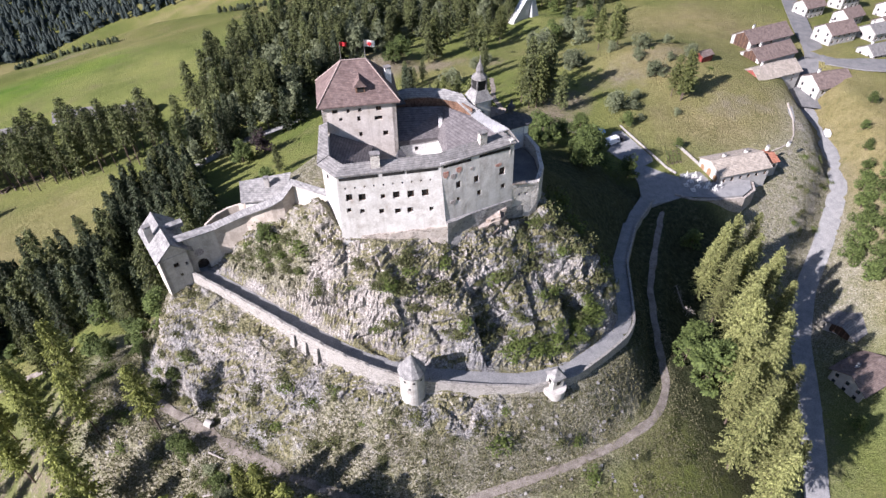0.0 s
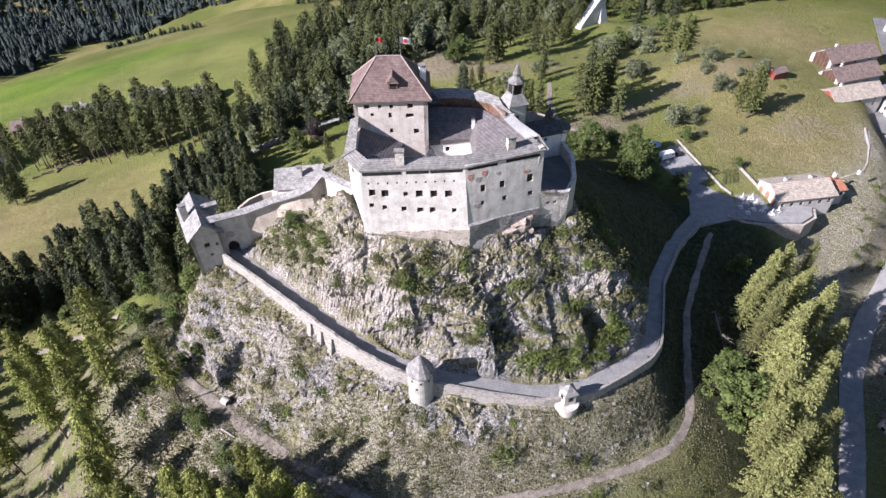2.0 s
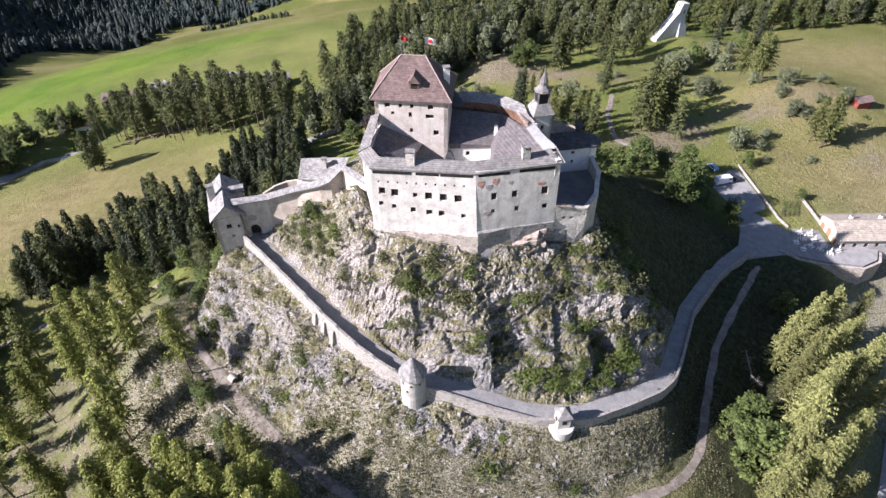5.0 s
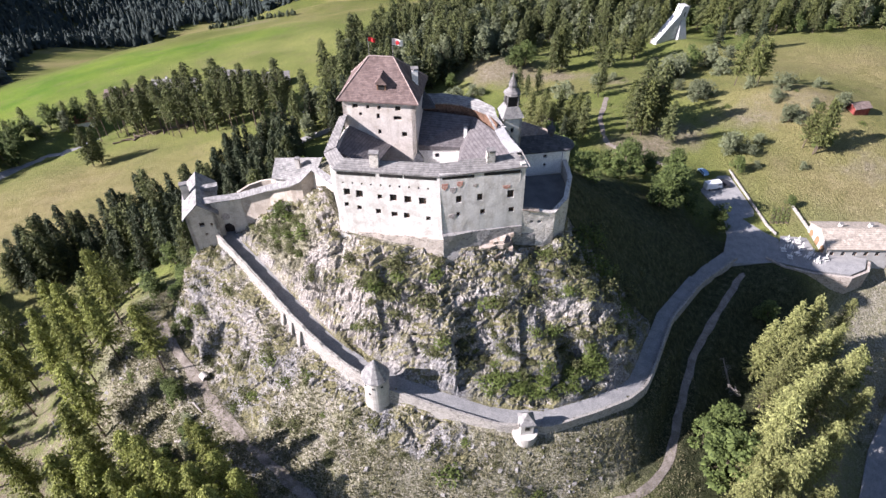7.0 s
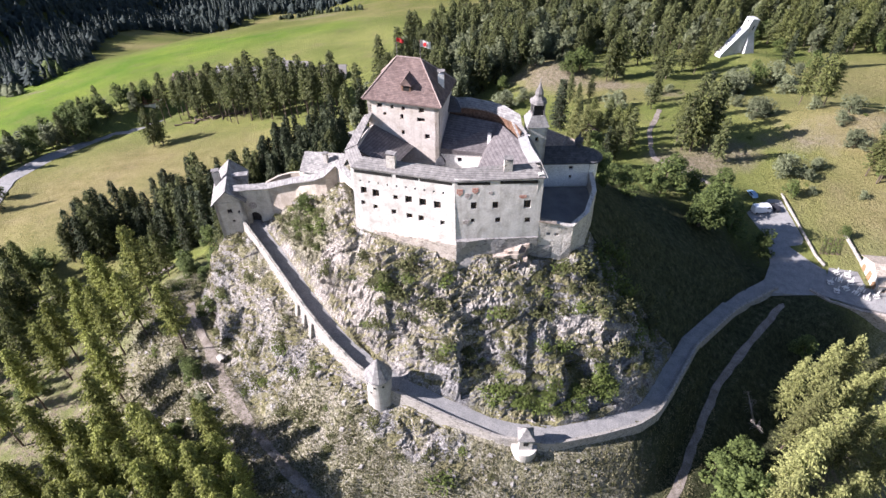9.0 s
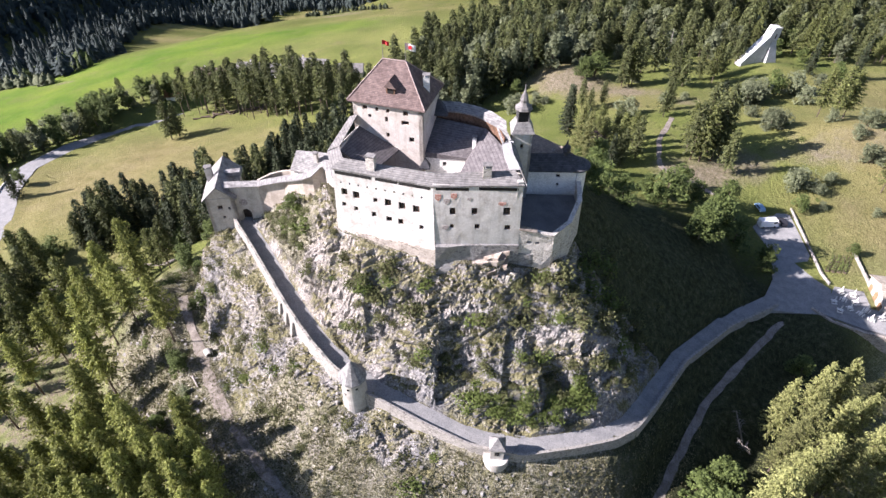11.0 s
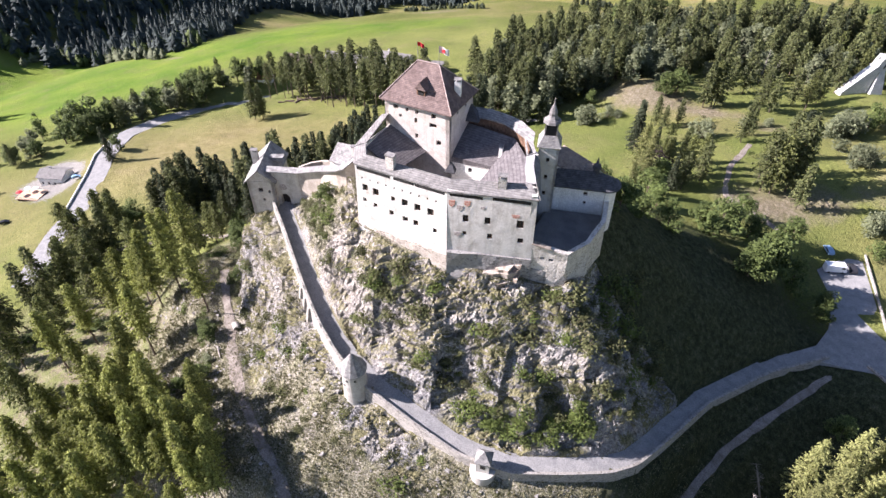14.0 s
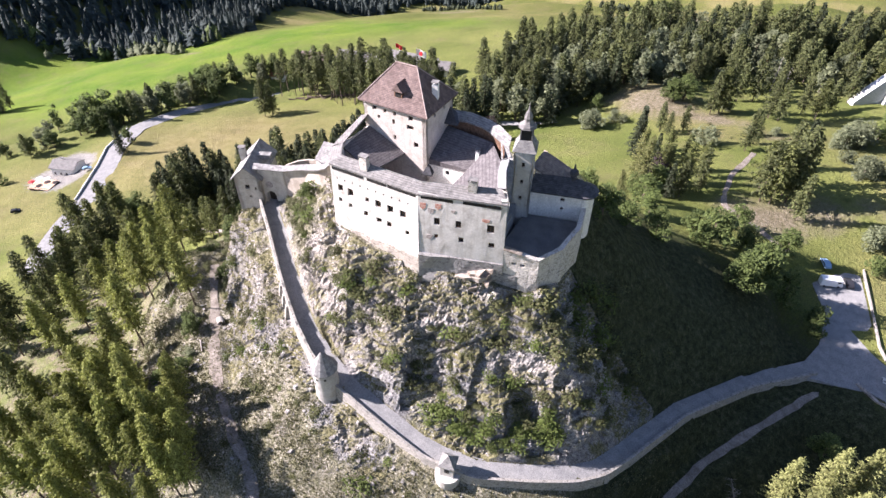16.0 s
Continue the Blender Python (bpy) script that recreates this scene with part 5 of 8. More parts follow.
# near-black blocks paint the shaded inside of the sentry box
for sx, sy, w_ in ((0, -1, 0.45), (-1, 0, 0.45)):
    part("window", box(bmesh.new(), sx * 1.27 - (w_ if sx == 0 else 0.02), sx * 1.27 + (w_ if sx == 0 else 0.02), sy * 1.27 - (w_ if sy == 0 else 0.02), sy * 1.27 + (w_ if sy == 0 else 0.02), 18.9, 20.0, bx), DARK, bart, "dark opening of the sentry box")


# ---- trees and shrubs ----
def raw(name, verts, faces, material, smooth_shade=False):
    me = bpy.data.meshes.new(name)
    me.from_pydata(verts, [], faces)
    me.materials.append(material)
    if smooth_shade:
        me.polygons.foreach_set("use_smooth", np.ones(len(me.polygons), bool))
    return me


def tube(verts, faces, pts, radii, seg=6):
    base = len(verts)
    for p, r in zip(pts, radii):
        for k in range(seg):
            a = 2 * math.pi * k / seg
            verts.append((p[0] + r * math.cos(a), p[1] + r * math.sin(a), p[2]))
    for i in range(len(pts) - 1):
        for k in range(seg):
            a, b = base + i * seg + k, base + i * seg + (k + 1) % seg
            faces.append((a, b, b + seg, a + seg))


def blade(verts, faces, p, way, length, width, sag, rng, plain=False, roll=0.4):
    """A small spray of needles or leaves: a bent, folded blade."""
    way = way.normalized()
    side = way.cross(Vector((rng.uniform(-roll, roll), rng.uniform(-roll, roll), 1))).normalized()
    mid = p + way * length * 0.5 + Vector((0, 0, -sag * 0.3))
    tip = p + way * length + Vector((0, 0, -sag))
    drop = Vector((0, 0, -width * rng.uniform(0.2, 0.6)))
    i = len(verts)
    if plain:
        verts += [tuple(p), tuple(mid + side * width + drop), tuple(mid - side * width + drop), tuple(tip)]
        faces += [(i, i + 1, i + 3), (i, i + 3, i + 2)]
        return
    verts += [tuple(p), tuple(mid + side * width + drop), tuple(mid - side * width + drop), tuple(tip), tuple(mid + Vector((0, 0, width * 0.25)))]
    faces += [(i, i + 1, i + 4), (i, i + 4, i + 2), (i + 1, i + 3, i + 4), (i + 4, i + 3, i + 2)]


def conifer(seed, tall, wide, start, limbs, step, sprays, needle, size=0.55, droop=0.25, power=0.8, lean=0.0, gaps=0.1):
    """Trunk and crown of a spruce, pine or larch: limbs at uneven heights, each set with hanging sprays of needles."""
    rng = random.Random(seed)
    bend = [(lean * tall * (k / 6) ** 2 * math.cos(seed), lean * tall * (k / 6) ** 2 * math.sin(seed), tall * k / 6) for k in range(7)]

    def axis_at(h):
        u = min(max(h / tall, 0), 1) * 6
        i = min(int(u), 5)
        return Vector(bend[i]).lerp(Vector(bend[i + 1]), u - i)
    tv, tf = [], []
    r0 = 0.0085 * tall + 0.05
    tube(tv, tf, [(bend[0][0], bend[0][1], -1.5)] + bend, [r0 * 1.4] + [r0 * (1 - 0.92 * k / 6) for k in range(7)], 7)
    for _ in range(12):        # dead lower limbs
        h = tall * rng.uniform(0.12, start + 0.1)
        a = rng.uniform(0, 6.283)
        p = axis_at(h)
        w = Vector((math.cos(a), math.sin(a), rng.uniform(-0.35, 0.1)))
        tube(tv, tf, [p, p + w * wide * rng.uniform(0.2, 0.6)], [0.045, 0.012], 3)
    cv, cf = [], []
    heavy = rng.uniform(0, 6.283)        # the side that has grown more
    for k in range(limbs):
        f = ((k + rng.random()) / limbs) ** 0.92
        if noise.noise((seed * 3.7, f * 9.0, 1.0)) > 0.62 - gaps * 2:
            continue
        h = tall * (start + (1 - start) * f * 0.985)
        a = k * 2.399 + rng.uniform(-0.5, 0.5)
        ln = wide * (1 - f) ** power * (0.5 + 0.5 * min(1, f * 5 + 0.2)) * rng.uniform(0.5, 1.15) * (1 + 0.22 * math.cos(a - heavy)) + 0.25
        flat = Vector((math.cos(a), math.sin(a), 0))
        p0 = axis_at(h)
        rise = 0.45 * f - droop * (1 - f) + rng.uniform(-0.12, 0.12)
        n = max(2, int(ln / step) + 1)
        if ln > 1.2:
            e = p0 + flat * ln * 0.85 + Vector((0, 0, ln * rise * 0.7))
            tube(tv, tf, [p0, e], [0.035, 0.01], 3)
        for s in range(n):
            u = (s + rng.uniform(0.2, 0.9)) / n
            q = p0 + flat * ln * u + Vector((0, 0, ln * (rise * u - droop * 0.4 * u * u)))
            for m in range(sprays):
                b = a + rng.choice((-1, 1)) * rng.uniform(0.2, 1.25)
                way = Vector((math.cos(b), math.sin(b), rng.uniform(-0.7, 0.25)))
                blade(cv, cf, q + Vector((rng.uniform(-0.12, 0.12), rng.uniform(-0.12, 0.12), rng.uniform(-0.1, 0.1))), way, size * rng.uniform(0.6, 1.35) * (1.15 - 0.4 * u), size * rng.uniform(0.14, 0.3), size * rng.uniform(0.1, 0.5), rng, True, 2.6)
    for _ in range(6):
        blade(cv, cf, Vector(bend[-1]) - Vector((0, 0, rng.uniform(0, 1.2))), Vector((rng.uniform(-0.4, 0.4), rng.uniform(-0.4, 0.4), 1)), 0.8, 0.1, 0, rng, True)
    return raw("trunk", tv, tf, BARK), raw("crown", cv, cf, needle)


def leafy(seed, tall, wide, leaves, needle, trunk=0.25, stems=1, size=0.55):
    """A broad tree or a shrub: limbs that end in clumps of leaf sprays, uneven and with gaps."""
    rng = random.Random(seed)
    tv, tf, cv, cf = [], [], [], []
    r0 = 0.018 * tall + 0.05
    heads = []
    for s in range(stems):
        a = rng.uniform(0, 6.283)
        foot = Vector((0.35 * s * math.cos(a), 0.35 * s * math.sin(a), -0.6))
        top = Vector((wide * 0.2 * rng.uniform(-1, 1), wide * 0.2 * rng.uniform(-1, 1), tall * 0.62)) + foot * (2 if stems > 1 else 0)
        fork = foot.lerp(top, trunk + 0.2)
        tube(tv, tf, [foot, fork, top], [r0 * 1.2, r0 * 0.8, r0 * 0.3], 6)
        for k in range(max(5, 12 // stems)):
            b = rng.uniform(0, 6.283)
            st = foot.lerp(top, rng.uniform(trunk + 0.05, 0.95))
            up = rng.uniform(-0.1, 1.0)
            out = Vector((math.cos(b), math.sin(b), 0)) * wide * rng.uniform(0.35, 0.9) * (1 - 0.45 * up)
            end = st + out + Vector((0, 0, tall * 0.3 * up))
            end.z = max(end.z, tall * trunk * 0.7)
            tube(tv, tf, [st, st.lerp(end, 0.55) + Vector((0, 0, 0.2)), end], [r0 * 0.4, r0 * 0.22, 0.02], 4)
            heads.append((end, wide * rng.uniform(0.26, 0.44)))
        heads.append((top + Vector((0, 0, tall * 0.22)), wide * 0.34))
    for i in range(leaves):
        c, rad = heads[i % len(heads)]
        d = Vector((rng.gauss(0, 1), rng.gauss(0, 1), rng.gauss(0, 0.75))).normalized()
        p = c + d * rad * rng.uniform(0.55, 1.05)
        if p.z < 0.1:
            p.z = rng.uniform(0.05, 0.3)
        way = (d + Vector((rng.uniform(-0.8, 0.8), rng.uniform(-0.8, 0.8), rng.uniform(-0.6, 0.3)))).normalized()
        blade(cv, cf, p, way, size * rng.uniform(0.7, 1.4), size * rng.uniform(0.3, 0.55), size * 0.2, rng, True)
    return raw("trunk", tv, tf, BARK), raw("crown", cv, cf, needle)


def tree_kind(name, label, category, group, meshes):
    """Models far below sight are not kept: each kind is a list of (trunk, crown) meshes, placed by plant()."""
    return {"name": name, "label": label, "category": category, "group": group, "meshes": meshes}


def plant(kind, x, y, size, turn, z=None, tilt=0.0, label=""):
    trunk, crown = kind["meshes"][int(abs(x * 7.3 + y * 3.1)) % len(kind["meshes"])]
    ob = new(kind["name"])
    ob.matrix_basis = pose(x, y, ground_z(x, y) - 0.1 if z is None else z, tilt, 0, turn) @ Matrix.Diagonal((size, size, size, 1))
    tagged(ob, label or kind["label"], kind["category"], kind["group"])
    for nm, me in (("trunk", trunk), ("crown", crown)):
        p = new(nm, me)
        p.parent = ob
    return ob


SPRUCES = tree_kind("spruce_tree", "dark green spruce standing close in the wood", "tree", "spruces of the woods", [conifer(s, 21, 4.2, 0.05, 140, 0.56, 3, SPRUCE, 0.98, 0.45, 0.88, 0.0, 0.02) for s in (11, 12, 13, 14)])
WOODPINES = tree_kind("stone_pine_tree", "dark pine with a pointed crown and bare lower trunk", "tree", "pines of the woods", [conifer(s, 22, 4.6, 0.14, 125, 0.56, 3, WOODNEEDLE, 0.98, 0.16, 0.62, 0.015, 0.05) for s in (25, 26, 27, 28, 29)])
BELTPINES = tree_kind("fir_tree", "dark conifer in the belt along the rise", "tree", "conifers on the rise", WOODPINES["meshes"])
TALLPINES = tree_kind("tall_pine_tree", "tall pine with a long bare trunk beside the lane", "tree", "pines along the lane", [conifer(s, 25, 4.0, 0.42, 90, 0.55, 3, WOODNEEDLE, 0.95, 0.12, 0.5, 0.02, 0.06) for s in (81, 82, 83, 84)])
PINES = tree_kind("pine_tree", "tall green pine with a bare lower trunk", "tree", "pines of the slopes", [conifer(s, 23, 4.6, 0.24, 150, 0.44, 3, PINE, 0.85, 0.12, 0.55, 0.02, 0.06) for s in (21, 22, 23, 24)])
SLOPELARCHES = tree_kind("slope_larch_tree", "slender larch with a bare dark trunk and thin olive crown", "tree", "larches of the slope", [conifer(s, 27, 4.5, 0.3, 210, 0.36, 3, OLIVELARCH, 0.72, 0.06, 0.58, 0.025, 0.04) for s in (35, 36, 37, 38, 39)])
LARCHES = tree_kind("larch_tree", "light yellow-green larch with a feathery crown", "tree", "larches of the valley side", [conifer(s, 26, 5.2, 0.14, 230, 0.32, 3, LARCH, 0.56, 0.12, 0.66, 0.03, 0.05) for s in (31, 32, 33, 34)])
BROADS = tree_kind("broadleaf_tree", "round green broadleaf tree with dense leaves", "tree", "broadleaf trees", [leafy(s, 10, 4.3, 1900, BROAD, size=0.56) for s in (41, 42, 43)])
GREYS = tree_kind("willow_tree", "grey-green bushy tree on the meadow", "tree", "grey willows", [leafy(s, 8, 4.0, 2000, GREYBROAD, 0.1, 3, 0.5) for s in (51, 52)])
TALLGREYS = tree_kind("poplar_tree", "tall rounded grey-green tree in the wood", "tree", "grey poplars", [leafy(s, 17, 4.6, 1500, GREYBROAD, 0.2, 1, 0.85) for s in (53, 54, 55)])
TALLBROADS = tree_kind("tall_broadleaf_tree", "tall dark green leafy tree beside the road", "tree", "tall broadleaf trees", [leafy(s, 18, 5.2, 1900, BROAD, 0.12, 1, 0.8) for s in (45, 46, 47)])
PURPLES = tree_kind("copper_beech", "dark purple-leaved tree among green ones", "tree", "purple trees", [leafy(57, 12, 4.2, 1200, PURPLE, 0.2, 1, 0.65)])
SHRUBS = tree_kind("shrub", "olive green shrub rooted among the rocks", "shrub", "shrubs of the rock", [leafy(s, 2.4, 1.9, 300, BUSH, 0.05, 3, 0.34) for s in (61, 62, 63, 64)])
GREENSHRUBS = tree_kind("green_shrub", "fresh green leafy shrub", "shrub", "green shrubs", [leafy(s, 2.6, 2.0, 320, BANK, 0.05, 3, 0.36) for s in (65, 66, 67)])


def inside(x, y, poly):
    hit = False
    for (x0, y0), (x1, y1) in zip(poly, poly[1:] + poly[:1]):
        if (y0 > y) != (y1 > y) and x < x0 + (y - y0) / (y1 - y0) * (x1 - x0):
            hit = not hit
    return hit


def scatter(poly, gap, seed, jitter=0.42):
    rng = random.Random(seed)
    xs_, ys_ = [p[0] for p in poly], [p[1] for p in poly]
    res, row, y = [], 0, min(ys_)
    while y < max(ys_):
        x = min(xs_) + (gap / 2 if row % 2 else 0)
        while x < max(xs_):
            px, py = x + rng.uniform(-jitter, jitter) * gap, y + rng.uniform(-jitter, jitter) * gap
            if inside(px, py, poly):
                res.append((px, py, rng))
            x += gap
        y += gap * 0.87
        row += 1
    return res


def grove(poly, gap, seed, kinds, lo=0.75, hi=1.15, thin=-1.0):
    for x, y, rng in scatter(poly, gap, seed):
        if noise.noise((x * 0.045, y * 0.045, seed)) < thin:
            continue
        plant(rng.choice(kinds), x, y, rng.uniform(lo, hi), rng.uniform(0, 360), tilt=rng.uniform(-2, 2))


# dark wood north of the track below the gatehouse
grove([(-76, 22), (-66, 32), (-68, 60), (-82, 96), (-98, 128), (-112, 124), (-125, 88), (-148, 62), (-172, 42), (-168, 22), (-150, 27), (-136, 33), (-122, 30), (-104, 32), (-90, 28)], 5.3, 1, [SPRUCES, SPRUCES, SPRUCES, WOODPINES, SPRUCES, WOODPINES, BROADS], 0.7, 1.2, -0.3)
grove([(-168, 22), (-172, 40), (-180, 22), (-182, 4), (-170, -18), (-160, -36), (-152, -52), (-144, -38), (-150, -10), (-160, 4)], 7.2, 25, [WOODPINES, BROADS, PINES], 0.75, 1.2, -0.25)
# pines along the lane
grove([(-240, 150), (-165, 152), (-120, 146), (-112, 166), (-165, 188), (-232, 182)], 7.6, 2, [TALLPINES, TALLPINES, TALLPINES, TALLPINES, WOODPINES], 0.85, 1.25)
# park between the lane and the castle
grove([(-110, 138), (-96, 132), (-60, 150), (-46, 162), (-52, 176), (-84, 168), (-104, 160)], 8.5, 23, [SPRUCES, SPRUCES, WOODPINES, TALLGREYS], 0.8, 1.2)
# wood behind the castle
grove([(-118, 190), (-89, 164), (-56, 176), (-38, 190), (-24, 243), (15, 293), (-20, 320), (-70, 270), (-112, 225)], 7.4, 3, [SPRUCES, BELTPINES, TALLGREYS, BELTPINES, TALLGREYS], 0.85, 1.3)
grove([(-44, 206), (-18, 226), (20, 246), (52, 250), (62, 300), (20, 294), (-22, 246)], 8.5, 24, [WOODPINES, TALLGREYS, GREYS, WOODPINES], 0.7, 1.1)


def trees(rows):
    for kind, x, y, size in rows:
        plant(kind, x, y, size, (x * 37 + y * 11) % 360)


# slender larches and pines, one by one, on the open slope
trees([(SLOPELARCHES, -84, -20.5, 0.95), (SLOPELARCHES, -62, -19, 0.85), (SLOPELARCHES, -75.5, -31, 1.05), (SLOPELARCHES, -82, -8, 0.95), (SLOPELARCHES, -109, -33.5, 1.0), (SLOPELARCHES, -105, -44.5, 1.0), (PINES, -99, -57, 1.0), (SLOPELARCHES, -88, -44, 1.0), (SLOPELARCHES, -82, -56, 1.05), (SLOPELARCHES, -67, -47, 1.1),
       (SLOPELARCHES, -44, -57, 1.0), (SLOPELARCHES, -74, -62, 1.05), (PINES, -122, -38, 1.0), (PINES, -146, -13, 1.0), (PINES, -89, -73, 1.05), (SLOPELARCHES, -95, -9, 0.95), (SLOPELARCHES, -77, -17, 0.85), (SLOPELARCHES, -126, 8, 1.05), (SLOPELARCHES, -109, -9, 1.05), (SLOPELARCHES, -98, -18, 0.9)])
trees([(SLOPELARCHES, -71, -38, 1.0), (SLOPELARCHES, -117, 2, 0.95), (PINES, -142, 2, 1.0), (PINES, -133, -20, 1.05), (SLOPELARCHES, -120, -14, 1.0), (SLOPELARCHES, -62, -52, 1.05), (SLOPELARCHES, -57, -46, 0.9), (SLOPELARCHES, -52, -58, 1.0), (SLOPELARCHES, -60, -62, 1.0), (SLOPELARCHES, -56, -53, 1.0), (SLOPELARCHES, -49, -49, 0.85), (SLOPELARCHES, -67, -57, 1.0),
       (SLOPELARCHES, -38, -54, 0.8), (SLOPELARCHES, -34, -60, 0.75), (SLOPELARCHES, -46, -66, 0.95), (PINES, -112, -58, 1.05), (PINES, -128, -50, 1.0), (PINES, -92, -86, 1.0), (SLOPELARCHES, -78, -76, 1.0), (PINES, -137, -32, 0.95), (SLOPELARCHES, -72, -52, 1.0), (SLOPELARCHES, -64, -42, 0.85), (SLOPELARCHES, -27, -56, 0.62), (SLOPELARCHES, -50, -62, 1.0), (SLOPELARCHES, -64, -66, 1.0), (SLOPELARCHES, -38, -47.5, 0.85), (SLOPELARCHES, -45, -45, 0.9), (SLOPELARCHES, -51, -43, 0.85), (SLOPELARCHES, -33, -52, 0.75), (SLOPELARCHES, -41, -53, 0.95), (SLOPELARCHES, -56, -49, 0.95), (SLOPELARCHES, -61, -46, 0.95), (SLOPELARCHES, -42, -50, 0.75), (SLOPELARCHES, -58, -58, 1.05), (SLOPELARCHES, -70, -70, 1.0), (SLOPELARCHES, -84, -66, 1.0), (SLOPELARCHES, -113, -22, 0.95), (SLOPELARCHES, -29, -44, 0.72), (SLOPELARCHES, -24, -46.5, 0.72), (SLOPELARCHES, -34.5, -41, 0.72), (SLOPELARCHES, -27, -50, 0.85), (SLOPELARCHES, -38.5, -38.5, 0.6), (SLOPELARCHES, -21, -50, 0.7), (SLOPELARCHES, -32, -47.5, 0.85), (SLOPELARCHES, -24, -52, 0.8)])
trees([(BROADS, -56.5, -24.5, 0.55), (BROADS, -54, -25.5, 0.5), (BROADS, -46, -33.5, 0.5), (GREYS, -43, -37, 0.6), (BROADS, -50, -38, 0.45), (BROADS, -40, -41, 0.45), (GREYS, -49, -30, 0.35), (BROADS, -75, 10, 0.75), (BROADS, -72, 16, 0.85), (BROADS, -81, 17, 0.9), (BROADS, -71, 2, 0.5), (PINES, -108, 15, 0.85), (PINES, -115, 11, 0.9), (WOODPINES, -122, 17, 0.9), (PINES, -100, 13, 0.75), (BROADS, -92, 14, 0.8), (BROADS, -86, 9, 0.7), (BROADS, -118, -28, 0.5), (BROADS, -124, -31, 0.6), (BROADS, -138, -44, 0.7)])
grove([(-140, -66), (-144, -44), (-158, -40), (-176, -60), (-156, -92)], 8.5, 4, [PINES, SLOPELARCHES, WOODPINES], 0.8, 1.1)
# larches by the valley road
trees([(BROADS, 64, -10, 1.55), (BROADS, 66, 2, 1.0), (BROADS, 61, -4, 0.9), (LARCHES, 63, -30, 1.1), (LARCHES, 72, -16, 1.15), (LARCHES, 81, -15, 1.0), (LARCHES, 75, 21, 0.85), (LARCHES, 97, 38, 0.82), (LARCHES, 82, 29, 0.85), (LARCHES, 87, 24, 0.85),
       (LARCHES, 81, 9, 0.98), (LARCHES, 73, -31, 1.1), (BROADS, 82, 43, 0.8), (LARCHES, 88, 34, 0.85), (LARCHES, 93, 20, 1.0), (LARCHES, 72, -6, 1.1), (LARCHES, 84, -4, 1.1), (PINES, 100, 27, 0.8)])
trees([(LARCHES, 70, -23, 1.0), (LARCHES, 78, -9, 1.05), (LARCHES, 66, -20, 0.9), (LARCHES, 76, 3, 0.95), (LARCHES, 87, 13, 0.95), (LARCHES, 80, 18, 0.85), (LARCHES, 88, 2, 0.85), (LARCHES, 97, 15, 0.9), (LARCHES, 68, -38, 1.05), (LARCHES, 77, -23, 1.0), (LARCHES, 80, -29, 0.85), (LARCHES, 69, -12, 1.0), (LARCHES, 74, -27, 1.0), (LARCHES, 91, 27, 0.85), (LARCHES, 76, 12, 0.8)])
# single conifers on the meadow behind
trees([(SPRUCES, -4, 135, 1.01), (WOODPINES, 6, 193, 0.95), (WOODPINES, 10, 197, 1.15), (WOODPINES, 17, 220, 1.2), (WOODPINES, 28, 199, 0.9), (WOODPINES, 32, 198, 0.85), (WOODPINES, 29, 158, 0.8), (WOODPINES, 43, 122, 1.05), (WOODPINES, 50, 126, 1.3), (WOODPINES, 45, 135, 1.15),
       (SPRUCES, 48, 150, 0.96), (WOODPINES, 2, 171, 0.55), (WOODPINES, 47, 222, 0.75), (WOODPINES, 43, 218, 0.6), (WOODPINES, 21, 108, 0.7), (WOODPINES, 25, 116, 0.8), (SPRUCES, 18, 105, 0.66), (LARCHES, 16, 62, 0.45), (WOODPINES, 30, 167, 0.6), (WOODPINES, 24, 233, 0.8)])
trees([(PINES, 88, 166, 0.95), (PINES, 92, 170, 0.85), (GREYS, 98, 158, 1.0), (PINES, 107, 125, 0.88), (PINES, 84, 172, 0.9), (WOODPINES, 11, 216, 0.85), (WOODPINES, 55, 118, 0.8), (WOODPINES, -6, 166, 0.65), (WOODPINES, -2, 164, 0.5), (WOODPINES, 38, 214, 0.8), (WOODPINES, 6, 232, 1.0), (WOODPINES, 52, 236, 0.9)])
# leafy trees of the meadow, the court and the chapel side
trees([(GREYS, 15, 158, 1.2), (BROADS, -11, 194, 1.2), (GREYS, -35, 161, 1.1), (BROADS, -42, 182, 0.7), (GREYS, 58, 182, 1.3), (GREYS, 63, 192, 1.4), (BROADS, 68, 201, 1.2), (GREYS, 69, 156, 1.1), (GREYS, 78, 119, 1.2), (BROADS, 79, 108, 0.65), (BROADS, 23, 51, 0.8),
       (BROADS, 28, 62, 0.85), (BROADS, 37, 75, 0.8), (BROADS, 33, 82, 0.75), (BROADS, 41, 99, 0.9), (BROADS, 50, 67, 1.15), (BROADS, 55.5, 73, 1.1), (BROADS, 52, 74, 1.0), (BROADS, 70, 75.5, 0.95), (BROADS, 20, 40, 0.9), (BROADS, 11, 52, 0.7)])
trees([(BROADS, 61, 80, 1.0), (BROADS, 57, 95, 0.95), (BROADS, 46, 84, 0.85), (GREYS, 61, 186, 1.2), (GREYS, 76, 204, 1.5), (GREYS, 81, 194, 1.1), (BROADS, 38, 78, 1.3), (BROADS, 54, 75, 1.4), (PURPLES, 13, 112, 0.9), (PURPLES, -68, 133, 1.1), (BROADS, -77, 130, 1.2), (WOODPINES, -57, 108, 0.6), (BROADS, -60, 100, 0.9), (BROADS, 8, 104, 0.9), (BROADS, 14, 92, 1.0), (BROADS, 20, 80, 0.9), (GREYS, 84, 118, 0.6), (GREYS, 70, 158, 0.6), (BROADS, 94, 92, 0.45)])
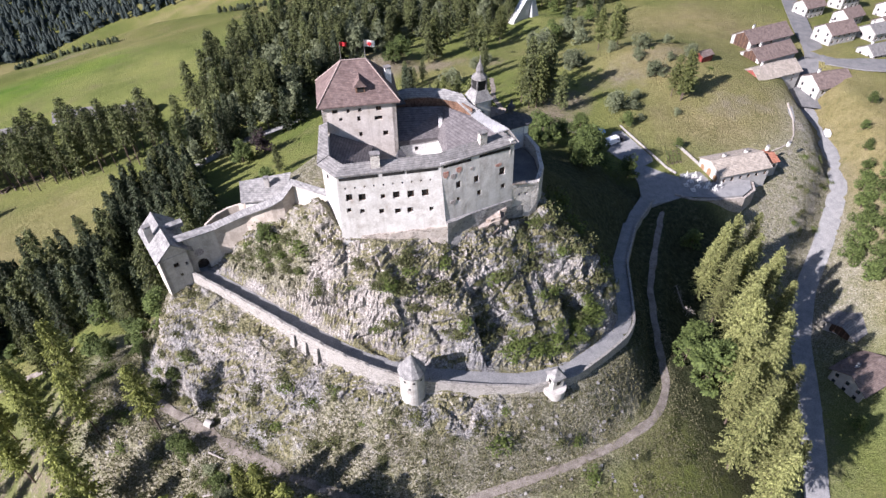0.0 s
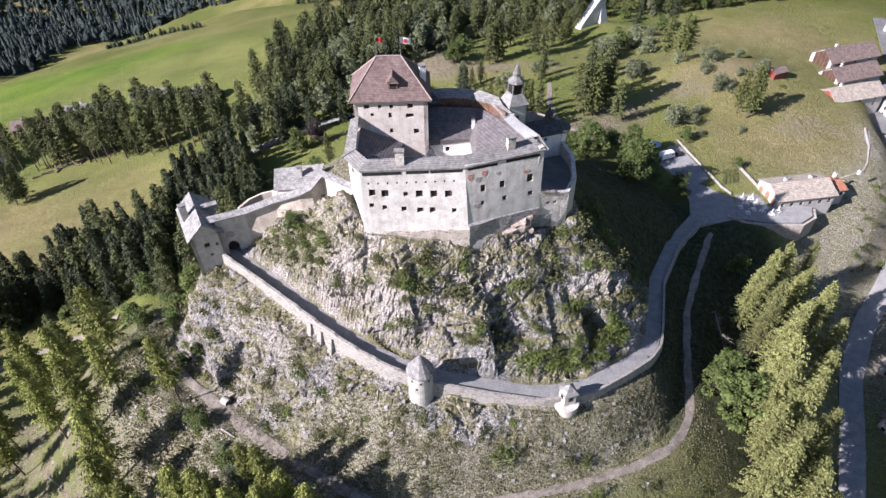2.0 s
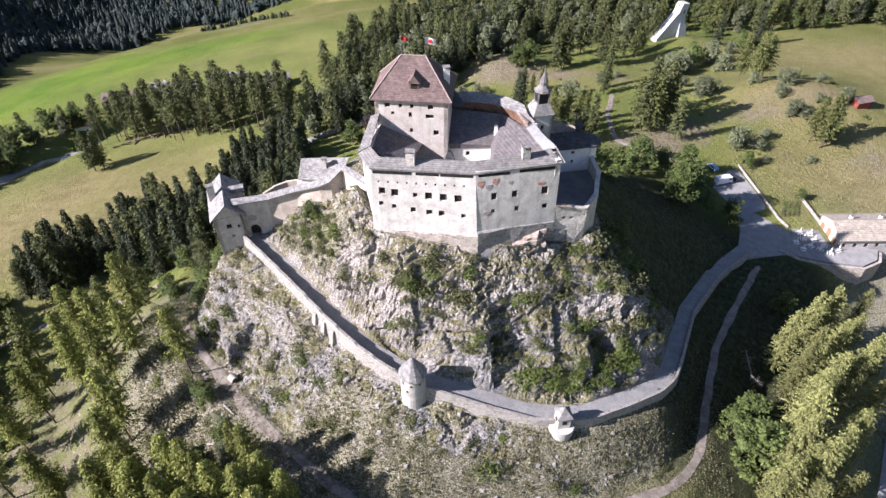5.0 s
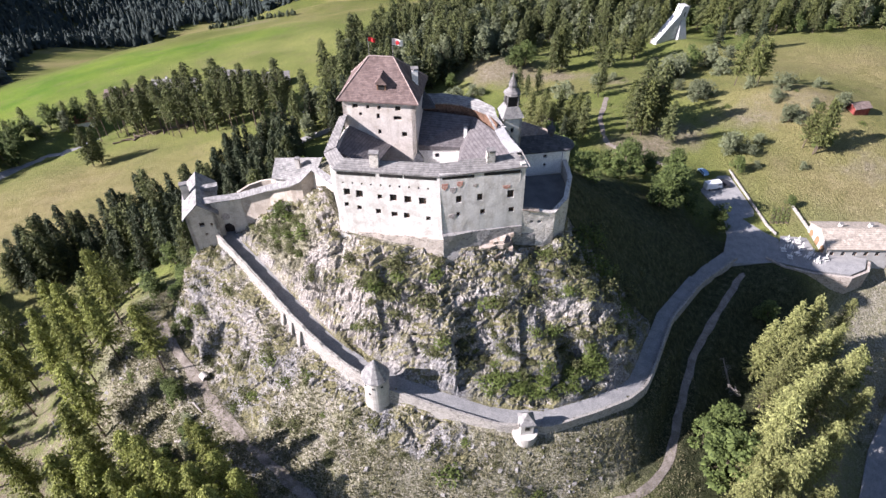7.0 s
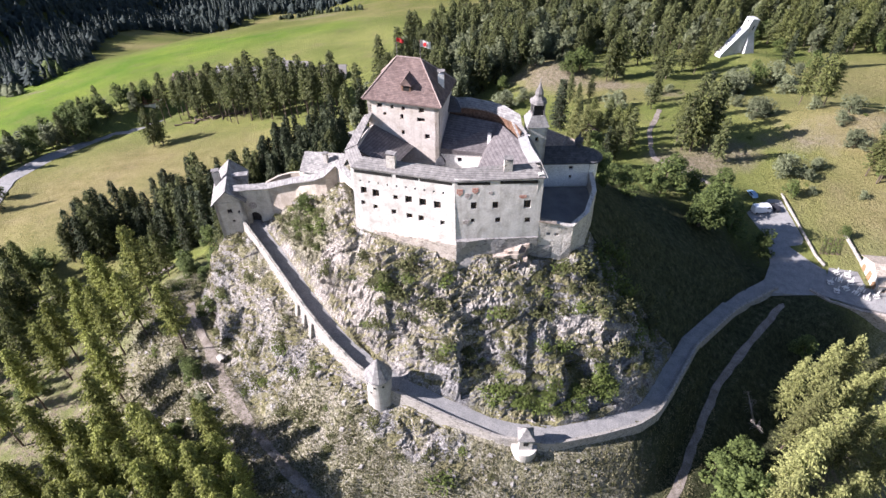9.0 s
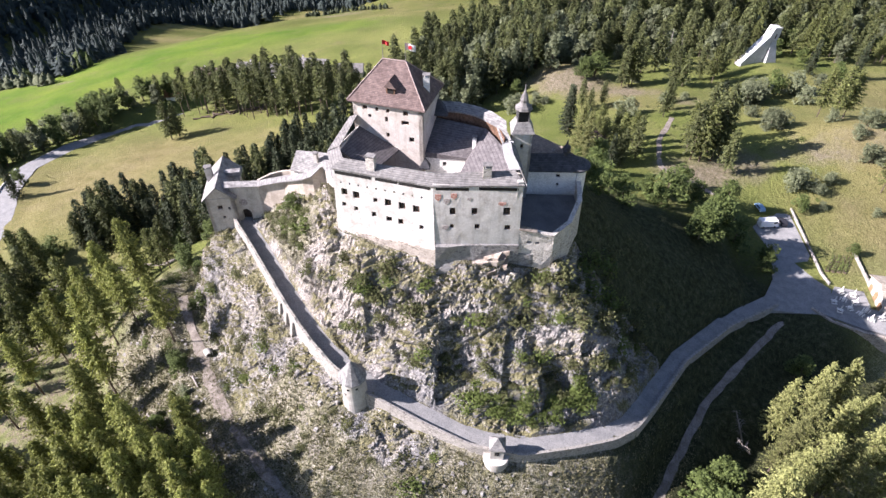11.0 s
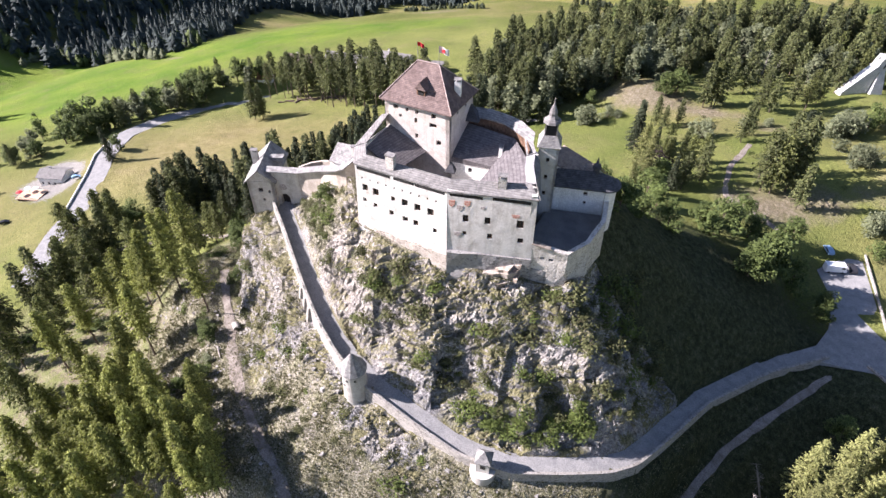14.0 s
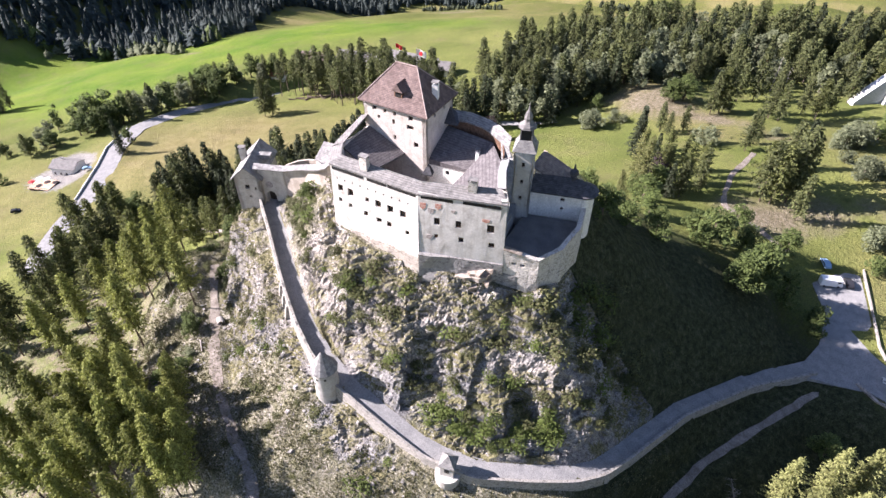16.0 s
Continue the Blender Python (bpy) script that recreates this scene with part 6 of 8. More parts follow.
# the bushy middle of the meadow: pines, larches and low bushes round the footpath
trees([(PINES, 9, 126, 0.75), (PINES, 13, 116, 0.7), (LARCHES, 5, 110, 0.9), (LARCHES, 9, 104, 0.85), (PINES, 19, 119, 0.75), (PINES, 22, 127, 0.65), (WOODPINES, 15, 130, 0.7), (SPRUCES, -6, 141, 0.95), (SPRUCES, 4, 133, 0.6), (PURPLES, 8, 120, 0.85), (BROADS, 14, 108, 1.1), (PINES, 46, 122, 1.0), (PINES, 52, 128, 1.05), (WOODPINES, 48, 130, 1.1), (PINES, 41, 128, 0.85),
       (PINES, 44, 211, 0.85), (PINES, 9, 195, 0.95), (GREYS, -33, 160, 1.3), (GREYS, 59, 187, 1.2), (GREYS, 67, 155, 1.1), (BROADS, -8, 198, 1.3), (GREYS, -28, 170, 0.8), (TALLGREYS, -30, 200, 1.1), (TALLGREYS, -48, 196, 1.1), (TALLGREYS, -20, 214, 1.0), (TALLGREYS, -64, 186, 1.05), (GREYS, 100, 140, 1.0), (PINES, 106, 124, 0.95), (BROADS, 109, 128, 0.9), (PINES, 103, 127, 0.8), (GREYS, 118, 150, 0.9), (GREYS, 95, 150, 0.7)])
for x, y, rng in scatter([(-40, 165), (-10, 150), (30, 140), (70, 108), (100, 112), (126, 140), (120, 168), (70, 176), (40, 205), (0, 205)], 13, 77):
    if rng.random() < 0.55:
        plant(rng.choice([SHRUBS, GREENSHRUBS, GREYS]), x, y, rng.uniform(0.45, 1.0) * 0.8, rng.uniform(0, 360))
# rows beyond the valley road and single trees round the farm
trees([(TALLBROADS, -297, 60, 1.3), (TALLBROADS, -304, 54, 1.15), (TALLBROADS, -296, 70, 1.4), (TALLBROADS, -303, 66, 1.35), (TALLBROADS, -308, 60, 1.2), (TALLBROADS, -293, 79, 1.1), (TALLGREYS, -284, 92, 1.1), (TALLBROADS, -281, 100, 1.15), (TALLGREYS, -280, 110, 0.95), (WOODPINES, -278, 118, 0.95), (TALLBROADS, -274, 128, 1.0), (SPRUCES, -245, 49.5, 0.95), (BROADS, -254, 58.5, 1.0),
       (TALLGREYS, -312, 36, 0.85), (BROADS, -304, 38, 1.2), (TALLGREYS, -318, 42, 0.9), (BROADS, -310, 27, 1.3), (WOODPINES, -306, 25, 0.7), (BROADS, -328, 19, 1.1), (BROADS, -284, 2, 0.75), (WOODPINES, -216, 122, 1.1), (SPRUCES, -447, 58, 1.15), (WOODPINES, -453, 66, 1.1), (TALLBROADS, -456, 57, 1.2), (BROADS, -404, 78, 0.4), (TALLBROADS, -330, 52, 0.9)])
# near edge of the wood on the rise
grove([(40, 264), (66, 256), (112, 262), (180, 288), (172, 310), (100, 326), (40, 306)], 9.0, 41, [WOODPINES, TALLGREYS, PINES, WOODPINES, BROADS], 0.7, 1.1)
# behind the bell tower and at the village
trees([(GREYS, 88, 222, 0.8), (BROADS, 96, 232, 1.0), (SPRUCES, 84, 232, 0.8), (GREYS, 60, 205, 0.8), (SPRUCES, 104, 240, 0.9), (BROADS, 184, 118, 0.55)])
trees([(BROADS, 163, 82, 0.75), (BROADS, 158, 73, 0.9), (BROADS, 164, 74, 0.7), (BROADS, 153, 65, 0.95), (BROADS, 159, 65, 0.85), (BROADS, 148, 57, 1.0), (BROADS, 155, 56, 0.95), (BROADS, 142, 49, 1.0), (BROADS, 149, 48, 1.05), (BROADS, 137, 42, 0.9), (BROADS, 144, 40, 0.95), (BROADS, 138, 34, 0.85), (BROADS, 151, 40, 0.7), (BROADS, 146, 32, 0.8), (BROADS, 168, 92, 0.5), (BROADS, 172, 102, 0.45), (BROADS, 136, 12, 0.7), (BROADS, 134, -2, 0.8), (BROADS, 116, -10, 0.6), (BROADS, 140, 22, 0.5)])
trees([(WOODPINES, -213, 125, 1.0), (WOODPINES, -217, 128, 0.85), (TALLBROADS, -290, 66, 1.0)])
grove([(-282, 72), (-286, 100), (-281, 134), (-264, 176), (-276, 184), (-298, 140), (-306, 100), (-298, 66)], 8.0, 26, [TALLBROADS, TALLGREYS, TALLBROADS, WOODPINES], 0.7, 1.05)
# belt of conifers and poplars along the rise
grove([(15, 293), (60, 318), (120, 330), (170, 302), (260, 292), (330, 330), (330, 352), (200, 346), (120, 366), (60, 356), (0, 336), (-60, 322), (-95, 290), (-125, 240), (-112, 225), (-70, 270), (-20, 320)], 8.2, 9, [BELTPINES, SPRUCES, BELTPINES, TALLGREYS, BELTPINES, BELTPINES], 0.95, 1.4)


def far_wood(name, poly, gap, seed, lo, hi, label, broad=0.25, material=None):
    """A far wood as one mass of simple, ragged trees."""
    verts, faces = [], []
    pts = scatter(poly, gap, seed)
    zs = height(np.array([p[0] for p in pts]), np.array([p[1] for p in pts]))
    for (x, y, rng), z in zip(pts, zs):
        h = rng.uniform(lo, hi)
        fat = rng.random() < broad
        w = h * (0.36 if fat else 0.25) * rng.uniform(0.8, 1.2)
        turn = rng.uniform(0, 6.28)
        rows = 8 if fat else 10
        for r in range(rows):
            f = r / rows
            zz = z + h * (0.06 + 0.86 * f)
            reach = w * (math.sin(min(1, f + 0.2) * math.pi) ** 0.6 if fat else (1 - f) ** 0.85) + 0.2
            for k in range(8):
                a = turn + r * 0.5 + k * 0.785 + rng.uniform(-0.35, 0.35)
                rr = reach * rng.uniform(0.55, 1.25)
                c, s = math.cos(a), math.sin(a)
                i = len(verts)
                top = zz + h * (0.13 if fat else 0.12)
                q = rr * 0.42
                verts += [(x + rr * c, y + rr * s, zz - h * 0.05 * rng.random()), (x - s * q + c * rr * 0.4, y + c * q + s * rr * 0.4, zz + h * 0.04), (x + s * q + c * rr * 0.4, y - c * q + s * rr * 0.4, zz + h * 0.04), (x + 0.1 * c, y + 0.1 * s, top)]
                faces += [(i, i + 1, i + 3), (i, i + 3, i + 2)]
    ob = new(name, raw(name, verts, faces, material or SPRUCE))
    return tagged(ob, label, "forest", kind="stuff")


# bluish needle colour stands for the haze over the mountainside
far_wood("mountain_forest", [(-760, 20), (-690, 70), (-640, 140), (-612, 168), (-528, 212), (-440, 228), (-452, 262), (-640, 450), (-700, 560), (-650, 800), (-480, 890), (-360, 885), (-300, 930), (-500, 1150), (-1000, 1000), (-1000, 20)], 11.5, 8, 14, 28, "dark conifer forest covering the mountainside beyond the meadows", 0.3, HAZE_SPRUCE)
far_wood("forest_edge", [(-680, 76), (-634, 146), (-600, 178), (-526, 216), (-444, 236), (-450, 262), (-478, 262), (-540, 240), (-640, 182), (-700, 90)], 12, 29, 10, 20, "lighter leafy trees along the lower edge of the mountain forest", 0.8, BROAD)
far_wood("far_hedge", [(-100, 372), (-120, 520), (-126, 700), (40, 700), (60, 620), (66, 640), (60, 720), (-140, 720), (-134, 520), (-106, 380)], 8, 19, 6, 13, "dark leafy hedge between the far mounds", 1.0, BROAD)
far_wood("far_copse", [(90, 420), (330, 400), (360, 700), (120, 640), (70, 520)], 15, 20, 10, 20, "scattered mixed trees on the land beyond the rise", 0.6, WOODNEEDLE)
far_wood("hedge_trees", [(-600, 150), (-610, 178), (-566, 212), (-520, 206), (-442, 205), (-442, 214), (-520, 216), (-570, 228), (-620, 180)], 7, 10, 8, 14, "row of bushy trees along the meadow edge", 1.0, GREYBROAD)


far_wood("hedge", [(-356, 444), (-300, 451), (-258, 444), (-258, 451), (-300, 459), (-356, 452)], 5, 33, 4, 8, "dark bushes along the top of the far mound", 1.0)
far_wood("hedge", [(-186, 505), (-160, 498), (-120, 500), (-120, 508), (-160, 507), (-186, 514)], 5, 34, 4, 9, "bushes between the far fields", 1.0)


def dead_tree(seed, tall):
    """A bare, grey, dead conifer: leaning stem and broken limbs."""
    rng = random.Random(seed)
    v, f = [], []
    tube(v, f, [(0, 0, -0.8), (0.1, 0, tall * 0.5), (0.5, 0.2, tall)], [0.26, 0.17, 0.04], 7)
    for k in range(34):
        h = tall * rng.uniform(0.3, 0.97)
        a = rng.uniform(0, 6.283)
        ln = rng.uniform(0.8, 2.8) * (1.2 - h / tall * 0.7)
        p = Vector((0.4 * h / tall, 0.1, h))
        q = p + Vector((math.cos(a) * ln, math.sin(a) * ln, rng.uniform(-0.6, 0.4)))
        tube(v, f, [p, p.lerp(q, 0.5) + Vector((0, 0, 0.15)), q], [0.06, 0.04, 0.012], 4)
    return raw("trunk", v, f, DEADWOOD)


DEADWOOD = speckled("grey_dead_wood", (0.20, 0.18, 0.16), (0.34, 0.31, 0.28), 2.0, fine=10.0)
for seed, x, y, tall, tip in ((301, 20, 240, 17, 6), (302, 25, 243, 13, -8), (303, 70, 17, 9, 28), (304, 72, 15, 7, 40), (305, 14.5, 27.5, 5, 3)):
    ob = new("dead_tree")
    ob.matrix_basis = pose(x, y, ground_z(x, y), tip, 0, seed * 40 % 360) if seed < 305 else pose(x, y, 50.0, 0, 0, 10)
    tagged(ob, "bare grey dead tree with broken limbs" if seed < 305 else "small bare leafless tree beside the annex", "tree")
    p = new("trunk", dead_tree(seed, tall))
    p.parent = ob


# ---- shrubs and tufts on the castle rock ----
def on_hill(n, seed, test):
    rng = random.Random(seed)
    res = []
    while len(res) < n:
        x, y = rng.uniform(-88, 60), rng.uniform(-46, 24)
        if test(x, y, rng):
            res.append((x, y, rng))
    return res


GROUND_CO = co.reshape(len(ys), len(xs), 3)


def surface_z(x, y):
    """Height of the broken rock surface at the nearest point of the sheet."""
    i = int(np.clip(np.searchsorted(xs, x), 1, len(xs) - 1))
    j = int(np.clip(np.searchsorted(ys, y), 1, len(ys) - 1))
    return float(min(GROUND_CO[j, i, 2], GROUND_CO[j - 1, i - 1, 2], GROUND_CO[j - 1, i, 2], GROUND_CO[j, i - 1, 2]))


def clear_of_ways(x, y, gap):
    px, py = np.array([x]), np.array([y])
    return all(line_near(line, px, py)[0][0] > half + gap for line, half in ((RAMP, 2.9), (LOWER_PATH, 1.4), (GULLY_PATH, 1.5)))


def rock_test(x, y, rng):
    r, deg, ra, rc_, rd_, rf_ = (float(v[0]) for v in around(np.array([x]), np.array([y])))
    if not (185 < deg or deg < 6) or r < ra + 1.2 or r > rf_ + 12 or not clear_of_ways(x, y, 1.0):
        return False
    dens = 0.9 if r < rc_ else (0.42 if deg < 250 else 0.10)
    patch = noise.noise((x * 0.12 + y * 0.05, y * 0.2, 4.2))
    return rng.random() < dens * (0.35 + 1.3 * max(0, patch + 0.15))


for x, y, rng in on_hill(262, 71, rock_test):
    s = rng.uniform(0.35, 1.0) * (1.0 if rng.random() < 0.8 else 1.35)
    plant(SHRUBS if rng.random() < 0.75 else GREENSHRUBS, x, y, s, rng.uniform(0, 360), surface_z(x, y) - 0.15)
# green bank above the ramp's bend
for x, y, rng in on_hill(46, 72, lambda x, y, rng: inside(x, y, [(13, -14.5), (14.5, -18), (22.5, -15.5), (29, -12), (35, -6.5), (38, -3), (34, -2), (27.5, -8.5), (20, -12.2)]) and clear_of_ways(x, y, 0.6)):
    plant(GREENSHRUBS, x, y, rng.uniform(0.5, 1.0), rng.uniform(0, 360), surface_z(x, y) - 0.15)
for kind, x, y, s in ((BROADS, -36.2, 4.0, 0.45), (SHRUBS, 24.5, 6.0, 1.7), (SHRUBS, 22.0, 4.6, 1.0), (SHRUBS, -11.5, -8.6, 1.3), (SHRUBS, -6.3, -4.4, 1.2), (SHRUBS, -7.4, -10.1, 1.5), (SHRUBS, -8.4, -9.2, 1.2), (SHRUBS, -10.3, -13.9, 1.2), (SHRUBS, -1.2, -8.9, 1.5), (SHRUBS, 0.6, -8.6, 1.2), (GREENSHRUBS, 12.2, -4.8, 1.3), (SHRUBS, 13.6, -4.2, 1.2), (SHRUBS, 18.6, -1.8, 1.5), (SHRUBS, 23.7, 0.1, 1.2), (SHRUBS, 30.0, 2.8, 1.5), (GREENSHRUBS, 21.5, -6.4, 0.9), (GREENSHRUBS, 24.4, -4.1, 1.0), (SHRUBS, 16.5, 1.8, 1.2), (SHRUBS, 35.2, 0.4, 1.4), (BROADS, -66, -8, 0.4), (BROADS, -60, -9, 0.35), (GREENSHRUBS, 30, 11, 1.6), (GREENSHRUBS, 33, 16, 1.6), (GREENSHRUBS, 27, 14, 1.4), (GREENSHRUBS, 28, 19, 1.7), (GREENSHRUBS, 31, 22, 1.5), (SHRUBS, 35, 12, 1.5), (SHRUBS, 36, 18, 1.3), (SHRUBS, 33, 6, 1.4), (GREENSHRUBS, 38, 8, 1.2), (SHRUBS, 40, 22, 1.1), (SHRUBS, 30, 27, 1.3), (SHRUBS, 44, 30, 0.9)):
    plant(kind, x, y, s, (x * 31) % 360, surface_z(x, y) - 0.2)

# shrubs on the grassy bank between ramp and curtain wall
for x, y, rng in on_hill(26, 74, lambda x, y, rng: inside(x, y, [(-47, 4), (-40, 0.5), (-33, -3.5), (-27, -7), (-25, -5), (-30, 2), (-38, 5)]) and clear_of_ways(x, y, 0.4)):
    plant(rng.choice([SHRUBS, SHRUBS, GREENSHRUBS]), x, y, rng.uniform(0.25, 0.8), rng.uniform(0, 360), surface_z(x, y) - 0.15)

# wiry grass and heath tufts
rng = random.Random(81)
tv, tf = [], []
count = 0
while count < 42000:
    x, y = rng.uniform(-88, 60), rng.uniform(-46, 14)
    i, j = int(np.searchsorted(xs, x)), int(np.searchsorted(ys, y))
    bare = CRAG[j, i]
    if rng.random() < bare * 0.93 or math.hypot(x - CX, y - CY) < 19 or math.hypot(x - CX, y - CY) > 88:
        continue
    if RAMP_D[j, i] < 3.2:
        continue
    if noise.noise((x * 0.16, y * 0.16, 9)) < rng.uniform(-0.55, 0.15):
        continue
    count += 1
    z = float(GROUND_CO[j, i, 2]) - 0.08
    h = rng.uniform(0.14, 0.44)
    for k in range(4):
        a = rng.uniform(0, 6.283)
        c, s = math.cos(a), math.sin(a)
        w = h * rng.uniform(0.5, 0.9)
        n = len(tv)
        tv += [(x - s * w * 0.5, y + c * w * 0.5, z), (x + s * w * 0.5, y - c * w * 0.5, z), (x + c * w, y + s * w, z + h * rng.uniform(0.6, 1.1))]
        tf.append((n, n + 1, n + 2))
TUFT = leaf("heath_tufts", (0.11, 0.115, 0.05), (0.36, 0.33, 0.19))
tagged(new("heath_tufts", raw("heath_tufts", tv, tf, TUFT)), "dry wiry grass and heath tufts over the slope", "grass", kind="stuff")


# loose blocks fallen from the crag
def blocks(name, n, seed, box_, lo, hi, label):
    rng = random.Random(seed)
    verts, faces = [], []
    done = 0
    while done < n:
        x, y = rng.uniform(box_[0], box_[1]), rng.uniform(box_[2], box_[3])
        if not clear_of_ways(x, y, 0.5) or math.hypot(x - CX, y - CY) < float(ring(C_R, np.degrees(np.arctan2(y - CY, x - CX)) % 360)) + 4 or noise.noise((x * 0.1, y * 0.1, 3)) < rng.uniform(-0.5, 0.4):
            continue
        done += 1
        r = lo + (hi - lo) * rng.random() ** 3
        z = surface_z(x, y) + r * 0.2
        base = len(verts)
        for a, b, c in ((-1, -1, -1), (1, -1, -1), (1, 1, -1), (-1, 1, -1), (-1, -1, 1), (1, -1, 1), (1, 1, 1), (-1, 1, 1)):
            q = Vector((a, b, c * 0.8)) * r * 0.6
            q += Vector((rng.uniform(-0.3, 0.3), rng.uniform(-0.3, 0.3), rng.uniform(-0.3, 0.3))) * r
            verts.append((x + q.x, y + q.y, z + q.z))
        faces += [tuple(base + i for i in f) for f in ((0, 3, 2, 1), (4, 5, 6, 7), (0, 1, 5, 4), (1, 2, 6, 5), (2, 3, 7, 6), (3, 0, 4, 7))]
    me = raw(name, verts, faces, speckled(name, (0.17, 0.16, 0.145), (0.36, 0.345, 0.32), 1.2, fine=6.0, relief=0.8, dist=0.06))
    return tagged(new(name, me), label, "stones", kind="stuff")


blocks("loose_stones", 800, 95, (-84, 40, -42, -6), 0.12, 0.6, "loose grey limestone blocks scattered over the slope")
for x, y, rng in on_hill(90, 73, lambda x, y, rng: y < -8 and clear_of_ways(x, y, 0.8) and 36 < math.hypot(x - CX, y - CY) < 70 and noise.noise((x * 0.1, y * 0.1, 6.4)) > rng.uniform(-0.2, 0.5)):
    plant(SHRUBS, x, y, rng.uniform(0.22, 0.62), rng.uniform(0, 360), surface_z(x, y) - 0.12)

JUNIPERS = tree_kind("juniper_bush", "low dark green bush on the open slope", "shrub", "bushes under the larches", SHRUBS["meshes"][:3] + GREENSHRUBS["meshes"][:1])
rng = random.Random(97)
for x, y, r_ in scatter([(-128, -62), (-60, -66), (-22, -52), (-40, -32), (-62, -18), (-76, 4), (-96, 6), (-122, -12)], 7.5, 98):
    if noise.noise((x * 0.05, y * 0.05, 1.5)) > r_.uniform(-0.35, 0.3) and clear_of_ways(x, y, 0.5):
        plant(JUNIPERS, x, y, r_.uniform(0.4, 1.25), r_.uniform(0, 360))
for k in range(12):
    x, y = rng.uniform(-112, -40), rng.uniform(-58, -20)
    ob = thing("fallen_trunk", "grey fallen trunk lying on the slope", "log", (x, y, ground_z(x, y)), rng.uniform(-60, 20), "fallen trunks on the slope")
    ln = rng.uniform(4, 9)
    zl = [ground_z(*(ob.matrix_basis @ Vector((s_ * ln / 2, 0, 0))).xy) + 0.2 for s_ in (-1, 1)]
    a_, b_ = (ob.matrix_basis @ Vector((s_ * ln / 2, 0, 0)) for s_ in (-1, 1))
    a_.z, b_.z = zl
    bm = bmesh.new()
    d_ = b_ - a_
    bmesh.ops.create_cone(bm, cap_ends=True, segments=7, radius1=0.26, radius2=0.12, depth=d_.length, matrix=Matrix.Translation((a_ + b_) / 2) @ d_.to_track_quat("Z", "Y").to_matrix().to_4x4())
    part("stem", bm, DEADWOOD, ob)


# short concrete pipe by the path under the larches
pipe = thing("concrete_pipe", "short pale concrete drain pipe lying by the path", "pipe", (-51.5, -18.8, ground_z(-51.5, -18.8)))
pipe_z = ground_z(-51.5, -18.8) + 0.7
bm = bmesh.new()
rim = []
for x_, rad in ((-0.8, 0.9), (0.8, 0.9), (0.8, 0.72), (-0.8, 0.72)):
    rim.append([bm.verts.new(pose(-51.5, -18.8, pipe_z, 0, 6, -25) @ Vector((x_, rad * math.cos(k * math.pi / 10), rad * math.sin(k * math.pi / 10)))) for k in range(20)])
for a, b in zip(rim, rim[1:] + rim[:1]):
    for k in range(20):
        bm.faces.new((a[k], a[(k + 1) % 20], b[(k + 1) % 20], b[k]))
part("barrel", bm, LIMEWASH, pipe)


# ---- houses, farm and village ----
PINKROOF = shingles("brown_tile_roof", (0.125, 0.092, 0.08), (0.20, 0.155, 0.137))
TANROOF = shingles("stone_slab_roof", (0.26, 0.225, 0.185), (0.38, 0.335, 0.28))
TILE = shingles("orange_tile_roof", (0.26, 0.11, 0.07), (0.36, 0.165, 0.105))
REDBARN = speckled("red_barn_boards", (0.16, 0.035, 0.03), (0.26, 0.07, 0.055), 1.0, fine=8.0)
BROWNBOARD = speckled("brown_boards", (0.05, 0.03, 0.021), (0.095, 0.056, 0.04), 1.0, fine=8.0)
CONCRETE = speckled("white_concrete", (0.72, 0.72, 0.70), (0.82, 0.82, 0.80), 0.2, fine=2.0, relief=0.1)
GLASS, _nt, _b = mat("window_glass", 0.08)
_b.inputs["Base Color"].default_value = (0.02, 0.025, 0.03, 1)
_b.inputs["Specular IOR Level"].default_value = 0.5


def joined(name, makers, material, parent, label=""):
    bm = bmesh.new()
    for make in makers:
        make(bm)
    return part(name, bm, material, parent, label)


HOUSEWALL = plaster("village_plaster", (0.37, 0.36, 0.342), (0.45, 0.44, 0.42), (0.30, 0.28, 0.255))


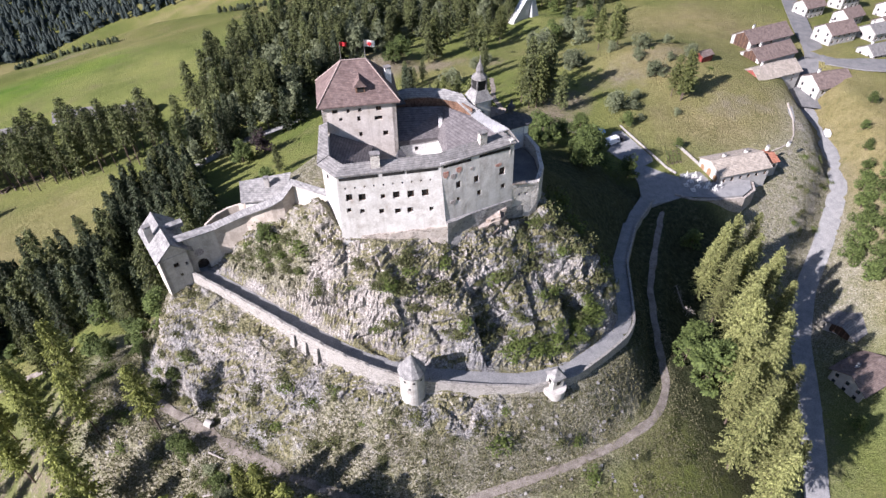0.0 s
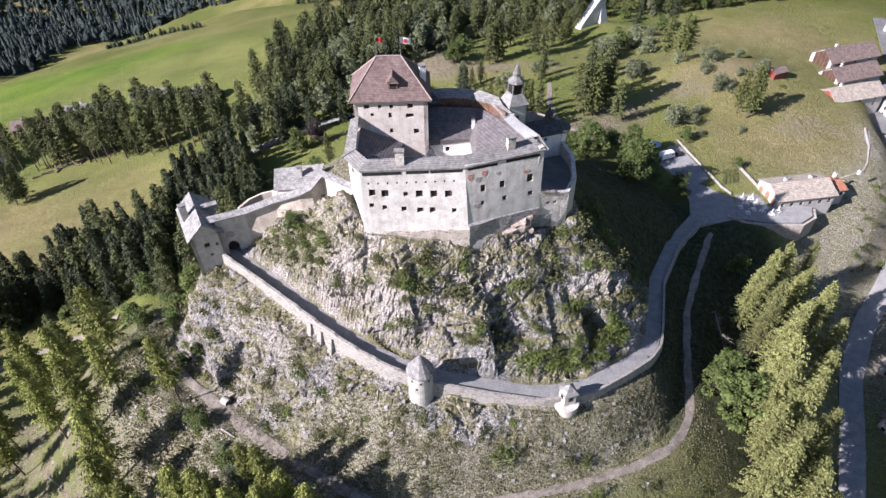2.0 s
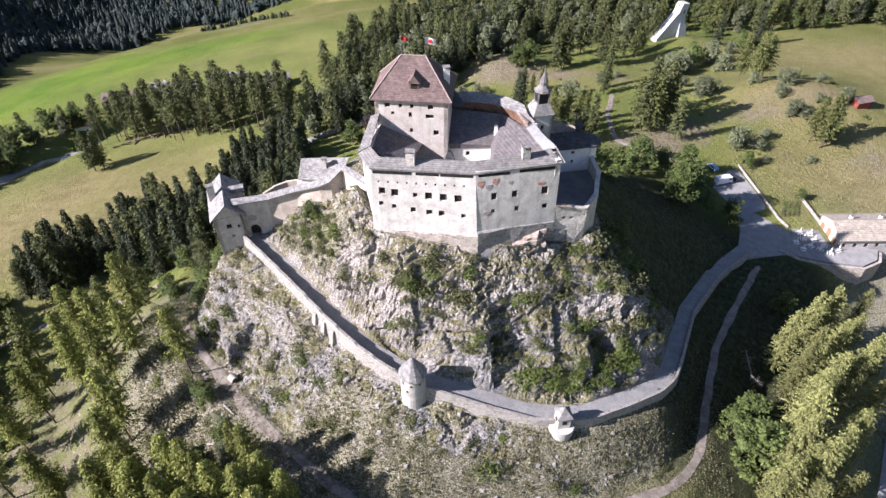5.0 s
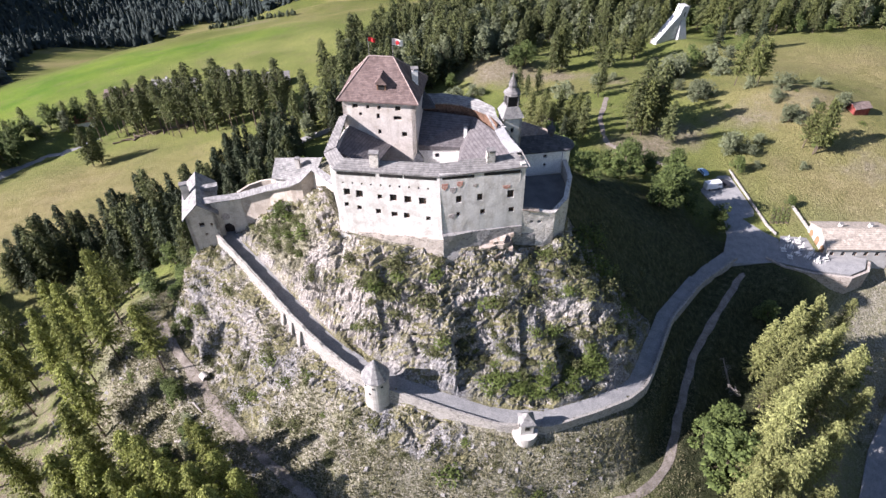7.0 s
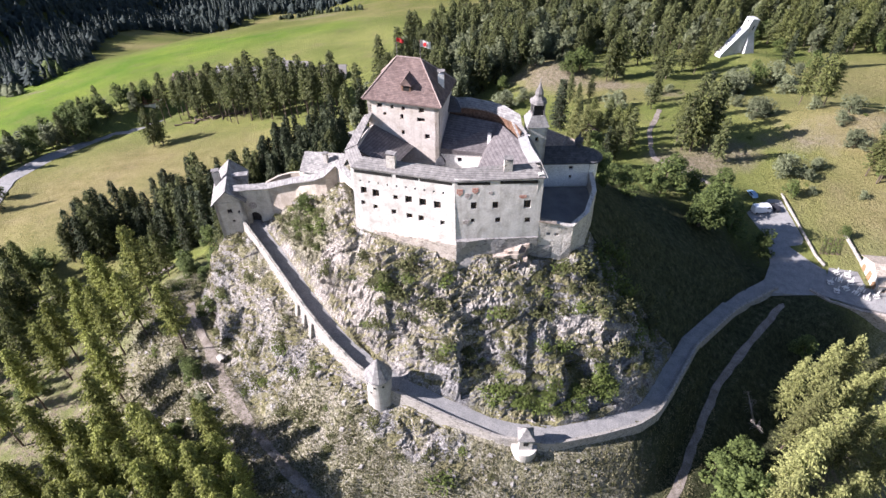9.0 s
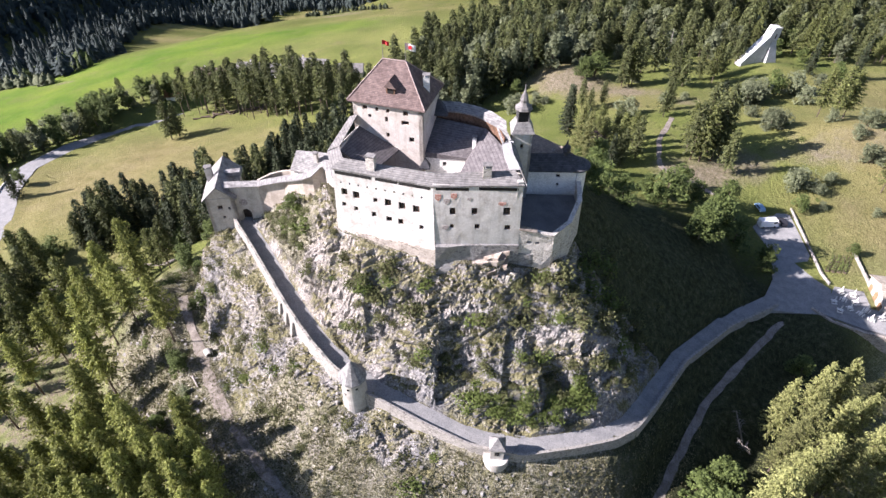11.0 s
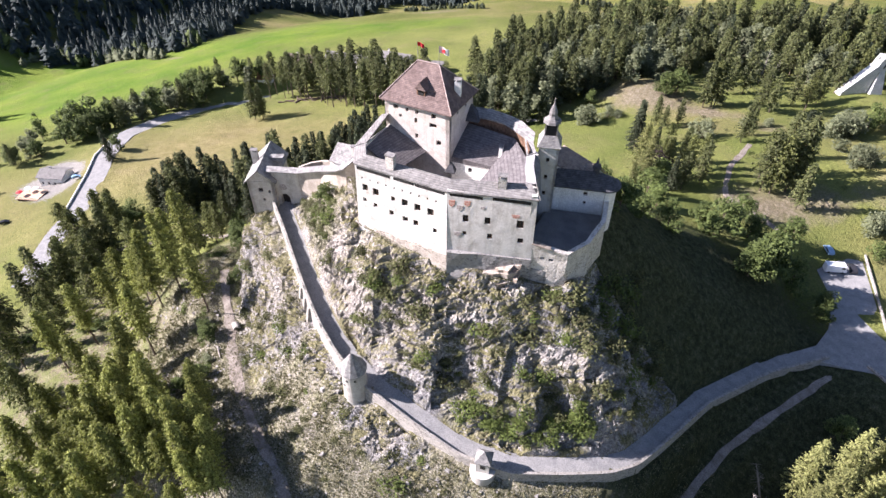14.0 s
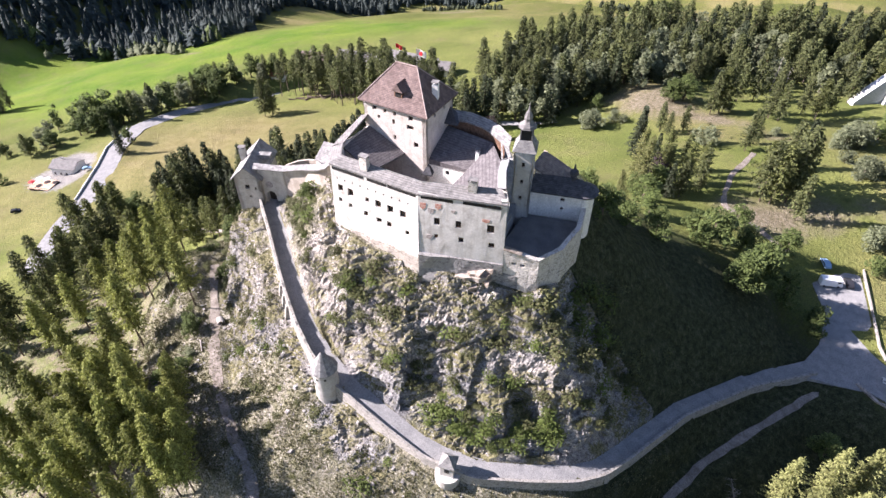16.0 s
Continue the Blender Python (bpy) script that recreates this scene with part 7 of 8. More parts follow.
def house(name, label, x, y, turn, long, wide, tall, rise, wall_m, roof_m, z=None, front_m=None, rows=2, cols=4, over=0.7, chimneys=1, deep=3.0, windows=True, ends=2):
    """A gabled house: ridge along its own x axis, gable ends at -x and +x."""
    z = ground_z(x, y) if z is None else z
    ob = thing(name, label, "house", (x, y, z), turn, "houses of the village")
    m = ob.matrix_basis
    l2, w2 = long / 2, wide / 2
    P = lambda a, b, c: m @ Vector((a, b, c))
    z0 = -deep
    cor = [P(-l2, -w2, 0).xy, P(l2, -w2, 0).xy, P(l2, w2, 0).xy, P(-l2, w2, 0).xy]
    holes = {0: [], 1: [], 3: [], 2: []}
    if windows:
        for r in range(rows):
            v = z + 0.9 + r * 2.7
            if v + 1.5 > z + tall:
                continue
            for c in range(cols):
                u = long * (c + 0.5) / cols
                holes[0].append((u - 0.58, u + 0.58, v, v + 1.5))
            for c in range(ends):
                u = wide * (c + 0.5) / ends
                holes[1].append((u - 0.55, u + 0.55, v, v + 1.45))
                holes[3].append((u - 0.55, u + 0.55, v, v + 1.45))
    for i in range(4):
        p0, p1 = cor[i], cor[(i + 1) % 4]
        mat_i = wall_m
        part("wall", wall_panel(p0, p1, z + z0, z + tall, holes[i], 0.4), mat_i, ob)
        fr = frame_at(p0, p1)
        for u0, u1, v0, v1 in holes[i]:
            w = part("window", box(bmesh.new(), u0, u1, 0.18, 0.22, v0, v1, fr), GLASS, ob)
            bm = bmesh.new()
            box(bm, u0, u0 + 0.09, 0.10, 0.18, v0, v1, fr)
            box(bm, u1 - 0.09, u1, 0.10, 0.18, v0, v1, fr)
            box(bm, u0 + 0.09, u1 - 0.09, 0.10, 0.18, v1 - 0.09, v1, fr)
            box(bm, u0 + 0.09, u1 - 0.09, 0.10, 0.18, v0, v0 + 0.09, fr)
            part("frame", bm, WOOD, w)
    for s, gm in ((-1, wall_m), (1, wall_m)):
        xa, xb = s * l2, s * (l2 - 0.4)
        bm = bmesh.new()
        solid(bm, [P(xa, -w2, tall - 0.02), P(xa, w2, tall - 0.02), P(xa, 0, tall + rise - 0.15)], [P(xb, -w2, tall - 0.02), P(xb, w2, tall - 0.02), P(xb, 0, tall + rise - 0.15)])
        part("gable", bm, gm, ob)
    if front_m:        # boarded middle of the gable end, with posts and rails
        k = 0.66
        outl = [(-w2 * k, 1.6), (w2 * k, 1.6), (w2 * k, tall + rise * (1 - k) - 0.5), (0, tall + rise - 0.7), (-w2 * k, tall + rise * (1 - k) - 0.5)]
        panel = part("boarding", solid(bmesh.new(), [P(-l2 - 0.10, a, c) for a, c in outl], [P(-l2 + 0.02, a, c) for a, c in outl]), front_m, ob, "dark boarded gable")
        for q in (-0.5, 0.0, 0.5):
            part("post", box(bmesh.new(), -l2 - 0.2, -l2 - 0.10, w2 * k * q - 0.12, w2 * k * q + 0.12, 1.6, tall + rise * (1 - k * abs(q)) - 0.9, m), WOOD, panel)
    slope = rise / w2
    e, le = over, l2 + over
    for s in (-1, 1):
        bm = bmesh.new()
        lo = [P(-le, s * (w2 + e), tall - slope * e), P(le, s * (w2 + e), tall - slope * e), P(le, 0, tall + rise), P(-le, 0, tall + rise)]
        solid(bm, lo, [p + Vector((0, 0, 0.22)) for p in lo])
        part("roof", bm, roof_m, ob)
    for k in range(chimneys):
        cx = -l2 * 0.4 + k * long * 0.45
        c = P(cx, w2 * 0.3, 0)
        chimney(ob, c.x, c.y, z + tall + rise * 0.5, z + tall + rise + 0.9, 0.9, 0.7, turn, WHITE)
    return ob


house("barn", "old barn with red-brown boarded front and brown roof", 165, 179, 22, 26, 12, 5.5, 4.0, HOUSEWALL, PINKROOF, z=0.5, front_m=BROWNBOARD, cols=3, chimneys=1, deep=5)
house("barn", "old barn with dark boarded front and brown roof", 161, 163, 22, 23, 11, 5.0, 3.6, HOUSEWALL, PINKROOF, z=-0.5, front_m=BROWNBOARD, cols=3, chimneys=1, deep=5)
house("barn", "farmhouse with a dark red boarded gable and pale slab roof", 155, 147, 20, 24, 11, 5.2, 3.2, HOUSEWALL, TANROOF, z=-2.0, front_m=REDBARN, cols=3, chimneys=1, deep=6)
house("farmhouse", "white farmhouse with small windows and a brown tiled roof", 180, 144, 14, 18, 13, 6.5, 3.6, HOUSEWALL, PINKROOF, z=-7, cols=4, deep=4)
house("farmhouse", "large white village house with arched gate and brown roof", 203, 182, 18, 16, 11, 8.0, 3.4, HOUSEWALL, PINKROOF, z=-1.5, rows=3, cols=5, deep=4)
house("farmhouse", "white village house with a grey slab roof", 213, 163, 16, 14, 9.5, 6.0, 3.0, HOUSEWALL, GREYROOF, z=-2, cols=4, deep=4)
house("farmhouse", "white village house with brown roof at the green", 211, 220, 20, 13, 9, 6.5, 3.0, HOUSEWALL, PINKROOF, z=-2, cols=4, deep=4)
house("farmhouse", "white village house among the gardens", 238, 232, 20, 13, 9, 6.5, 3.0, HOUSEWALL, PINKROOF, z=-2, cols=4, deep=4)
house("farmhouse", "brown-roofed house at the edge of the village", 240, 196, 24, 15, 9, 6.0, 3.0, HOUSEWALL, PINKROOF, z=-2, cols=4, deep=4)
house("garden_shed", "small red wooden shed with a rusty roof", 124, 150, 28, 6.5, 4.5, 2.2, 1.1, REDBARN, PINKROOF, chimneys=0, windows=False, over=0.4, deep=1.5)
house("chalet", "white chalet with timber balconies and a brown roof", 124, 5, 24, 13, 10, 5.6, 2.8, HOUSEWALL, PINKROOF, z=-28, rows=2, cols=4, ends=3, over=1.0, deep=4)
house("garage_house", "small house with grey slab roof and brown timber front", 129, 22, 30, 11, 9, 3.8, 1.8, HOUSEWALL, GREYROOF, z=-24, front_m=BROWNBOARD, rows=1, cols=2, over=0.8, chimneys=0, deep=4)
house("farmhouse", "white village house with a wide grey roof", 224, 182, 18, 13, 9.5, 7.0, 2.8, HOUSEWALL, GREYROOF, z=-1, rows=3, cols=4, deep=4)
house("farmhouse", "tall white village house with brown roof", 222, 203, 24, 12, 9, 7.0, 3.0, HOUSEWALL, PINKROOF, z=-1.5, rows=3, cols=4, deep=4)
house("farmhouse", "white house behind the village street", 252, 213, 18, 13, 9, 6.5, 3.0, HOUSEWALL, PINKROOF, z=-1.5, rows=2, cols=4, deep=4)

# the inn below the castle
INN_Z = -0.4
inn = house("inn", "long white inn with arched gable windows and a stone slab roof", 108.5, 77.2, 13, 20, 12, 3.8, 2.4, HOUSEWALL, TANROOF, z=INN_Z, rows=1, cols=6, over=0.6, chimneys=4, deep=7, ends=3)
house("inn_annex", "small annex of the inn with an orange tiled roof", 121.6, 81.2, 13, 5.5, 7.5, 3.2, 1.2, HOUSEWALL, TILE, z=INN_Z - 0.4, rows=1, cols=2, over=0.4, chimneys=0, deep=6)



def garden_wall(line, tall, thick, material, label, foot=1.0, name="garden_wall"):
    ob = thing(name, label, "wall", line[0])
    for p, q in zip(line, line[1:]):
        n = max(1, int(math.dist(p, q) / 3))
        for k in range(n):
            a, b = Vector(p).lerp(Vector(q), k / n), Vector(p).lerp(Vector(q), (k + 1) / n)
            bm = wall_panel(a.xy, b.xy, min(a.z, b.z) - foot, a.z + tall, [], thick, 0.05, top=b.z + tall, wobble=0.1)
            part("segment", bm, material, ob)
    return ob


garden_wall([(83, 64, -0.4), (88, 61.2, -0.6), (96, 60.4, -0.8), (106, 61.0, -0.9), (111.5, 65.2, -0.9), (113, 70, -1.0)], 0.9, 0.7, RUBBLE, "tall rubble retaining wall below the inn terrace", 9.0, "retaining_wall")
garden_wall([(76.5, 108, 0.9), (81, 94, 0.4), (85.3, 80, 0.2), (87.5, 76, 0.1)], 0.8, 0.35, PARAPET, "low pale stone wall along the car park", 1.0)
garden_wall([(94, 94, 0.6), (97.5, 81, 0.2)], 1.0, 0.3, PARAPET, "low rubble stone wall with pale coping", 1.0)
garden_wall([(120, 88, -1.5), (128, 88.5, -1.5), (138, 93, -0.6), (141.5, 98, 0), (146, 108, 1), (149, 119, 1.8)], 0.9, 0.4, RUBBLE, "dry stone field wall along the lane", 1.0)
terr = solid(bmesh.new(), [(86, 63.2, -6), (96, 61.8, -6), (106, 62.4, -6), (110.5, 66, -6), (112, 71, -6), (98, 70.5, -6), (96.5, 77, -6), (89, 76, -6)], [(86, 63.2, 0.16), (96, 61.8, 0.16), (106, 62.4, 0.16), (110.5, 66, 0.16), (112, 71, 0.16), (98, 70.5, 0.16), (96.5, 77, 0.16), (89, 76, 0.16)])
tagged(part("inn_terrace", terr, PAVING), "pale paved terrace in front of the inn", "terrace", kind="structure")
# forecourt and car park surface
fc = solid(bmesh.new(), [(70, 57, -1), (80, 61, -1), (88, 64, -1), (89, 76, -1), (85, 80, -1), (80.5, 94, -1), (76, 107, -1), (67, 106, -1), (64, 98, -1), (72, 84, -1), (73, 72, -1)],
           [(70, 57.5, 1.0), (80, 61, 0.05), (88, 64, -0.12), (89, 76, 0.06), (85, 80, 0.12), (80.5, 94, 0.42), (76, 107, 0.85), (67, 106, 0.95), (64, 98, 0.8), (72, 84, 0.3), (73, 72, 0.12)])
tagged(part("forecourt", fc, PAVING), "grey asphalt forecourt and car park", "road", kind="structure")


def parasol_table(x, y, z, k):
    ob = thing("terrace_table", "white terrace table with a folded parasol and benches", "table", (x, y, z), k * 37 % 90, "tables on the inn terrace")
    m = ob.matrix_basis
    part("tabletop", box(bmesh.new(), -0.7, 0.7, -0.4, 0.4, 0.70, 0.76, m), WHITE, ob)
    for sx in (-0.55, 0.55):
        part("leg", box(bmesh.new(), sx - 0.05, sx + 0.05, -0.3, 0.3, 0, 0.7, m), WHITE, ob)
    for sy in (-0.75, 0.75):
        part("bench", box(bmesh.new(), -0.7, 0.7, sy - 0.14, sy + 0.14, 0.2, 0.45, m), WHITE, ob)
    part("parasol", lathe([(0.05, z + 0.76), (0.05, z + 1.2), (0.2, z + 1.4), (0.14, z + 2.0), (0.03, z + 2.5)], x, y, 8), WHITE, ob, "folded white parasol")


for k, (x, y) in enumerate([(90, 66), (92.5, 68), (91, 71), (94, 71), (95, 67), (93.5, 74), (90.5, 74), (97.5, 66), (100, 67.5), (96.5, 69), (88.6, 69)]):
    parasol_table(x, y, 0.16, k)

# vehicles
CARWHITE, _nt, _b = mat("white_car_paint", 0.25)
_b.inputs["Base Color"].default_value = (0.75, 0.76, 0.77, 1)
CARBLUE, _nt, _b = mat("blue_car_paint", 0.25)
_b.inputs["Base Color"].default_value = (0.25, 0.38, 0.52, 1)
CARDARK, _nt, _b = mat("dark_car_paint", 0.25)
_b.inputs["Base Color"].default_value = (0.03, 0.03, 0.035, 1)
TYRE, _nt, _b = mat("tyre_rubber", 0.85)
_b.inputs["Base Color"].default_value = (0.02, 0.02, 0.02, 1)


def vehicle(name, label, x, y, turn, paint, long, wide, prof, glass):
    """prof: side outline (x, z) of the body; glass: the side outline of the windows."""
    z = ground_z(x, y) + 0.35
    ob = thing(name, label, "vehicle", (x, y, z), turn)
    m = ob.matrix_basis
    body = bmesh.new()
    solid(body, [m @ Vector((a, -wide / 2, c)) for a, c in prof], [m @ Vector((a, wide / 2, c)) for a, c in prof])
    bmesh.ops.bevel(body, geom=body.edges[:], offset=0.09, segments=2, affect="EDGES")
    part("body", body, paint, ob)
    for s in (-1, 1):
        bm = bmesh.new()
        ya, yb = sorted((s * wide / 2, s * (wide / 2 + 0.012)))
        solid(bm, [m @ Vector((a, ya, c)) for a, c in glass], [m @ Vector((a, yb, c)) for a, c in glass])
        part("window", bm, GLASS, ob)
    for a in (-long * 0.31, long * 0.31):
        for s in (-1, 1):
            bm = bmesh.new()
            bmesh.ops.create_cone(bm, cap_ends=True, segments=16, radius1=0.33, radius2=0.33, depth=0.22, matrix=m @ pose(a, s * (wide / 2 - 0.08), 0.33, 90, 0, 0))
            part("wheel", bm, TYRE, ob)
    return ob


CAR = [(-2.1, 0.3), (2.1, 0.3), (2.1, 0.75), (1.1, 0.95), (0.5, 1.45), (-1.3, 1.45), (-2.1, 0.95)]
CARG = [(0.95, 0.95), (0.45, 1.38), (-1.2, 1.38), (-1.7, 0.98)]
VAN = [(-3.0, 0.35), (3.0, 0.35), (3.0, 1.1), (2.4, 1.4), (2.5, 2.6), (-3.0, 2.75)]
VANG = [(1.2, 1.6), (2.2, 1.6), (2.2, 2.2), (1.2, 2.2)]
vehicle("camper_van", "white camper van parked under the trees", 70.2, 96.2, 28, CARWHITE, 6.0, 2.2, VAN, VANG)
vehicle("car", "light blue car parked in the shade", 67.2, 102.6, 120, CARBLUE, 4.2, 1.75, CAR, CARG)
vehicle("car", "dark car parked beside the wall", 74.4, 99.4, 115, CARDARK, 4.2, 1.75, CAR, CARG)
vehicle("delivery_van", "small white van on the village lane", 166, 112, 70, CARWHITE, 4.6, 1.9, [(-2.3, 0.3), (2.3, 0.3), (2.3, 1.0), (1.6, 1.9), (-2.3, 1.95)], [(0.7, 1.1), (1.8, 1.1), (1.4, 1.7), (0.7, 1.7)])
vehicle("car", "dark car parked by the valley farm", -243, -8, 60, CARDARK, 4.2, 1.75, CAR, CARG)
vehicle("car", "silver car beside the valley farm", -245, 30, 60, CARBLUE, 4.2, 1.75, CAR, CARG)

# white concrete sculpture tower on the rise
bell = thing("concrete_tower", "white leaning concrete tower with slanted legs on the rise", "monument", (66, 236, -5))
BELLWALL = speckled("painted_concrete", (0.44, 0.44, 0.44), (0.54, 0.54, 0.535), 0.6, fine=5.0, rough=0.7)


def bell_at(u, v, z):
    """A point of the tower: along its length, across it, up."""
    return (54.6 + 0.8 * u - 0.6 * v, 232.0 + 0.6 * u + 0.8 * v, 0.88 * z - 0.9)


def bell_block(a, b):
    return solid(bmesh.new(), [bell_at(*p) for p in a], [bell_at(*p) for p in b])


SIDE = [(0.0, -7.2), (11.4, -7.2), (12.6, 5.8), (11.0, 8.6), (0.0, -5.0)]
part("leaning_leg", bell_block([(u, 0.0, z) for u, z in SIDE], [(u, 4.2, z) for u, z in SIDE]), BELLWALL, bell)
HEAD = [(11.0, 8.2), (12.7, 5.8), (15.6, 6.4), (16.3, 12.9), (12.5, 13.4), (11.6, 11.0)]
part("head", bell_block([(u, -0.1, z) for u, z in HEAD], [(u, 4.3, z) for u, z in HEAD]), BELLWALL, bell)
part("upright_leg", bell_block([(11.2, -3.0, -7.2), (17.2, -3.0, -7.2), (17.2, 2.0, -7.2), (11.2, 2.0, -7.2)], [(12.9, 0.2, 6.2), (15.5, 0.2, 6.2), (15.5, 2.2, 6.2), (12.9, 2.2, 6.2)]), BELLWALL, bell)
# slits are near-black blocks on the wall, standing for shade
part("opening", bell_block([(13.6, -0.16, 7.4), (14.2, -0.16, 7.4), (14.2, -0.02, 7.4), (13.6, -0.02, 7.4)], [(13.8, -0.16, 9.8), (14.5, -0.16, 9.8), (14.5, -0.02, 9.8), (13.8, -0.02, 9.8)]), DARK, bell, "dark slit opening")
part("opening", bell_block([(11.62, 1.8, 11.3), (12.0, 1.8, 11.3), (12.0, 2.6, 11.3), (11.62, 2.6, 11.3)], [(11.95, 1.8, 12.4), (12.3, 1.8, 12.4), (12.3, 2.6, 12.4), (11.95, 2.6, 12.4)]), DARK, bell)

# valley farm and houses behind the lane
house("valley_farm", "grey-roofed farm building beside the valley road", -261, 27, 28, 13, 9.5, 5.2, 1.8, WHITE, GREYROOF, z=-58.5, rows=1, cols=4, chimneys=1)
cafe = thing("cafe_terrace", "brown timber terrace building with an orange paved deck and railing", "building", (-254, 11, -57), 26)
cm = cafe.matrix_basis
part("base", box(bmesh.new(), -5.5, 5.5, -4.0, 4.0, -4, 2.6, cm), BROWNBOARD, cafe)
part("deck", box(bmesh.new(), -5.7, 5.7, -4.7, 4.2, 2.6, 2.8, cm), speckled("orange_paving", (0.46, 0.30, 0.20), (0.58, 0.42, 0.31), 1.0), cafe, "pale orange paved deck")
for k in range(10):
    part("post", box(bmesh.new(), -5.6 + 1.2 * k - 0.04, -5.6 + 1.2 * k + 0.04, -4.66, -4.58, 2.8, 3.8, cm), WOOD, cafe)
part("rail", box(bmesh.new(), -5.7, 5.7, -4.68, -4.56, 3.8, 3.92, cm), WOOD, cafe)
part("window", box(bmesh.new(), 1.5, 4.5, -4.06, -4.0, 0.3, 1.8, cm), GLASS, cafe)
for k, (px, py) in enumerate(((-2.6, 1.6), (1.4, 2.2), (-4.6, -1.8))):
    q = cm @ Vector((px, py, 2.8))
    par = thing("parasol", "open white parasol on the deck", "parasol", q, 0, "parasols on the deck")
    part("pole", lathe([(0.05, q.z), (0.05, q.z + 2.3)], q.x, q.y, 6), WOOD, par)
    part("canopy", lathe([(1.6, q.z + 2.0), (1.55, q.z + 2.08), (0.05, q.z + 2.6)], q.x, q.y, 8), CLOTH_W if k < 2 else CLOTH_R, par)
house("lane_house", "cream house with an orange hipped roof", -268, 176, 30, 9, 8, 5.0, 2.4, WHITE, TILE, z=-67, rows=2, cols=2, chimneys=1)
house("lane_house", "timber house with a dark brown roof behind the pines", -262, 205, 20, 18, 11, 6.0, 3.0, BROWNBOARD, PINKROOF, z=-65, rows=2, cols=4)
house("lane_house", "white hotel building behind the pines", -222, 208, 18, 26, 12, 8.0, 3.0, WHITE, GREYROOF, z=-57, rows=3, cols=7)
house("lane_house", "white hotel wing behind the pines", -186, 214, 14, 22, 12, 8.0, 3.0, WHITE, GREYROOF, z=-50, rows=3, cols=6)
house("lane_house", "pale house among the trees", -150, 205, 24, 14, 10, 6.0, 3.0, WHITE, GREYROOF, z=-41, rows=2, cols=4)
strip("road", [(-240, 192, -63), (-205, 186, -55), (-165, 190, -46), (-130, 178, -37), (-104, 162, -30.5)], 2.4, ASPHALT, 0.5, "pale lane behind the row of pines")
strip("path", [(-104, 130, -28), (-84, 148, -24.5), (-72, 152, -22.5), (-50, 160, -19)], 1.8, PAVING, 0.4, "pale gravel walk behind the castle", "path")
strip("path", [(x, y, ground_z(x, y)) for x, y in ((57, 97), (45, 106), (34, 112), (32, 124), (30.5, 135), (32, 146), (32.5, 157))], 0.9, DIRT, 0.3, "bare trodden path over the meadow", "path", 0.6)
strip("road", [(121, 84.5, -2.4), (130, 89, -1.4), (139, 95.5, -0.3), (144.5, 106, 0.9), (148.5, 117, 1.7), (152, 128, 1.0)], 1.4, PAVING, 0.25, "narrow pale lane from the inn to the village")
strip("road", [(166, 131, -7.0), (171, 145, -5.8), (178, 158, -3.0), (188, 164, -0.2), (199, 152, 1.9), (214, 146, 3.2)], 6.5, ASPHALT, 0.5, "broad grey village street")
strip("road", [(186, 164, -0.4), (190, 176, 0.6), (196, 196, 0.2), (212, 240, -1)], 4.5, ASPHALT, 0.45, "grey village lane between white houses")

# bushes on the scrub bank between the inn and the lane
rng = random.Random(141)
for x, y, r_ in scatter([(108, 22), (124, 58), (132, 76), (146, 96), (156, 92), (150, 78), (140, 66), (128, 50), (116, 30)], 4.6, 142):
    if r_.random() < 0.75:
        plant(JUNIPERS, x, y, r_.uniform(0.4, 1.0), r_.uniform(0, 360))

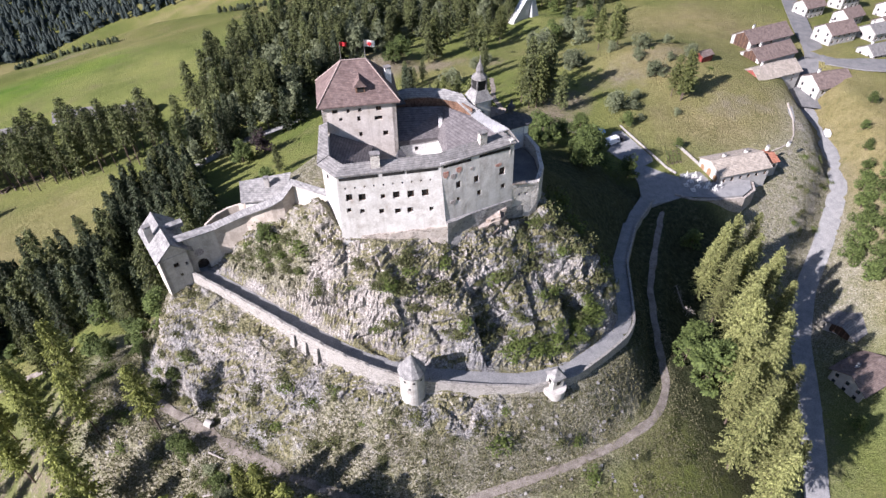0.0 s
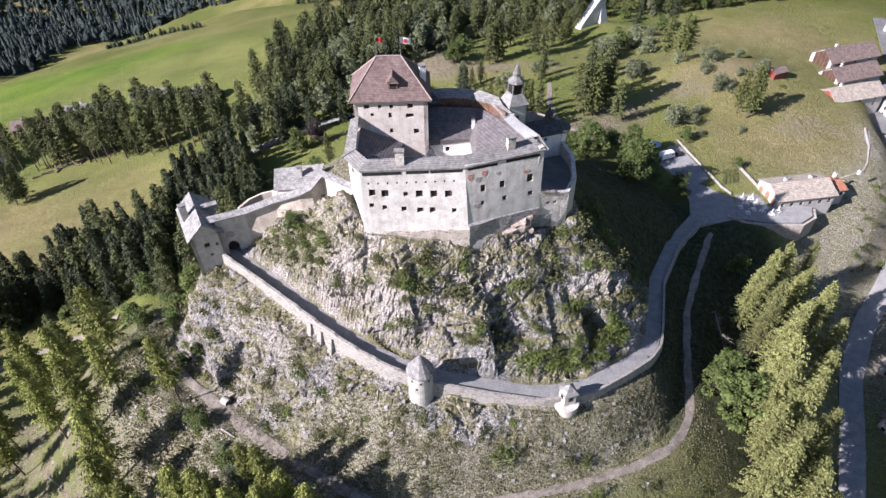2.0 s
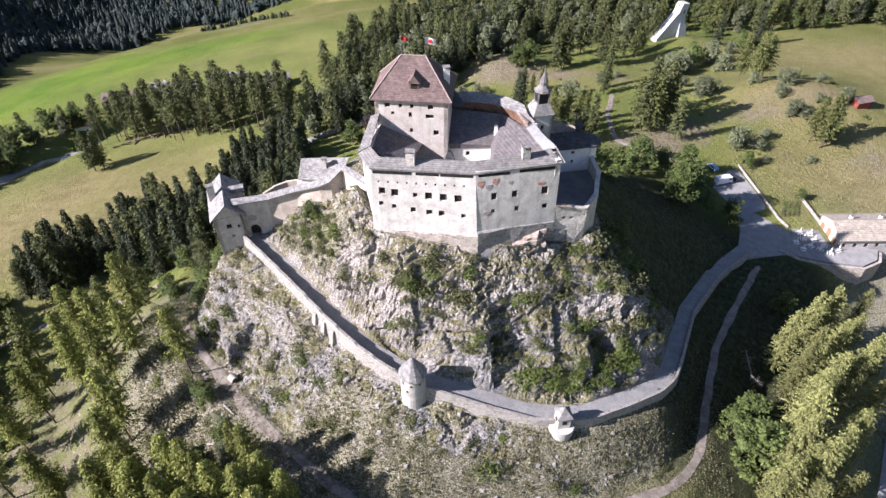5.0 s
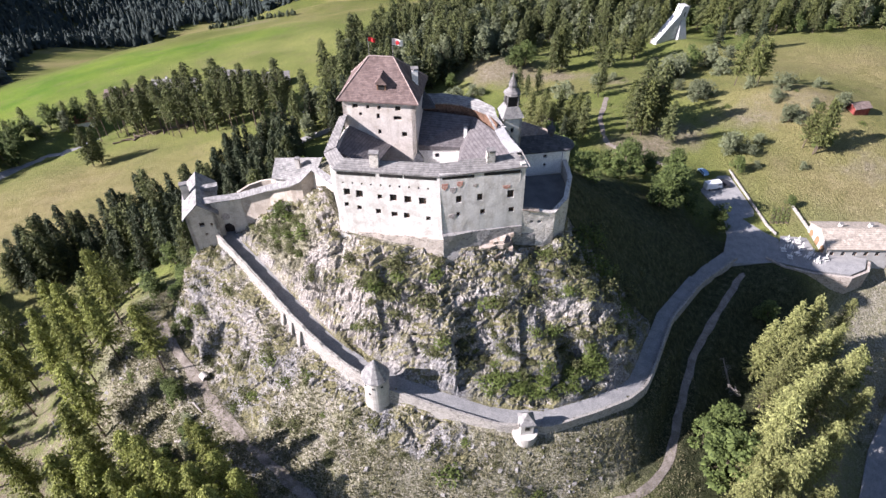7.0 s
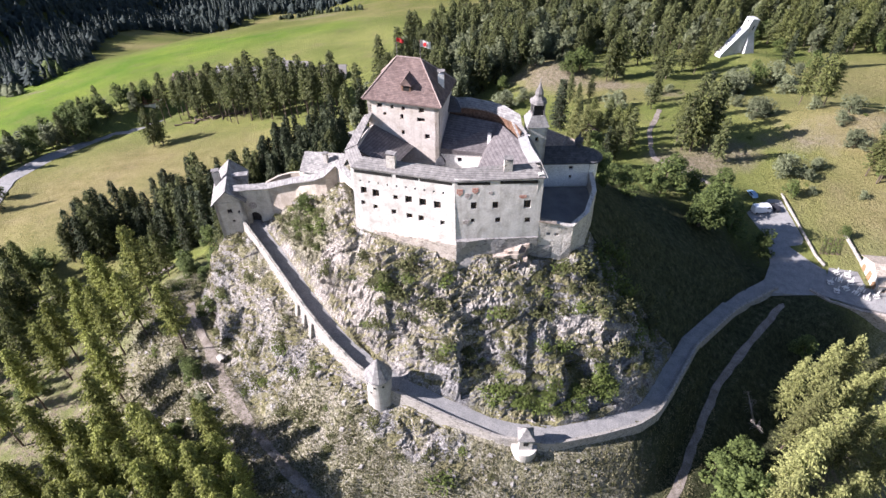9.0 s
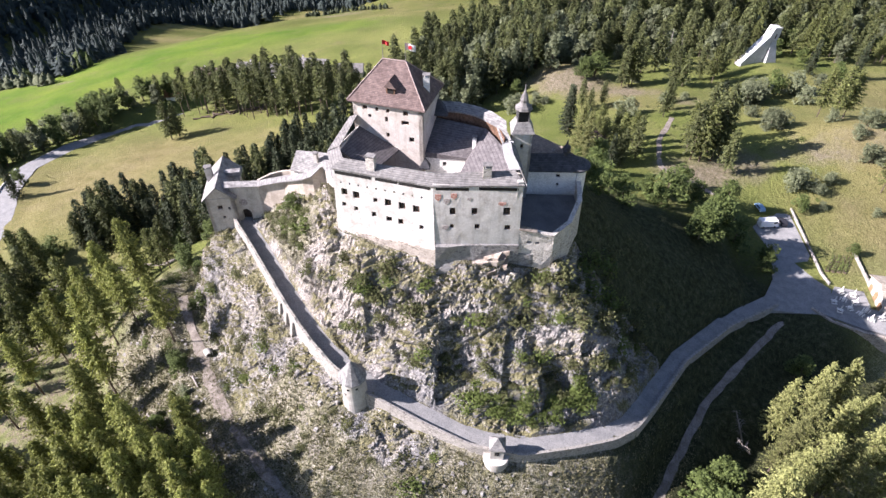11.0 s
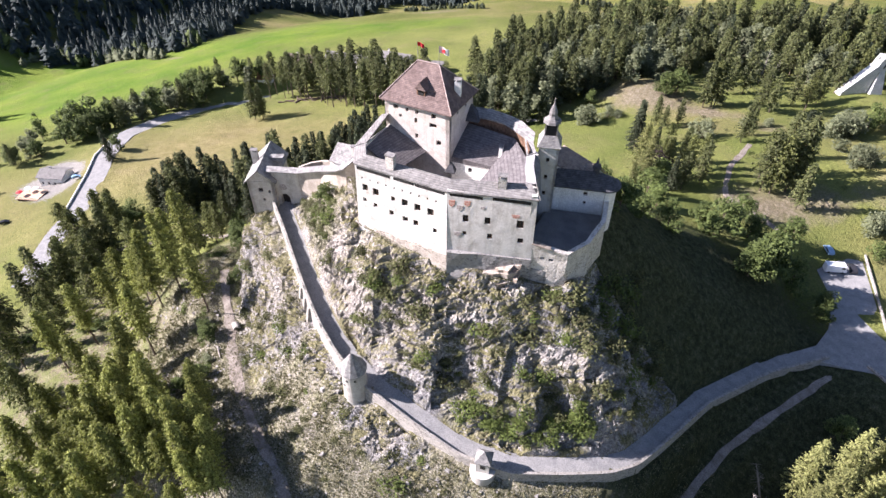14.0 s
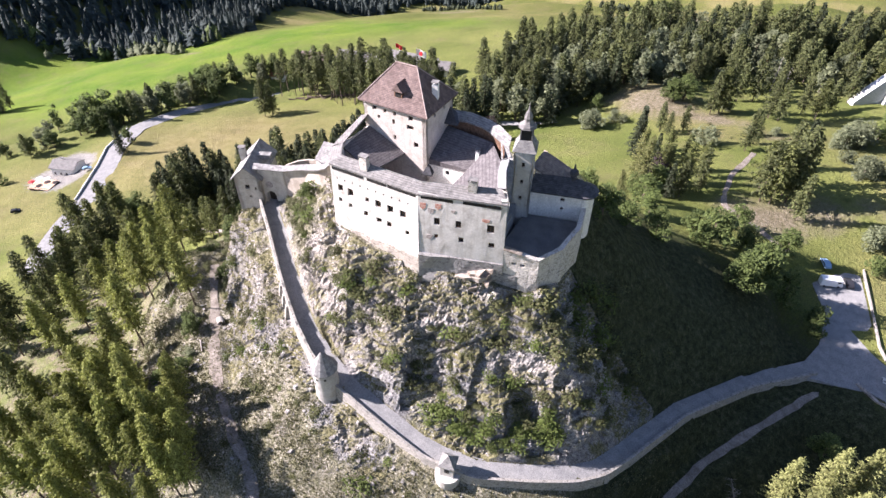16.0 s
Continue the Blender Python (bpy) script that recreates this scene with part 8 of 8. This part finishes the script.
# felled logs and stacked stones at the field edge
rng = random.Random(91)
for k in range(16):
    t = k / 15
    x, y = -222 + 34 * t + rng.uniform(-1, 1), 150 + 17 * t + rng.uniform(-2, 1)
    ob = thing("felled_log", "grey-brown felled log lying at the field edge", "log", (x, y, ground_z(x, y)), rng.uniform(0, 180), "felled logs by the field")
    m = ob.matrix_basis
    bm = bmesh.new()
    bmesh.ops.create_cone(bm, cap_ends=True, segments=8, radius1=0.5, radius2=0.35, depth=rng.uniform(4, 8), matrix=m @ pose(0, 0, 0.4, 90, 0, 0))
    part("stem", bm, BARK, ob)

# guard wall on the valley road, vegetable garden by the inn
garden_wall([(x - 3.6, y - 3.6, z) for x, y, z in LEFT_ROAD[2:6]], 0.9, 0.4, WHITE, "white guard wall on the outer edge of the valley road", 1.5, "road_wall")
SOIL = speckled("garden_soil", (0.07, 0.05, 0.035), (0.13, 0.10, 0.07), 1.5)
for k in range(4):
    gx0, gy0 = 88.2 + 1.5 * k, 86.0 + 0.4 * k
    bed = thing("vegetable_bed", "narrow vegetable bed with green rows beside the car park", "garden bed", (gx0, gy0, 0.35), -14, "vegetable beds")
    bm_ = bed.matrix_basis
    part("soil", box(bmesh.new(), -0.5, 0.5, -4.5, 4.5, -0.6, 0.12, bm_), SOIL, bed)
    cv_, cf_ = [], []
    rng = random.Random(200 + k)
    for j in range(160):
        p = bm_ @ Vector((rng.uniform(-0.45, 0.45), rng.uniform(-4.4, 4.4), 0.1))
        blade(cv_, cf_, p, Vector((rng.uniform(-1, 1), rng.uniform(-1, 1), 1.0)), rng.uniform(0.3, 0.6), 0.14, 0.1, rng, True)
    ob = new("planting", raw("plant_row", cv_, cf_, BANK))
    ob.parent = bed
    ob.matrix_parent_inverse = bed.matrix_basis.inverted()
# arched windows in the inn's gable
ARCH = speckled("brown_glazed_arch", (0.20, 0.115, 0.06), (0.32, 0.20, 0.12), 1.5)
im = inn.matrix_basis
for yy, hh in ((-3.6, 2.6), (0.0, 3.2), (3.6, 2.6)):
    bm = bmesh.new()
    outl = [(yy - 0.95, 0.3)] + [(yy - 0.95 * math.cos(a), hh - 0.95 + 0.95 * math.sin(a)) for a in np.linspace(0, math.pi, 9)] + [(yy + 0.95, 0.3)]
    solid(bm, [im @ Vector((-10.0, y_, z_)) for y_, z_ in outl], [im @ Vector((-10.06, y_, z_)) for y_, z_ in outl])
    part("arched_window", bm, ARCH, inn, "round-arched brown gable window")
